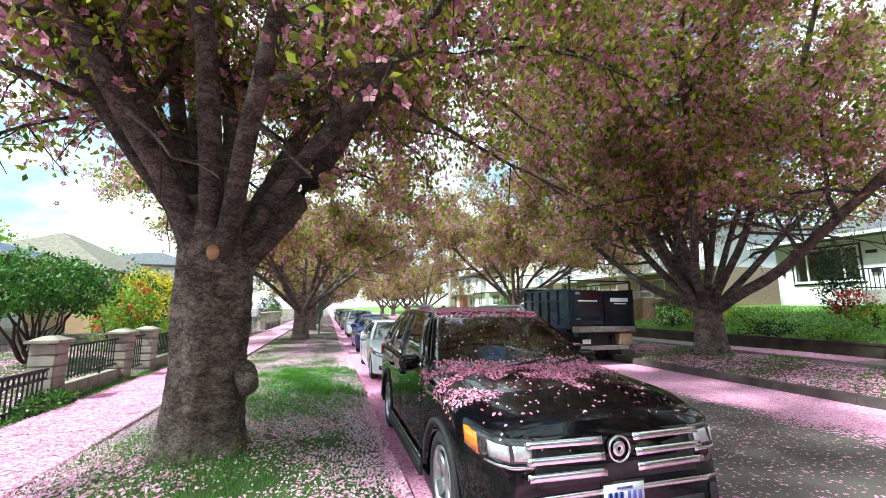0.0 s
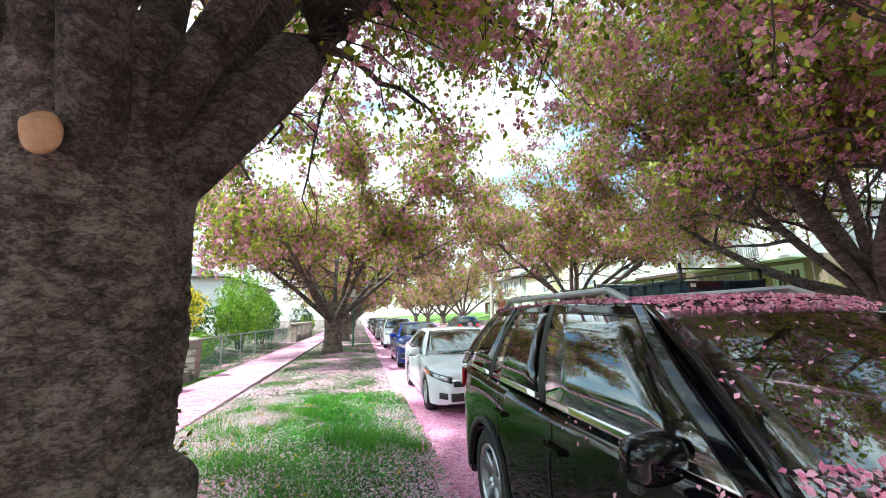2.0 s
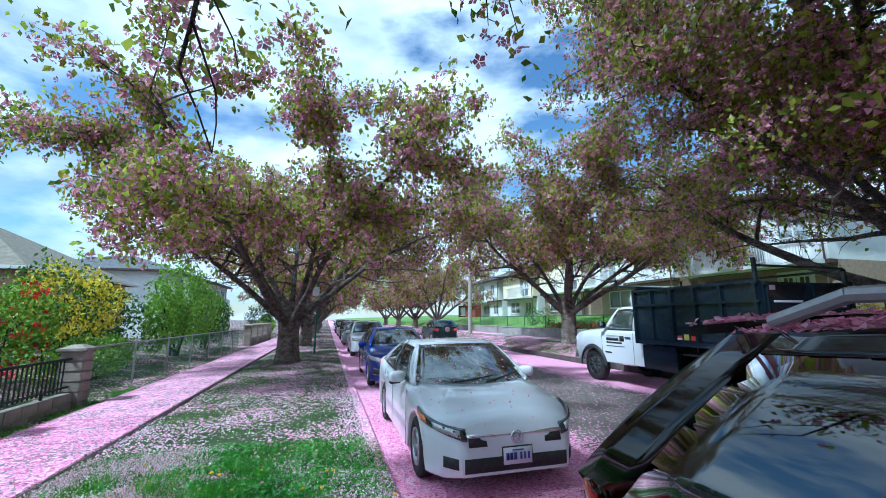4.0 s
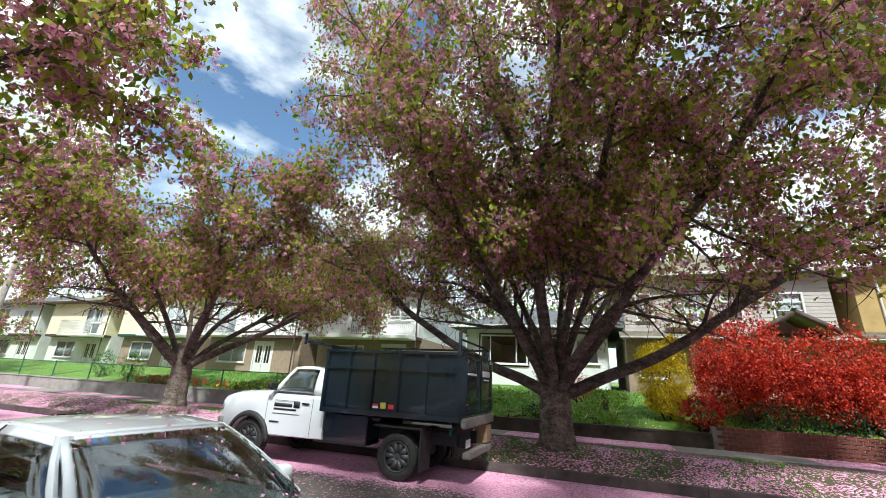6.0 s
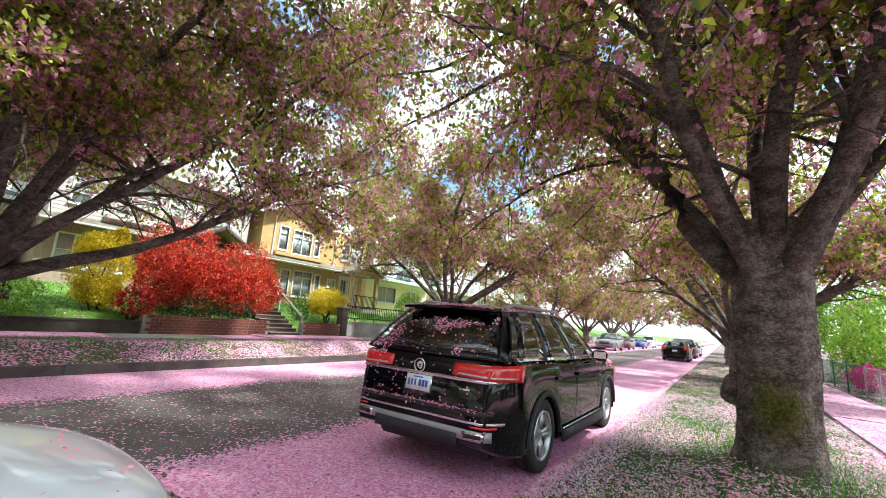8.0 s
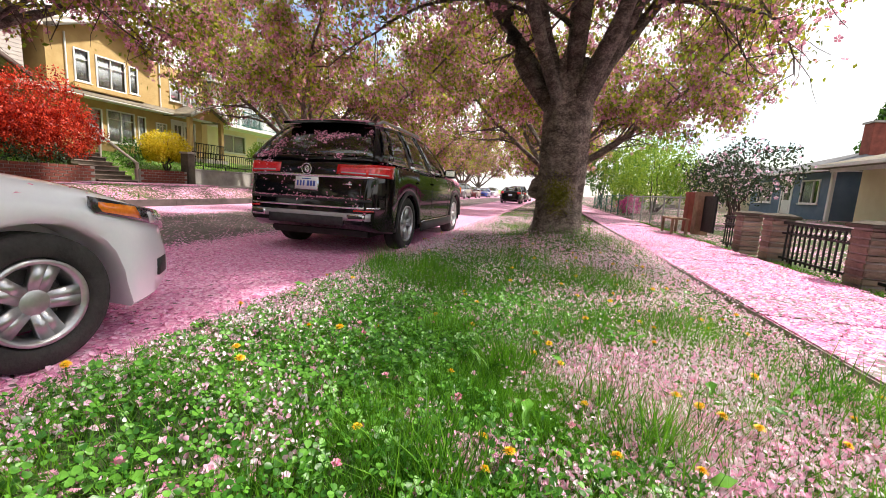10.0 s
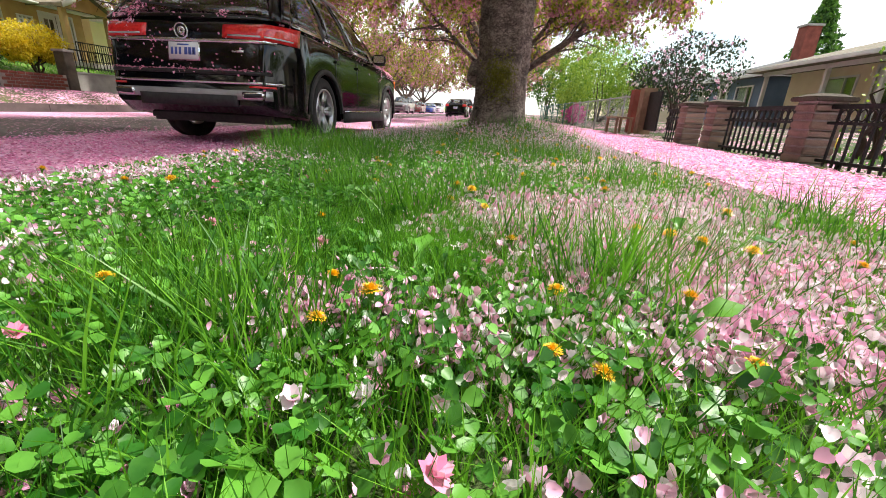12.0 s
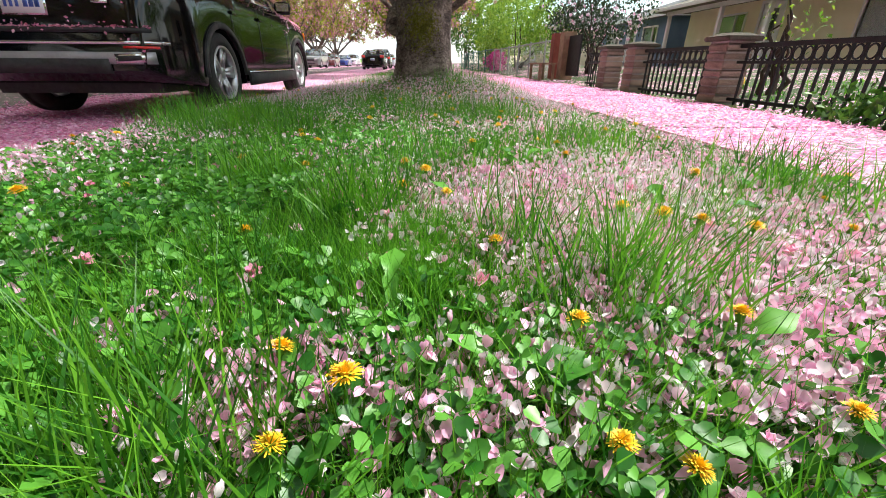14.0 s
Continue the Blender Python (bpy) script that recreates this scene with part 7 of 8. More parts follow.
sg_ = thing("sign_post", -1.36, 24.6, 0.12, 0, "green steel sign post with small white signs", "sign")
bm = bmesh.new()
cyl(bm, (0, 0, -0.2), (0.05, 0, 3.45), 0.045, n=10)
part("post", bm, "green_steel", sg_)
boxed("sign_plate", -0.2, 0.12, -0.06, -0.045, 2.75, 3.2, "plate_white", sg_, "white sign plate", 0.004)
boxed("sign_plate", 0.08, 0.30, -0.06, -0.045, 2.5, 2.85, "plate_white", sg_, "white sign plate", 0.004)
sp_ = thing("lamp_pole", 10.9, -14.5, 0.45, 0, "slim dark pole with small sign beside the trees", "pole")
bm = bmesh.new()
cyl(bm, (0, 0, -0.2), (0, 0, 4.6), 0.05, n=10)
part("post", bm, "plastic", sp_)
boxed("sign_plate", -0.2, 0.2, 0.05, 0.065, 1.9, 2.4, "plate_white", sp_, "pale sign plate", 0.004)
gst = thing("leaning_stake", 11.9, 22.6, 0.5, 0, "leaning green metal stake on the verge", "stake")
bm = bmesh.new()
cyl(bm, (0, -0.35, -0.1), (0, 0.35, 1.3), 0.05, n=8)
part("rod", bm, "green_steel", gst)


# ---------- shrubs ----------
def shrub(name, x, y, z, blobs, mat, n, size, label, stems=5, extra=None, category="shrub", seed=1):
    """A leafy shrub: stems and leaves in uneven clumps. blobs: centre and radii."""
    rng = np.random.default_rng(seed)
    t = thing(name, x, y, z, 0, label, category)
    H = Heap()
    for k in range(stems):
        c = blobs[k % len(blobs)]
        e = np.array(c[:3]) + rng.normal(0, 0.25, 3) * np.array(c[3:])
        pts = [np.array([rng.normal(0, 0.08), rng.normal(0, 0.08), -0.15])]
        for q in range(1, 7):
            pts.append(pts[0] * (1 - q / 6) + e * (q / 6) + rng.normal(0, 0.05, 3))
        H.add(*tube(pts, np.linspace(0.05, 0.012, 7), 6))
    tagged(put_mesh("stem", H.mesh("stem"), "twig", t, "brown stems"), kind="stuff")
    P = []
    per = n // len(blobs)
    for c in blobs:
        q = rng.normal(0, 1, (per, 3))
        q /= np.linalg.norm(q, axis=1, keepdims=True)
        lump = 1 + 0.22 * np.sin(q[:, 0] * 5 + c[0] * 3) * np.sin(q[:, 1] * 6 + c[1]) + 0.15 * np.sin(q[:, 2] * 9 + q[:, 0] * 7)
        r = rng.uniform(0.45, 1.0, per) ** 0.45
        P.append(np.array(c[:3]) + q * (r * lump)[:, None] * np.array(c[3:]))
    P = np.concatenate(P)
    P = P[P[:, 2] > 0.04]
    tagged(put_mesh("foliage", scatter("foliage", LEAF_V2, LEAF_F2, P, turns(rng, len(P), 3.2, 0.6 * size, 1.3 * size)), mat, t, "dense leaves"), kind="stuff")
    if extra:
        em, cnt, es = extra
        Q = P[rng.choice(len(P), min(cnt, len(P)), replace=False)] + rng.normal(0, 0.03, (min(cnt, len(P)), 3))
        tagged(put_mesh("bloom", scatter("bloom", PUFF5_V, PUFF5_F, Q, turns(rng, len(Q), 3.2, 0.7 * es, 1.2 * es)), em, t, "bright flowers"), kind="stuff")
    return t


shrub("red_shrub", 15.2, 1.7, 1.05, [(0, 0, 2.1, 1.3, 1.45, 1.35), (-0.3, 0.5, 1.3, 1.1, 1.1, 1.0), (-0.2, -0.6, 1.3, 1.1, 1.1, 1.0)], "bush_red", 24000, 0.085, "large rounded shrub with bright red young leaves", 8, seed=2)
shrub("red_shrub", 15.1, -0.75, 1.05, [(0, 0, 1.75, 1.2, 1.45, 1.3), (-0.2, -0.5, 1.1, 1.0, 1.1, 0.9), (-0.2, 0.5, 1.1, 1.0, 1.0, 0.9)], "bush_red", 20000, 0.085, "rounded shrub with crimson young leaves", 7, seed=3)
shrub("golden_shrub", 14.6, 4.15, 1.0, [(0, 0, 1.4, 0.75, 0.85, 1.0), (0, 0.2, 2.0, 0.5, 0.55, 0.5), (0, -0.3, 2.3, 0.28, 0.25, 0.42), (0, 0, 0.7, 0.6, 0.65, 0.5)], "bush_gold", 22000, 0.07, "tall golden conifer shrub with tiered tufts", 4, seed=4)
shrub("golden_shrub", 14.3, -4.7, 1.0, [(0, 0, 1.15, 0.8, 1.05, 0.55), (0, 0.5, 0.8, 0.5, 0.5, 0.4), (0, -0.5, 0.85, 0.5, 0.5, 0.4)], "bush_gold", 14000, 0.075, "domed golden maple shrub", 5, seed=5)
shrub("azalea", 13.9, 3.3, 0.9, [(0, 0, 0.5, 0.5, 0.6, 0.5)], "bush_dark", 700, 0.07, "low azalea covered in red flowers", 4, ("flower_red", 420, 0.055), seed=6)
shrub("dark_shrub", 14.0, 1.4, 0.85, [(0, 0, 0.45, 0.5, 1.1, 0.5)], "bush_dark", 1600, 0.07, "dark low evergreen shrub under the red shrub", 4, seed=7)
shrub("dark_shrub", 14.2, -0.3, 0.85, [(0, 0, 0.4, 0.5, 0.6, 0.45)], "bush_dark", 900, 0.07, "dark low evergreen shrub beside the steps", 4, seed=8)
shrub("rusty_shrub", 16.2, 7.0, 1.4, [(0, 0, 0.55, 0.6, 0.7, 0.5)], "bush_red", 1100, 0.06, "small rusty red garden shrub", 3, seed=9)
shrub("green_shrub", 14.6, -3.4, 1.0, [(0, 0, 0.6, 0.5, 0.5, 0.6)], "bush_green", 900, 0.08, "small green shrub beside the steps", 4, seed=10)
shrub("spring_shrub", 14.6, 11.0, 0.9, [(0, 0, 1.0, 0.6, 0.9, 0.8), (0.1, 0.7, 0.7, 0.4, 0.5, 0.5)], "bush_gold", 1500, 0.07, "airy yellow-green shrub in the front garden", 6, seed=11)
shrub("conifer_shrub", 17.5, 8.1, 1.6, [(0, 0, 1.2, 0.6, 0.6, 1.4)], "bush_dark", 2200, 0.10, "dark green conical evergreen by the house", 2, seed=12)
shrub("green_shrub", 13.8, 9.4, 0.80, [(0, 0, 0.2, 0.35, 1.4, 0.22), (0.3, 1.6, 0.25, 0.35, 0.7, 0.25)], "bush_bright", 900, 0.08, "green ground cover spilling over the bank", 4, seed=13)
shrub("green_shrub", 13.8, 6.4, 0.80, [(0, 0, 0.22, 0.35, 0.8, 0.24)], "bush_bright", 600, 0.08, "green plants along the mossy wall", 3, seed=14)
shrub("dark_shrub", 14.3, 12.6, 0.85, [(0, 0, 0.7, 0.6, 1.0, 0.8)], "bush_dark", 1700, 0.08, "dark evergreen shrub beside the garden path", 4, seed=15)
shrub("plum_shrub", 13.75, 8.0, 0.85, [(0, 0, 0.25, 0.35, 0.8, 0.25)], "bush_dark", 900, 0.06, "dark purple low shrub on the bank", 3, seed=16)
shrub("green_shrub", 17.0, -14.5, 1.4, [(0, 0, 1.0, 1.0, 1.4, 0.9)], "bush_bright", 2200, 0.11, "bright green shrub below the balcony", 5, seed=17)
for q, (bx, by) in enumerate(((15.0, 30.5), (15.1, 33.0))):
    shrub("clipped_shrub", bx, by, 1.1, [(0, 0, 0.75, 0.55, 0.6, 0.8)], "bush_green", 1500, 0.07, "clipped rounded evergreen shrub on the wall", 2, seed=18 + q)
shrub("flower_bed", 14.4, 26.0, 1.0, [(0, 0, 0.2, 0.5, 3.2, 0.25)], "bush_green", 1800, 0.09, "flower bed with red and orange tulips", 6, ("flower_red", 260, 0.07), "flowers", seed=21)
shrub("flower_bed", 14.5, 20.5, 1.0, [(0, 0, 0.2, 0.5, 2.4, 0.25)], "bush_green", 1400, 0.09, "flower bed with yellow tulips", 6, ("dandelion", 160, 0.07), "flowers", seed=22)
shrub("green_tree", -8.6, 11.6, 0.25, [(0, 0, 2.3, 1.5, 1.7, 0.8), (0.3, 0.9, 2.0, 1.0, 1.0, 0.7), (-0.2, -0.9, 2.0, 1.0, 1.0, 0.7)], "bush_green", 6500, 0.12, "umbrella-shaped green garden tree on many stems", 14, seed=23)
shrub("rhododendron", -8.2, 15.2, 0.25, [(0, 0, 1.2, 1.0, 1.2, 1.0), (0, 1.0, 1.5, 0.8, 0.8, 1.0)], "bush_bright", 3000, 0.12, "rhododendron with red flowers and yellow-green leaves", 6, ("flower_red", 70, 0.12), seed=24)
shrub("green_tree", -8.6, 3.9 + 15, 0.25, [(0, 0, 2.0, 1.4, 1.8, 1.2)], "bush_gold", 2500, 0.12, "pale spring shrub in a garden", 6, seed=25)
shrub("green_tree", -7.3, 24.5, 0.2, [(0, 0, 2.6, 1.2, 1.6, 1.9), (0.2, 1.8, 2.0, 1.1, 1.2, 1.6), (0, -1.5, 1.6, 0.9, 1.0, 1.2)], "bush_bright", 7000, 0.14, "tall fresh green garden tree beside the fence", 8, seed=26)
shrub("green_tree", -9.2, 19.6, 0.25, [(0, 0, 1.9, 1.5, 1.9, 1.5), (0.2, 1.9, 1.6, 1.2, 1.4, 1.4)], "bush_green", 5200, 0.13, "leafy green garden trees screening a house", 8, None, "tree", 71)
shrub("hedge", -7.0, 17.2, 0.2, [(0, 0, 0.5, 0.45, 2.6, 0.6)], "bush_bright", 2600, 0.10, "low fresh green hedge behind the chain-link fence", 6, seed=72)
shrub("green_tree", -7.2, 29.0, 0.2, [(0, 0, 1.7, 1.1, 1.7, 1.4)], "bush_green", 3500, 0.14, "green garden shrub leaning over the pavement", 6, seed=27)
shrub("clipped_shrub", -7.0, 45.5, 0.2, [(0, 0, 1.5, 1.2, 1.4, 1.5)], "bush_dark", 2500, 0.14, "round clipped evergreen beside the pavement", 2, seed=28)
shrub("hedge", -7.3, 53, 0.2, [(0, 0, 1.0, 0.8, 4.0, 1.0)], "bush_bright", 2200, 0.16, "fresh green hedge far along the pavement", 4, seed=29)
shrub("flowering_tree", -7.6, -5.0, 0.2, [(0, 0, 1.75, 1.3, 1.8, 0.9), (0, -1.3, 1.5, 1.0, 1.2, 0.8)], "bush_dark", 5500, 0.09, "dense round evergreen topped with pale pink blossom", 8, ("petal", 340, 0.06), "tree", seed=30)
shrub("magenta_shrub", -6.2, -14.2, 0.15, [(0, 0, 0.45, 0.5, 0.7, 0.5)], "flower_mag", 900, 0.09, "magenta azalea in full flower", 4, ("flower_mag", 300, 0.07), seed=31)
shrub("hedge", -6.6, -18, 0.15, [(0, 0, 1.3, 0.7, 3.4, 1.3)], "bush_bright", 3000, 0.14, "fresh green garden hedge down the pavement", 6, seed=32)
shrub("green_tree", -8.2, -22, 0.15, [(0, 0, 2.6, 1.7, 2.4, 2.2)], "bush_bright", 3600, 0.17, "light green garden tree down the pavement", 6, seed=33)
shrub("climbing_rose", -7.0, 3.0, 0.15, [(0, 0, 0.8, 0.25, 0.5, 0.6)], "bush_bright", 130, 0.07, "straggly climbing rose behind the fence", 5, seed=34)
shrub("green_shrub", -5.35, 6.1, 0.02, [(0, 0, 0.15, 0.25, 0.7, 0.2)], "bush_green", 900, 0.07, "feathery green weeds along the fence foot", 3, seed=35)
shrub("tulips", -6.1, 3.2, 0.15, [(0, 0, 0.18, 0.12, 0.25, 0.16)], "bush_green", 160, 0.10, "few yellow tulips behind the fence", 3, ("dandelion", 12, 0.07), "flowers", seed=36)
shrub("green_tree", -8.0, -17.0, 0.2, [(0, 0, 2.6, 1.5, 2.2, 1.8), (-1.2, 1.0, 2.0, 1.2, 1.4, 1.4)], "bush_bright", 4200, 0.15, "leafy yellow-green tree leaning over a garden fence", 6, None, "tree", 61)
shrub("green_tree", -9.5, -27.0, 0.2, [(0, 0, 4.0, 2.4, 2.8, 2.6), (1.5, -2, 3.2, 1.8, 2.0, 2.0)], "bush_bright", 5200, 0.20, "tall light green tree beyond the gardens", 6, None, "tree", 62)
shrub("green_tree", -6.8, -33.0, 0.2, [(0, 0, 3.4, 1.8, 2.8, 2.4)], "bush_green", 3600, 0.20, "green street-side tree far down the pavement", 6, None, "tree", 63)
shrub("green_shrub", 15.2, 9.6, 1.15, [(0, 0, 0.3, 0.6, 0.9, 0.32), (0.4, 1.5, 0.5, 0.5, 0.6, 0.5)], "bush_bright", 1500, 0.08, "fresh green shrubs on the front bank", 4, seed=64)
shrub("green_shrub", 15.4, 6.0, 1.25, [(0, 0, 0.35, 0.6, 0.8, 0.36)], "bush_bright", 1100, 0.08, "green shrub on the garden slope", 4, seed=65)
for q, (bx, by, bz, bs) in enumerate(((34, 12, 1.5, 1.0), (33, -1, 1.5, 1.1), (35, 24, 1.5, 1.0), (-26, 34, 0.5, 1.1), (-24, 2, 0.5, 0.9), (-27, -16, 0.5, 1.0), (34, -20, 1.5, 1.0), (-24, 52, 0.5, 1.0))):
    shrub("garden_tree", bx, by, bz, [(0, 0, 5.0 * bs, 3.2, 3.6, 2.6), (0.5, 2, 4.0 * bs, 2.4, 2.4, 2.0)], "bush_bright", 3200, 0.30, "light green tree behind the houses", 6, None, "tree", 40 + q)
hx, hy = np.meshgrid(np.linspace(-1, 1, 41), np.linspace(-1, 1, 41), indexing="ij")
hz = 30.0 * np.clip(np.cos(hx * math.pi / 2) * np.cos(hy * math.pi / 2), 0, 1) ** 0.8 * (1 + 0.12 * np.sin(hx * 7) * np.cos(hy * 6)) - 0.5
hi_, hj_ = np.meshgrid(np.arange(40), np.arange(40), indexing="ij")
hill_me = mesh_np("hill", np.stack([-230 + 150 * hx, 260 + 190 * hy, hz], -1).reshape(-1, 3), np.stack([hi_ * 41 + hj_, (hi_ + 1) * 41 + hj_, (hi_ + 1) * 41 + hj_ + 1, hi_ * 41 + hj_ + 1], -1).reshape(-1, 4))
tagged(put_mesh("hill", hill_me, "soil_dry", smooth=True), "low olive grassy hill beyond the houses", "hill", kind="structure")
cf = thing("conifer", -25, -27, 0.4, 0, "tall dark green conifer behind the bungalows", "tree")
bm = bmesh.new()
cyl(bm, (0, 0, -0.3), (0, 0, 9.6), 0.25, 0.03, 8)
part("trunk", bm, "bark", cf)
rng = np.random.default_rng(60)
cz = rng.uniform(0.0, 1.0, 5200) ** 1.3
cr = (1 - cz) * 3.0 * (0.65 + 0.35 * np.abs(np.sin(cz * 40))) * rng.uniform(0.35, 1.0, 5200) ** 0.5
ca = rng.uniform(0, 2 * np.pi, 5200)
put_mesh("foliage", scatter("foliage", LEAF_V2, LEAF_F2, np.stack([cr * np.cos(ca), cr * np.sin(ca), 1.4 + cz * 8.3], -1), turns(rng, 5200, 3.2, 0.2, 0.42)), "bush_green", cf, "dark green needles")


# ---------- trunk details ----------
mo = thing("moss_patch", -2.13, 2.6, 0.3, 0, "yellow-green moss patch on the tree foot", "moss")
rng = np.random.default_rng(70)
n = 1500
u, w = rng.normal(0, 0.10, n), rng.normal(0, 0.13, n)
rr = 0.47
ang = math.pi / 2 - 0.12 + u / rr
put_mesh("moss", scatter("moss", LEAF_V2, LEAF_F2, np.stack([rr * np.cos(ang), rr * np.sin(ang), 0.62 + w], -1), turns(rng, n, 3.2, 0.015, 0.04)), "moss", mo)
kn = thing("burl", -1.72, 2.48, 1.02, 0, "dark knotty burl on the tree trunk", "burl")
bm = bmesh.new()
bmesh.ops.create_icosphere(bm, subdivisions=3, radius=0.13)
for v in bm.verts:
    v.co *= 1 + 0.35 * noise.noise(v.co * 9)
    v.co.z *= 1.4
part("wood", bm, "bark", kn, smooth=True)
pq = bmesh.new()
bmesh.ops.create_uvsphere(pq, u_segments=20, v_segments=14, radius=0.06)
for v in pq.verts:
    v.co.y *= 0.45
    v.co.z *= 1.35
    v.co.y -= 0.012 * math.sin(v.co.z * 60) * (1 if v.co.y < 0 else 0)
pl = part("carved_plaque", pq, "plaque", None, "", True)
pl.matrix_basis = pose(-2.07, 2.19, 2.33, 0, 0, 12)
tagged(pl, "tan carved oval plaque fixed to the tree trunk", "plaque")


# ---------- lawn ----------
def lawn_points(rng, n, cx, cy, reach, x0=-3.55, x1=-0.12, y0=-4.0, y1=9.6, power=1.0):
    """Places strewn over the verge, thickest round a spot."""
    cx, cy = cx + 0.2, cy - 0.25
    out = []
    while sum(len(q) for q in out) < n:
        r = reach * rng.uniform(0.0, 1.0, n * 2) ** power
        a = rng.uniform(0, 2 * np.pi, n * 2)
        x, y = cx + r * np.cos(a), cy + r * np.sin(a)
        k = (x > x0) & (x < x1) & (y > y0) & (y < y1)
        out.append(np.stack([x[k], y[k]], -1))
    return np.concatenate(out)[:n]


def even(rng, n, x0, x1, y0, y1):
    return np.stack([rng.uniform(x0, x1, n), rng.uniform(y0, y1, n)], -1)


def patchy(P, f, seed):
    return np.array([noise.noise((p[0] * f, p[1] * f, seed)) for p in P])


def on_ground(P, up):
    return np.stack([P[:, 0], P[:, 1], gz(P[:, 0], P[:, 1]) + up], -1)


BLADE_V = [(-0.5, 0, 0), (0.5, 0, 0), (-0.42, 0.10, 0.5), (0.42, 0.10, 0.5), (0, 0.34, 1.0)]
BLADE_F = [(0, 1, 3), (0, 3, 2), (2, 3, 4)]


def blades(rng, P, h0, h1, wide, lean, name, mat, label, cat):
    n = len(P)
    R = turns(rng, n, lean, 1.0, 1.0)
    S = np.zeros((n, 3, 3))
    hgt = rng.uniform(h0, h1, n)
    S[:, 0, 0] = rng.uniform(0.6, 1.3, n) * wide
    S[:, 1, 1] = hgt * rng.uniform(0.5, 1.6, n)
    S[:, 2, 2] = hgt
    me = scatter(name, BLADE_V, BLADE_F, on_ground(P, -0.01), R @ S)
    return tagged(put_mesh(name, me, mat), label, cat, kind="stuff")


rng = np.random.default_rng(80)
near = np.concatenate([lawn_points(rng, 62000, -2.2, 8.2, 7.5, power=0.95), lawn_points(rng, 26000, -2.2, 8.3, 2.4, power=0.8)])
keep = patchy(near, 1.6, 5.0) + 0.35 * patchy(near, 5.0, 8.0) > rng.uniform(-0.55, 0.25, len(near)) - 0.25
blades(rng, near[keep], 0.04, 0.125, 0.0033, 0.55, "grass", "grass", "uneven green grass of the verge", "grass")
fine = lawn_points(rng, 24000, -2.2, 8.4, 1.9, power=0.8)
long_ = np.concatenate([rng.normal(q, 0.10, (240, 2)) for q in ((-1.5, 8.25), (-1.83, 7.74), (-1.62, 8.0), (-2.5, 8.15), (-2.25, 8.4), (-1.75, 8.52), (-2.7, 7.9), (-1.45, 8.4))])
blades(rng, long_, 0.09, 0.19, 0.0030, 0.55, "grass", "grass", "long thin grass blades among clover", "grass")
blades(rng, fine, 0.05, 0.13, 0.0022, 0.6, "grass", "grass", "fine thin grass blades", "grass")
BIG = ((-0.55, 6.05), (-0.35, 5.75), (-0.85, 5.8))
tuft = np.concatenate([rng.normal((tx, ty), ts, (tn, 2)) for tx, ty, ts, tn in ((-1.25, 6.45, 0.20, 700), (-0.9, 6.3, 0.18, 600), (-1.49, 7.39, 0.10, 300), (-1.83, 7.74, 0.07, 300), (-2.56, 5.82, 0.2, 400), (-2.35, 8.2, 0.07, 300), (-2.2, 8.0, 0.06, 130), (-2.75, 6.9, 0.16, 600), (-2.05, 7.2, 0.15, 420), (-1.0, 6.1, 0.2, 500),
                                                                                   (-2.3, 5.6, 0.25, 700), (-3.2, 7.6, 0.16, 420), (-1.7, 8.5, 0.08, 220), (-2.9, 8.5, 0.09, 220), (-2.0, 2.0, 0.4, 700), (-2.6, 3.2, 0.35, 700), (-1.6, 4.6, 0.35, 600), (-1.2, 0.5, 0.4, 600), (-1.5, 5.4, 0.3, 500))])
blades(rng, np.concatenate([rng.normal(q, 0.10, (300, 2)) for q in BIG]), 0.12, 0.29, 0.0045, 0.32, "grass_tufts", "grass", "tall grass tufts near the parked SUV", "grass")
blades(rng, tuft, 0.11, 0.27, 0.0042, 0.40, "grass_tufts", "grass", "taller grass tufts on the verge", "grass")
mid = even(rng, 15000, -3.55, -0.15, 9.6, 22)
blades(rng, mid[patchy(mid, 0.9, 2.0) > -0.02], 0.03, 0.08, 0.008, 0.5, "grass", "grass", "grass along the verge further on", "grass")
mid = even(rng, 11000, -3.55, -0.15, -9, 2)
blades(rng, mid[patchy(mid, 0.9, 2.0) > -0.15], 0.03, 0.08, 0.008, 0.5, "grass", "grass", "grass along the verge behind", "grass")
mid = even(rng, 16000, -5.62, -5.22, -8, 16)
blades(rng, mid[patchy(mid, 1.5, 4.0) > -0.2], 0.03, 0.10, 0.007, 0.5, "grass", "grass", "grass strip between pavement and fence", "grass")
mid = even(rng, 9000, -12, -6.1, 2, 30)
blades(rng, mid, 0.03, 0.10, 0.016, 0.5, "grass", "grass", "garden lawn behind the fence", "grass")
mid = even(rng, 14000, 8.9, 11.2, 0, 24)
blades(rng, mid[patchy(mid, 0.8, 6.0) > 0.05], 0.04, 0.13, 0.012, 0.5, "grass", "grass", "rough grass and weeds under the far trees", "grass")
mid = even(rng, 22000, 13.6, 19.5, -12, 30)
blades(rng, mid, 0.04, 0.13, 0.02, 0.5, "grass", "grass", "bright front garden lawns on the bank", "grass")

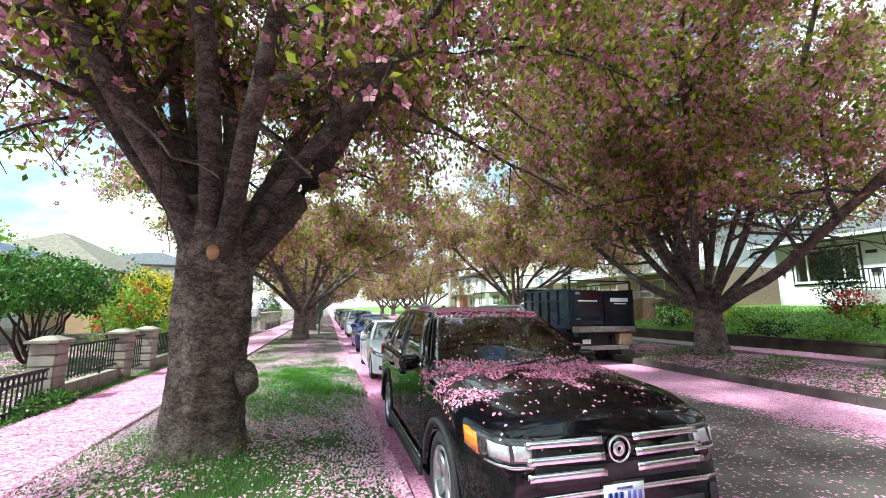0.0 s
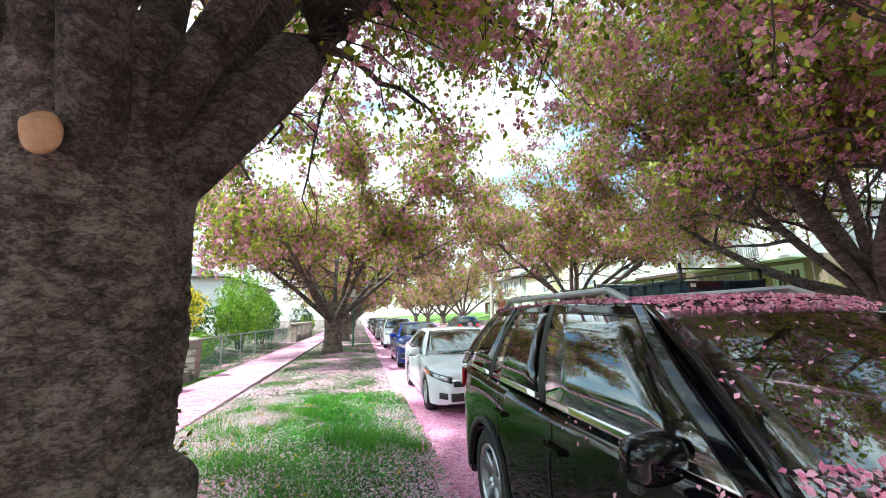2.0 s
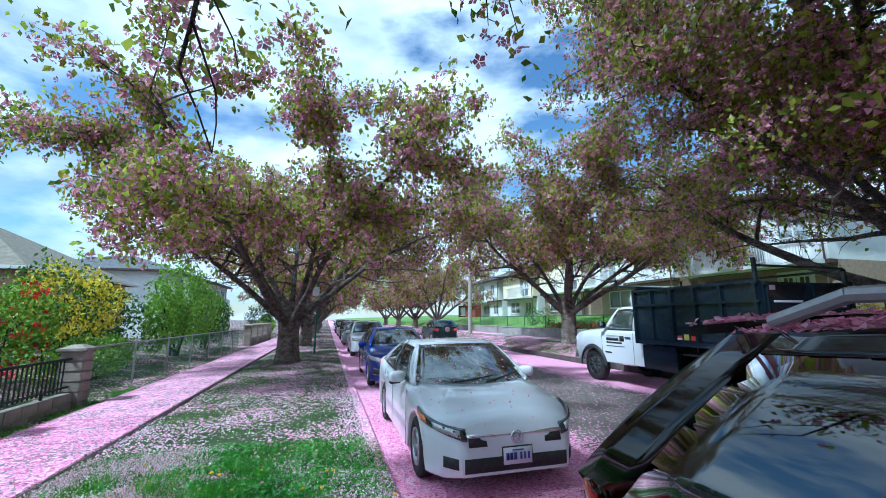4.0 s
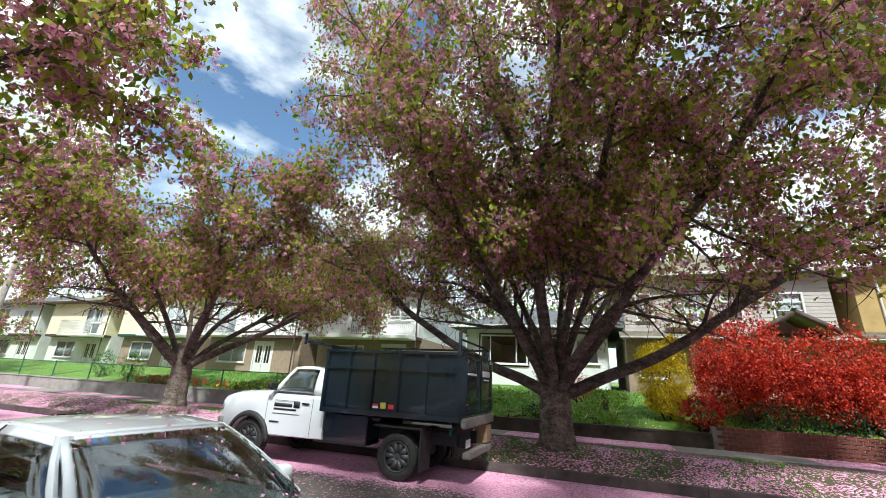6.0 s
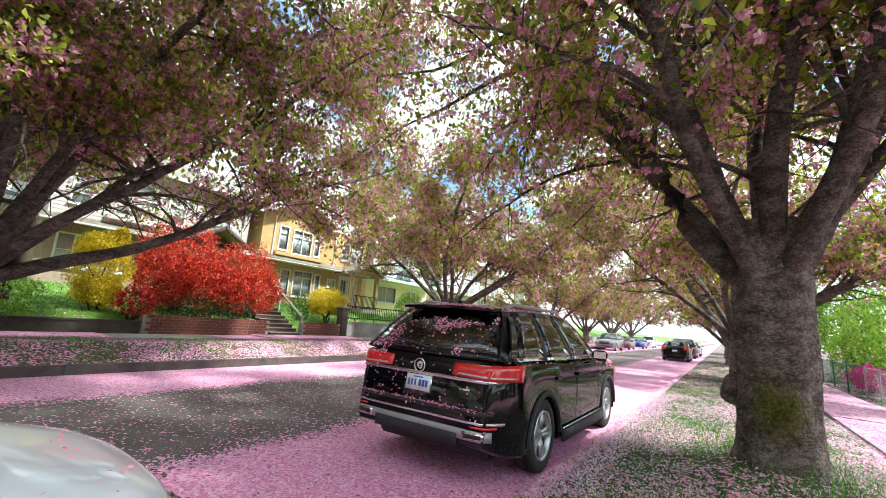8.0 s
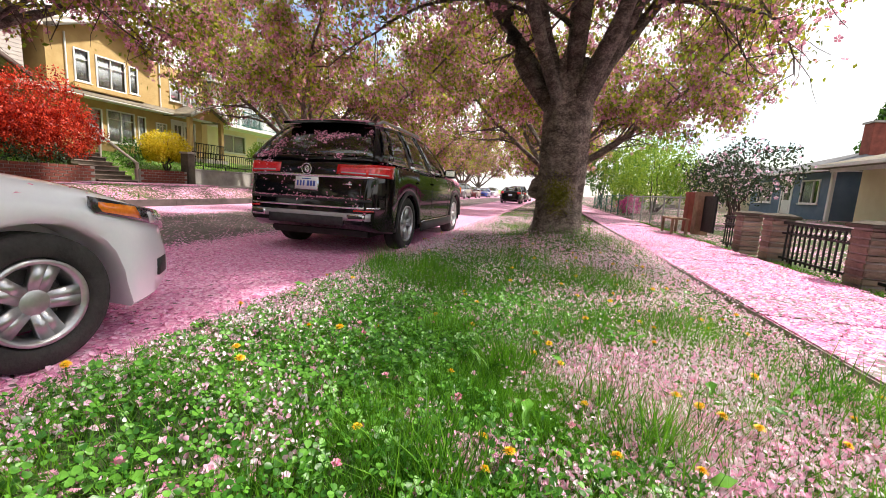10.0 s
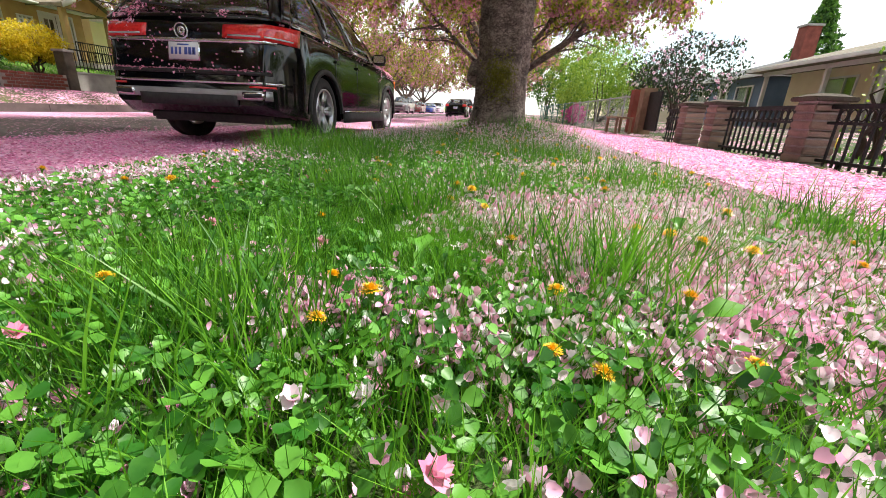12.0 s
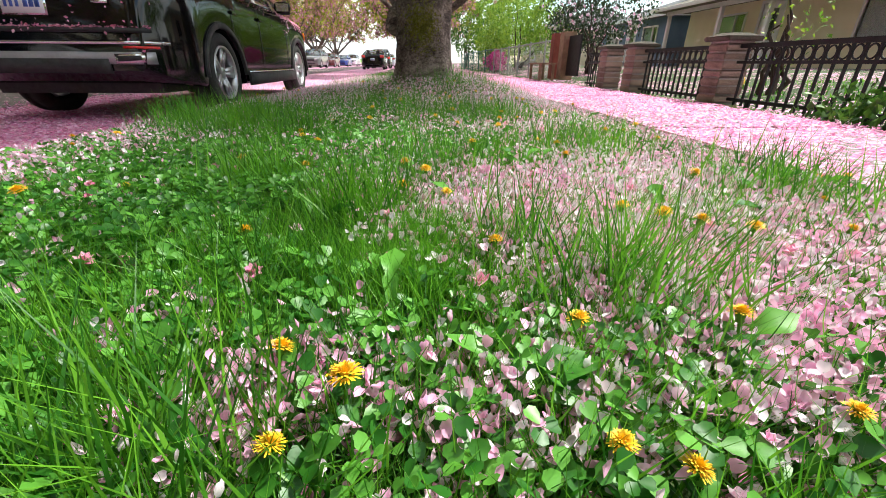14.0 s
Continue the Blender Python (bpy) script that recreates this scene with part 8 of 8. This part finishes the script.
# clover
cv, cfc = [], []
for k in range(3):
    a = k * 2 * math.pi / 3
    o = len(cv)
    for (r, s, zz) in ((0.04, 0, 0), (0.40, -0.36, 0.12), (0.78, -0.46, 0.12), (1.02, -0.22, 0.06), (0.97, 0, 0.0), (1.02, 0.22, 0.06), (0.78, 0.46, 0.12), (0.40, 0.36, 0.12)):
        cv.append((r * math.cos(a) - s * math.sin(a), r * math.sin(a) + s * math.cos(a), zz))
    cfc += [(o, o + 1, o + 4), (o + 1, o + 2, o + 4), (o + 2, o + 3, o + 4), (o, o + 4, o + 7), (o + 4, o + 6, o + 7), (o + 4, o + 5, o + 6)]
P = lawn_points(rng, 16000, -1.8, 7.8, 3.0, power=0.85)
P = P[(patchy(P, 1.1, 11.0) + 0.45 * np.clip(P[:, 0] + 2.1, -1, 1)) > -0.02]
tagged(put_mesh("clover", scatter("clover", cv, cfc, on_ground(P, 0.0) + np.stack([0 * P[:, 0], 0 * P[:, 0], rng.uniform(0.025, 0.07, len(P))], -1), turns(rng, len(P), 0.75, 0.014, 0.027)), "clover"),
       "patches of green clover in the verge", "clover", kind="stuff")

# petals on grass, pavement and gutter
PET_V = [(0, 0, 0.05), (0.30, 0.30, 0.18), (0.38, 0.72, 0.30), (0.10, 1.0, 0.26), (-0.34, 0.80, 0.24), (-0.28, 0.32, 0.16), (0.02, 0.52, -0.04)]
PET_F = [(0, 1, 6), (1, 2, 6), (2, 3, 6), (3, 4, 6), (4, 5, 6), (5, 0, 6)]


RIM_ = [(0, 0, 0.02), (0.20, 0.14, 0.10), (0.37, 0.42, 0.20), (0.40, 0.72, 0.30), (0.24, 0.95, 0.34), (0.04, 0.90, 0.26), (-0.18, 0.98, 0.30), (-0.39, 0.76, 0.24), (-0.36, 0.42, 0.18), (-0.20, 0.14, 0.10), (0.02, 0.52, -0.05)]
RIM_F = [(k, (k + 1) % 10, 10) for k in range(10)]


def petals(P, up0, up1, s0, s1, tilt, label):
    z = on_ground(P, 0.0)
    z[:, 2] += rng.uniform(up0, up1, len(P))
    me = scatter("fallen_petals", PET_V, PET_F, z, turns(rng, len(P), tilt, s0, s1))
    return tagged(put_mesh("fallen_petals", me, "petal"), label, "petals", kind="stuff")


P = np.concatenate([lawn_points(rng, 46000, -2.3, 8.0, 6.5, power=0.9), lawn_points(rng, 26000, -2.6, 8.35, 1.4, power=0.75)])
m = patchy(P, 1.0, 21.0) + 0.5 * patchy(P, 3.2, 23.0) + 0.75 * np.clip(-(P[:, 0] + 2.15), -0.6, 0.6)
pk = 1.5 * m - 0.10 > rng.uniform(-0.5, 0.35, len(P))
close = np.hypot(P[:, 0] + 2.3, P[:, 1] - 8.6) < 1.5
Q = np.concatenate([P[pk & close]] + [rng.normal(q, w, (c, 2)) for q, w, c in (((-1.78, 8.40), 0.05, 300), ((-1.87, 8.37), 0.06, 340), ((-2.06, 8.45), 0.07, 380), ((-2.25, 8.33), 0.10, 480), ((-2.38, 8.25), 0.12, 560), ((-2.44, 8.04), 0.12, 480), ((-2.42, 7.66), 0.16, 420), ((-2.7, 7.9), 0.16, 420), ((-2.45, 8.4), 0.09, 340), ((-1.76, 8.5), 0.05, 140), ((-2.65, 8.25), 0.10, 320), ((-0.6, 7.6), 0.30, 1300), ((-0.5, 6.6), 0.35, 1300), ((-0.9, 8.2), 0.25, 500))])
z = on_ground(Q, 0.0)
z[:, 2] += rng.uniform(0.012, 0.07, len(Q))
tagged(put_mesh("fallen_petals", scatter("fallen_petals", RIM_, RIM_F, z, turns(rng, len(Q), 1.6, 0.011, 0.020)), "petal", smooth=True), "curled pale pink petals lying between the grass blades", "petals", kind="stuff")
petals(P[pk & ~close], 0.012, 0.07, 0.010, 0.020, 1.5, "pale pink petals caught in the grass")
P = even(rng, 16000, -3.55, -0.12, 9.3, 20)
m = patchy(P, 0.8, 31.0)
petals(P[m > rng.uniform(-0.4, 0.4, len(P))], 0.008, 0.03, 0.02, 0.034, 0.5, "pink petals on the verge further on")
P = even(rng, 36000, -3.5, 0.15, -4, 7.2)
m = patchy(P, 0.8, 41.0) + 0.5 * patchy(P, 3.0, 43.0) + np.clip(P[:, 0] + 1.2, 0, 1) * 0.6
petals(P[m > rng.uniform(-0.5, 0.4, len(P))], 0.02, 0.07, 0.014, 0.026, 0.9, "pink petals beside the kerb")
P = np.concatenate([even(rng, 7000, -1.5, -0.15, 3.0, 6.8), even(rng, 2500, -0.7, -0.15, 6.8, 8.2), even(rng, 3000, -3.5, -2.6, 3.0, 7.0)])
petals(P[patchy(P, 2.2, 51.0) > rng.uniform(-0.6, 0.5, len(P))], 0.03, 0.085, 0.012, 0.022, 1.0, "pale pink petals resting on the grass tips")
P = even(rng, 15000, -5.2, -3.6, -4, 12)
z = np.stack([P[:, 0], P[:, 1], np.full(len(P), 0.108)], -1)
tagged(put_mesh("fallen_petals", scatter("fallen_petals", PET_V, PET_F, z, turns(rng, len(P), 0.35, 0.018, 0.034)), "petal_mid"), "carpet of pink petals on the pavement", "petals", kind="stuff")
P = np.concatenate([even(rng, 9000, -0.55, 0.0, -3, 14), even(rng, 5000, -3.85, -3.45, -4, 12)])
P[:, 0] += rng.normal(0, 0.10, len(P))
petals(P, 0.01, 0.045, 0.018, 0.032, 0.6, "pink petals drifted over the kerb and the pavement edge")
P = even(rng, 26000, -0.1, 3.6, 1.5, 13)
P = P[P[:, 0] < 2.6 + rng.normal(0, 0.5, len(P))]
z = np.stack([P[:, 0], P[:, 1], np.full(len(P), 0.007)], -1)
tagged(put_mesh("fallen_petals", scatter("fallen_petals", PET_V, PET_F, z, turns(rng, len(P), 0.3, 0.018, 0.034)), "petal_mid"), "carpet of pink petals in the gutter", "petals", kind="stuff")
P = np.concatenate([lawn_points(rng, 1100, -2.5, 8.0, 3.0, power=0.7)] + [rng.normal(q, 0.045, (14, 2)) for q in ((-1.78, 8.40), (-1.86, 8.38), (-2.06, 8.46), (-2.3, 8.3), (-2.44, 8.04), (-2.5, 8.4), (-2.7, 7.6))])
z = on_ground(P, 0.0)
z[:, 2] += rng.uniform(0.015, 0.05, len(P))
tagged(put_mesh("fallen_blossoms", scatter("fallen_blossoms", PUFF_V, PUFF_F, z, turns(rng, len(P), 1.2, 0.013, 0.023)), "petal"), "whole pink blossoms fallen in the grass", "blossoms", kind="stuff")


P = lawn_points(rng, 90, -2.4, 8.1, 1.8, power=0.8)
z = on_ground(P, 0.0)
z[:, 2] += rng.uniform(0.03, 0.07, len(P))
tagged(put_mesh("fallen_blossoms", scatter("fallen_blossoms", PUFF_V, PUFF_F, z, turns(rng, len(P), 0.9, 0.015, 0.022)), "petal_pink"), "fresh deep pink blossoms fallen in the grass", "blossoms", kind="stuff")
LV = [(0, 0, 0), (0.05, 0.2, 0.10), (0.10, 0.45, 0.2), (0.06, 0.52, 0.22), (0.16, 0.78, 0.2), (0, 1.0, 0.1), (-0.16, 0.78, 0.2), (-0.06, 0.52, 0.22), (-0.10, 0.45, 0.2), (-0.05, 0.2, 0.10), (0, 0.5, 0.16), (0, 0.78, 0.15)]
LF = [(0, 1, 10), (1, 2, 10), (2, 3, 10), (3, 4, 11), (4, 5, 11), (5, 6, 11), (6, 7, 11), (7, 8, 10), (8, 9, 10), (9, 0, 10), (3, 11, 10), (7, 10, 11)]
P = np.repeat(lawn_points(rng, 150, -2.4, 8.0, 2.4, power=0.7), 6, axis=0) + rng.normal(0, 0.01, (900, 2))
tagged(put_mesh("weed_leaves", scatter("weed_leaves", LV, LF, on_ground(P, 0.012), turns(rng, len(P), 0.5, 0.07, 0.15)), "clover"), "broad toothed dandelion leaves in the grass", "leaves", kind="stuff")


def dandelion():
    t = thing("dandelion", 0, 0, 0, 0, "yellow dandelion flower in the grass", "flower", "dandelions in the verge")
    put_mesh("stem", mesh_np("stem", *tube([(0, 0, -0.06), (0.004, 0.002, 0.03), (0.0, 0.0, 0.066)], [0.0022, 0.002, 0.0022], 6)), "grass", t, "thin green stem")
    V, F = [], []
    rr = random.Random(5)
    for cnt, base, tip, hi in ((30, 0.004, 0.0180, 0.001), (28, 0.004, 0.0155, 0.006), (24, 0.003, 0.0120, 0.0095), (18, 0.002, 0.0080, 0.0115), (11, 0.001, 0.0040, 0.0125)):
        for k in range(cnt):
            a = 2 * math.pi * (k + rr.uniform(-0.4, 0.4)) / cnt
            t_, h_, w_ = tip * rr.uniform(0.85, 1.12), hi + rr.uniform(-0.0018, 0.0022), 0.00125
            o = len(V)
            for r, s, z in ((base, w_ * 0.5, 0.001), ((base + t_) * 0.55, w_, h_ * 0.8 + 0.001), (t_, w_ * 0.6, h_), (t_, -w_ * 0.6, h_), ((base + t_) * 0.55, -w_, h_ * 0.8 + 0.001), (base, -w_ * 0.5, 0.001)):
                V.append((r * math.cos(a) - s * math.sin(a), r * math.sin(a) + s * math.cos(a), 0.066 + z))
            F += [(o, o + 1, o + 4, o + 5), (o + 1, o + 2, o + 3, o + 4)]
    put_mesh("flower_head", mesh_np("flower_head", V, F), "dandelion", t, "bright yellow petals")
    bm = bmesh.new()
    cyl(bm, (0, 0, 0.054), (0, 0, 0.069), 0.004, 0.0075, 8)
    part("calyx", bm, "grass", t)
    return t


d0 = dandelion()
spots = [(-2.21, 8.32), (-2.41, 8.37), (-2.44, 8.50), (-2.18, 8.53), (-2.14, 8.06), (-2.01, 7.55), (-1.97, 7.40), (-1.94, 7.66), (-2.05, 7.70), (-2.54, 7.32), (-2.56, 7.95), (-2.57, 8.01), (-2.49, 7.87), (-2.94, 7.99), (-2.86, 7.53), (-3.13, 6.58), (-1.38, 7.29), (-1.10, 7.58),
         (-0.99, 7.72), (-1.83, 8.53), (-0.58, 4.88), (-0.86, 6.12), (-1.42, 6.70), (-1.53, 6.90), (-2.93, 5.21), (-2.96, 5.81), (-3.40, 7.51), (-3.48, 7.51), (-2.69, 8.03), (-1.91, 8.46), (-2.21, 8.55)]
spots += [tuple(q) for q in lawn_points(rng, 80, -2.3, 6.4, 4.2, power=0.7)]
d0.matrix_basis = pose(spots[0][0], spots[0][1], float(gz(spots[0][0], spots[0][1])))
for q in spots[1:]:
    c = copy_thing(d0, pose(q[0], q[1], float(gz(q[0], q[1])) + rng.uniform(0.0, 0.035), rng.uniform(-22, 22), rng.uniform(-22, 22), rng.uniform(0, 360)) @ Matrix.Diagonal((*[rng.uniform(0.8, 1.2)] * 3, 1.0)))
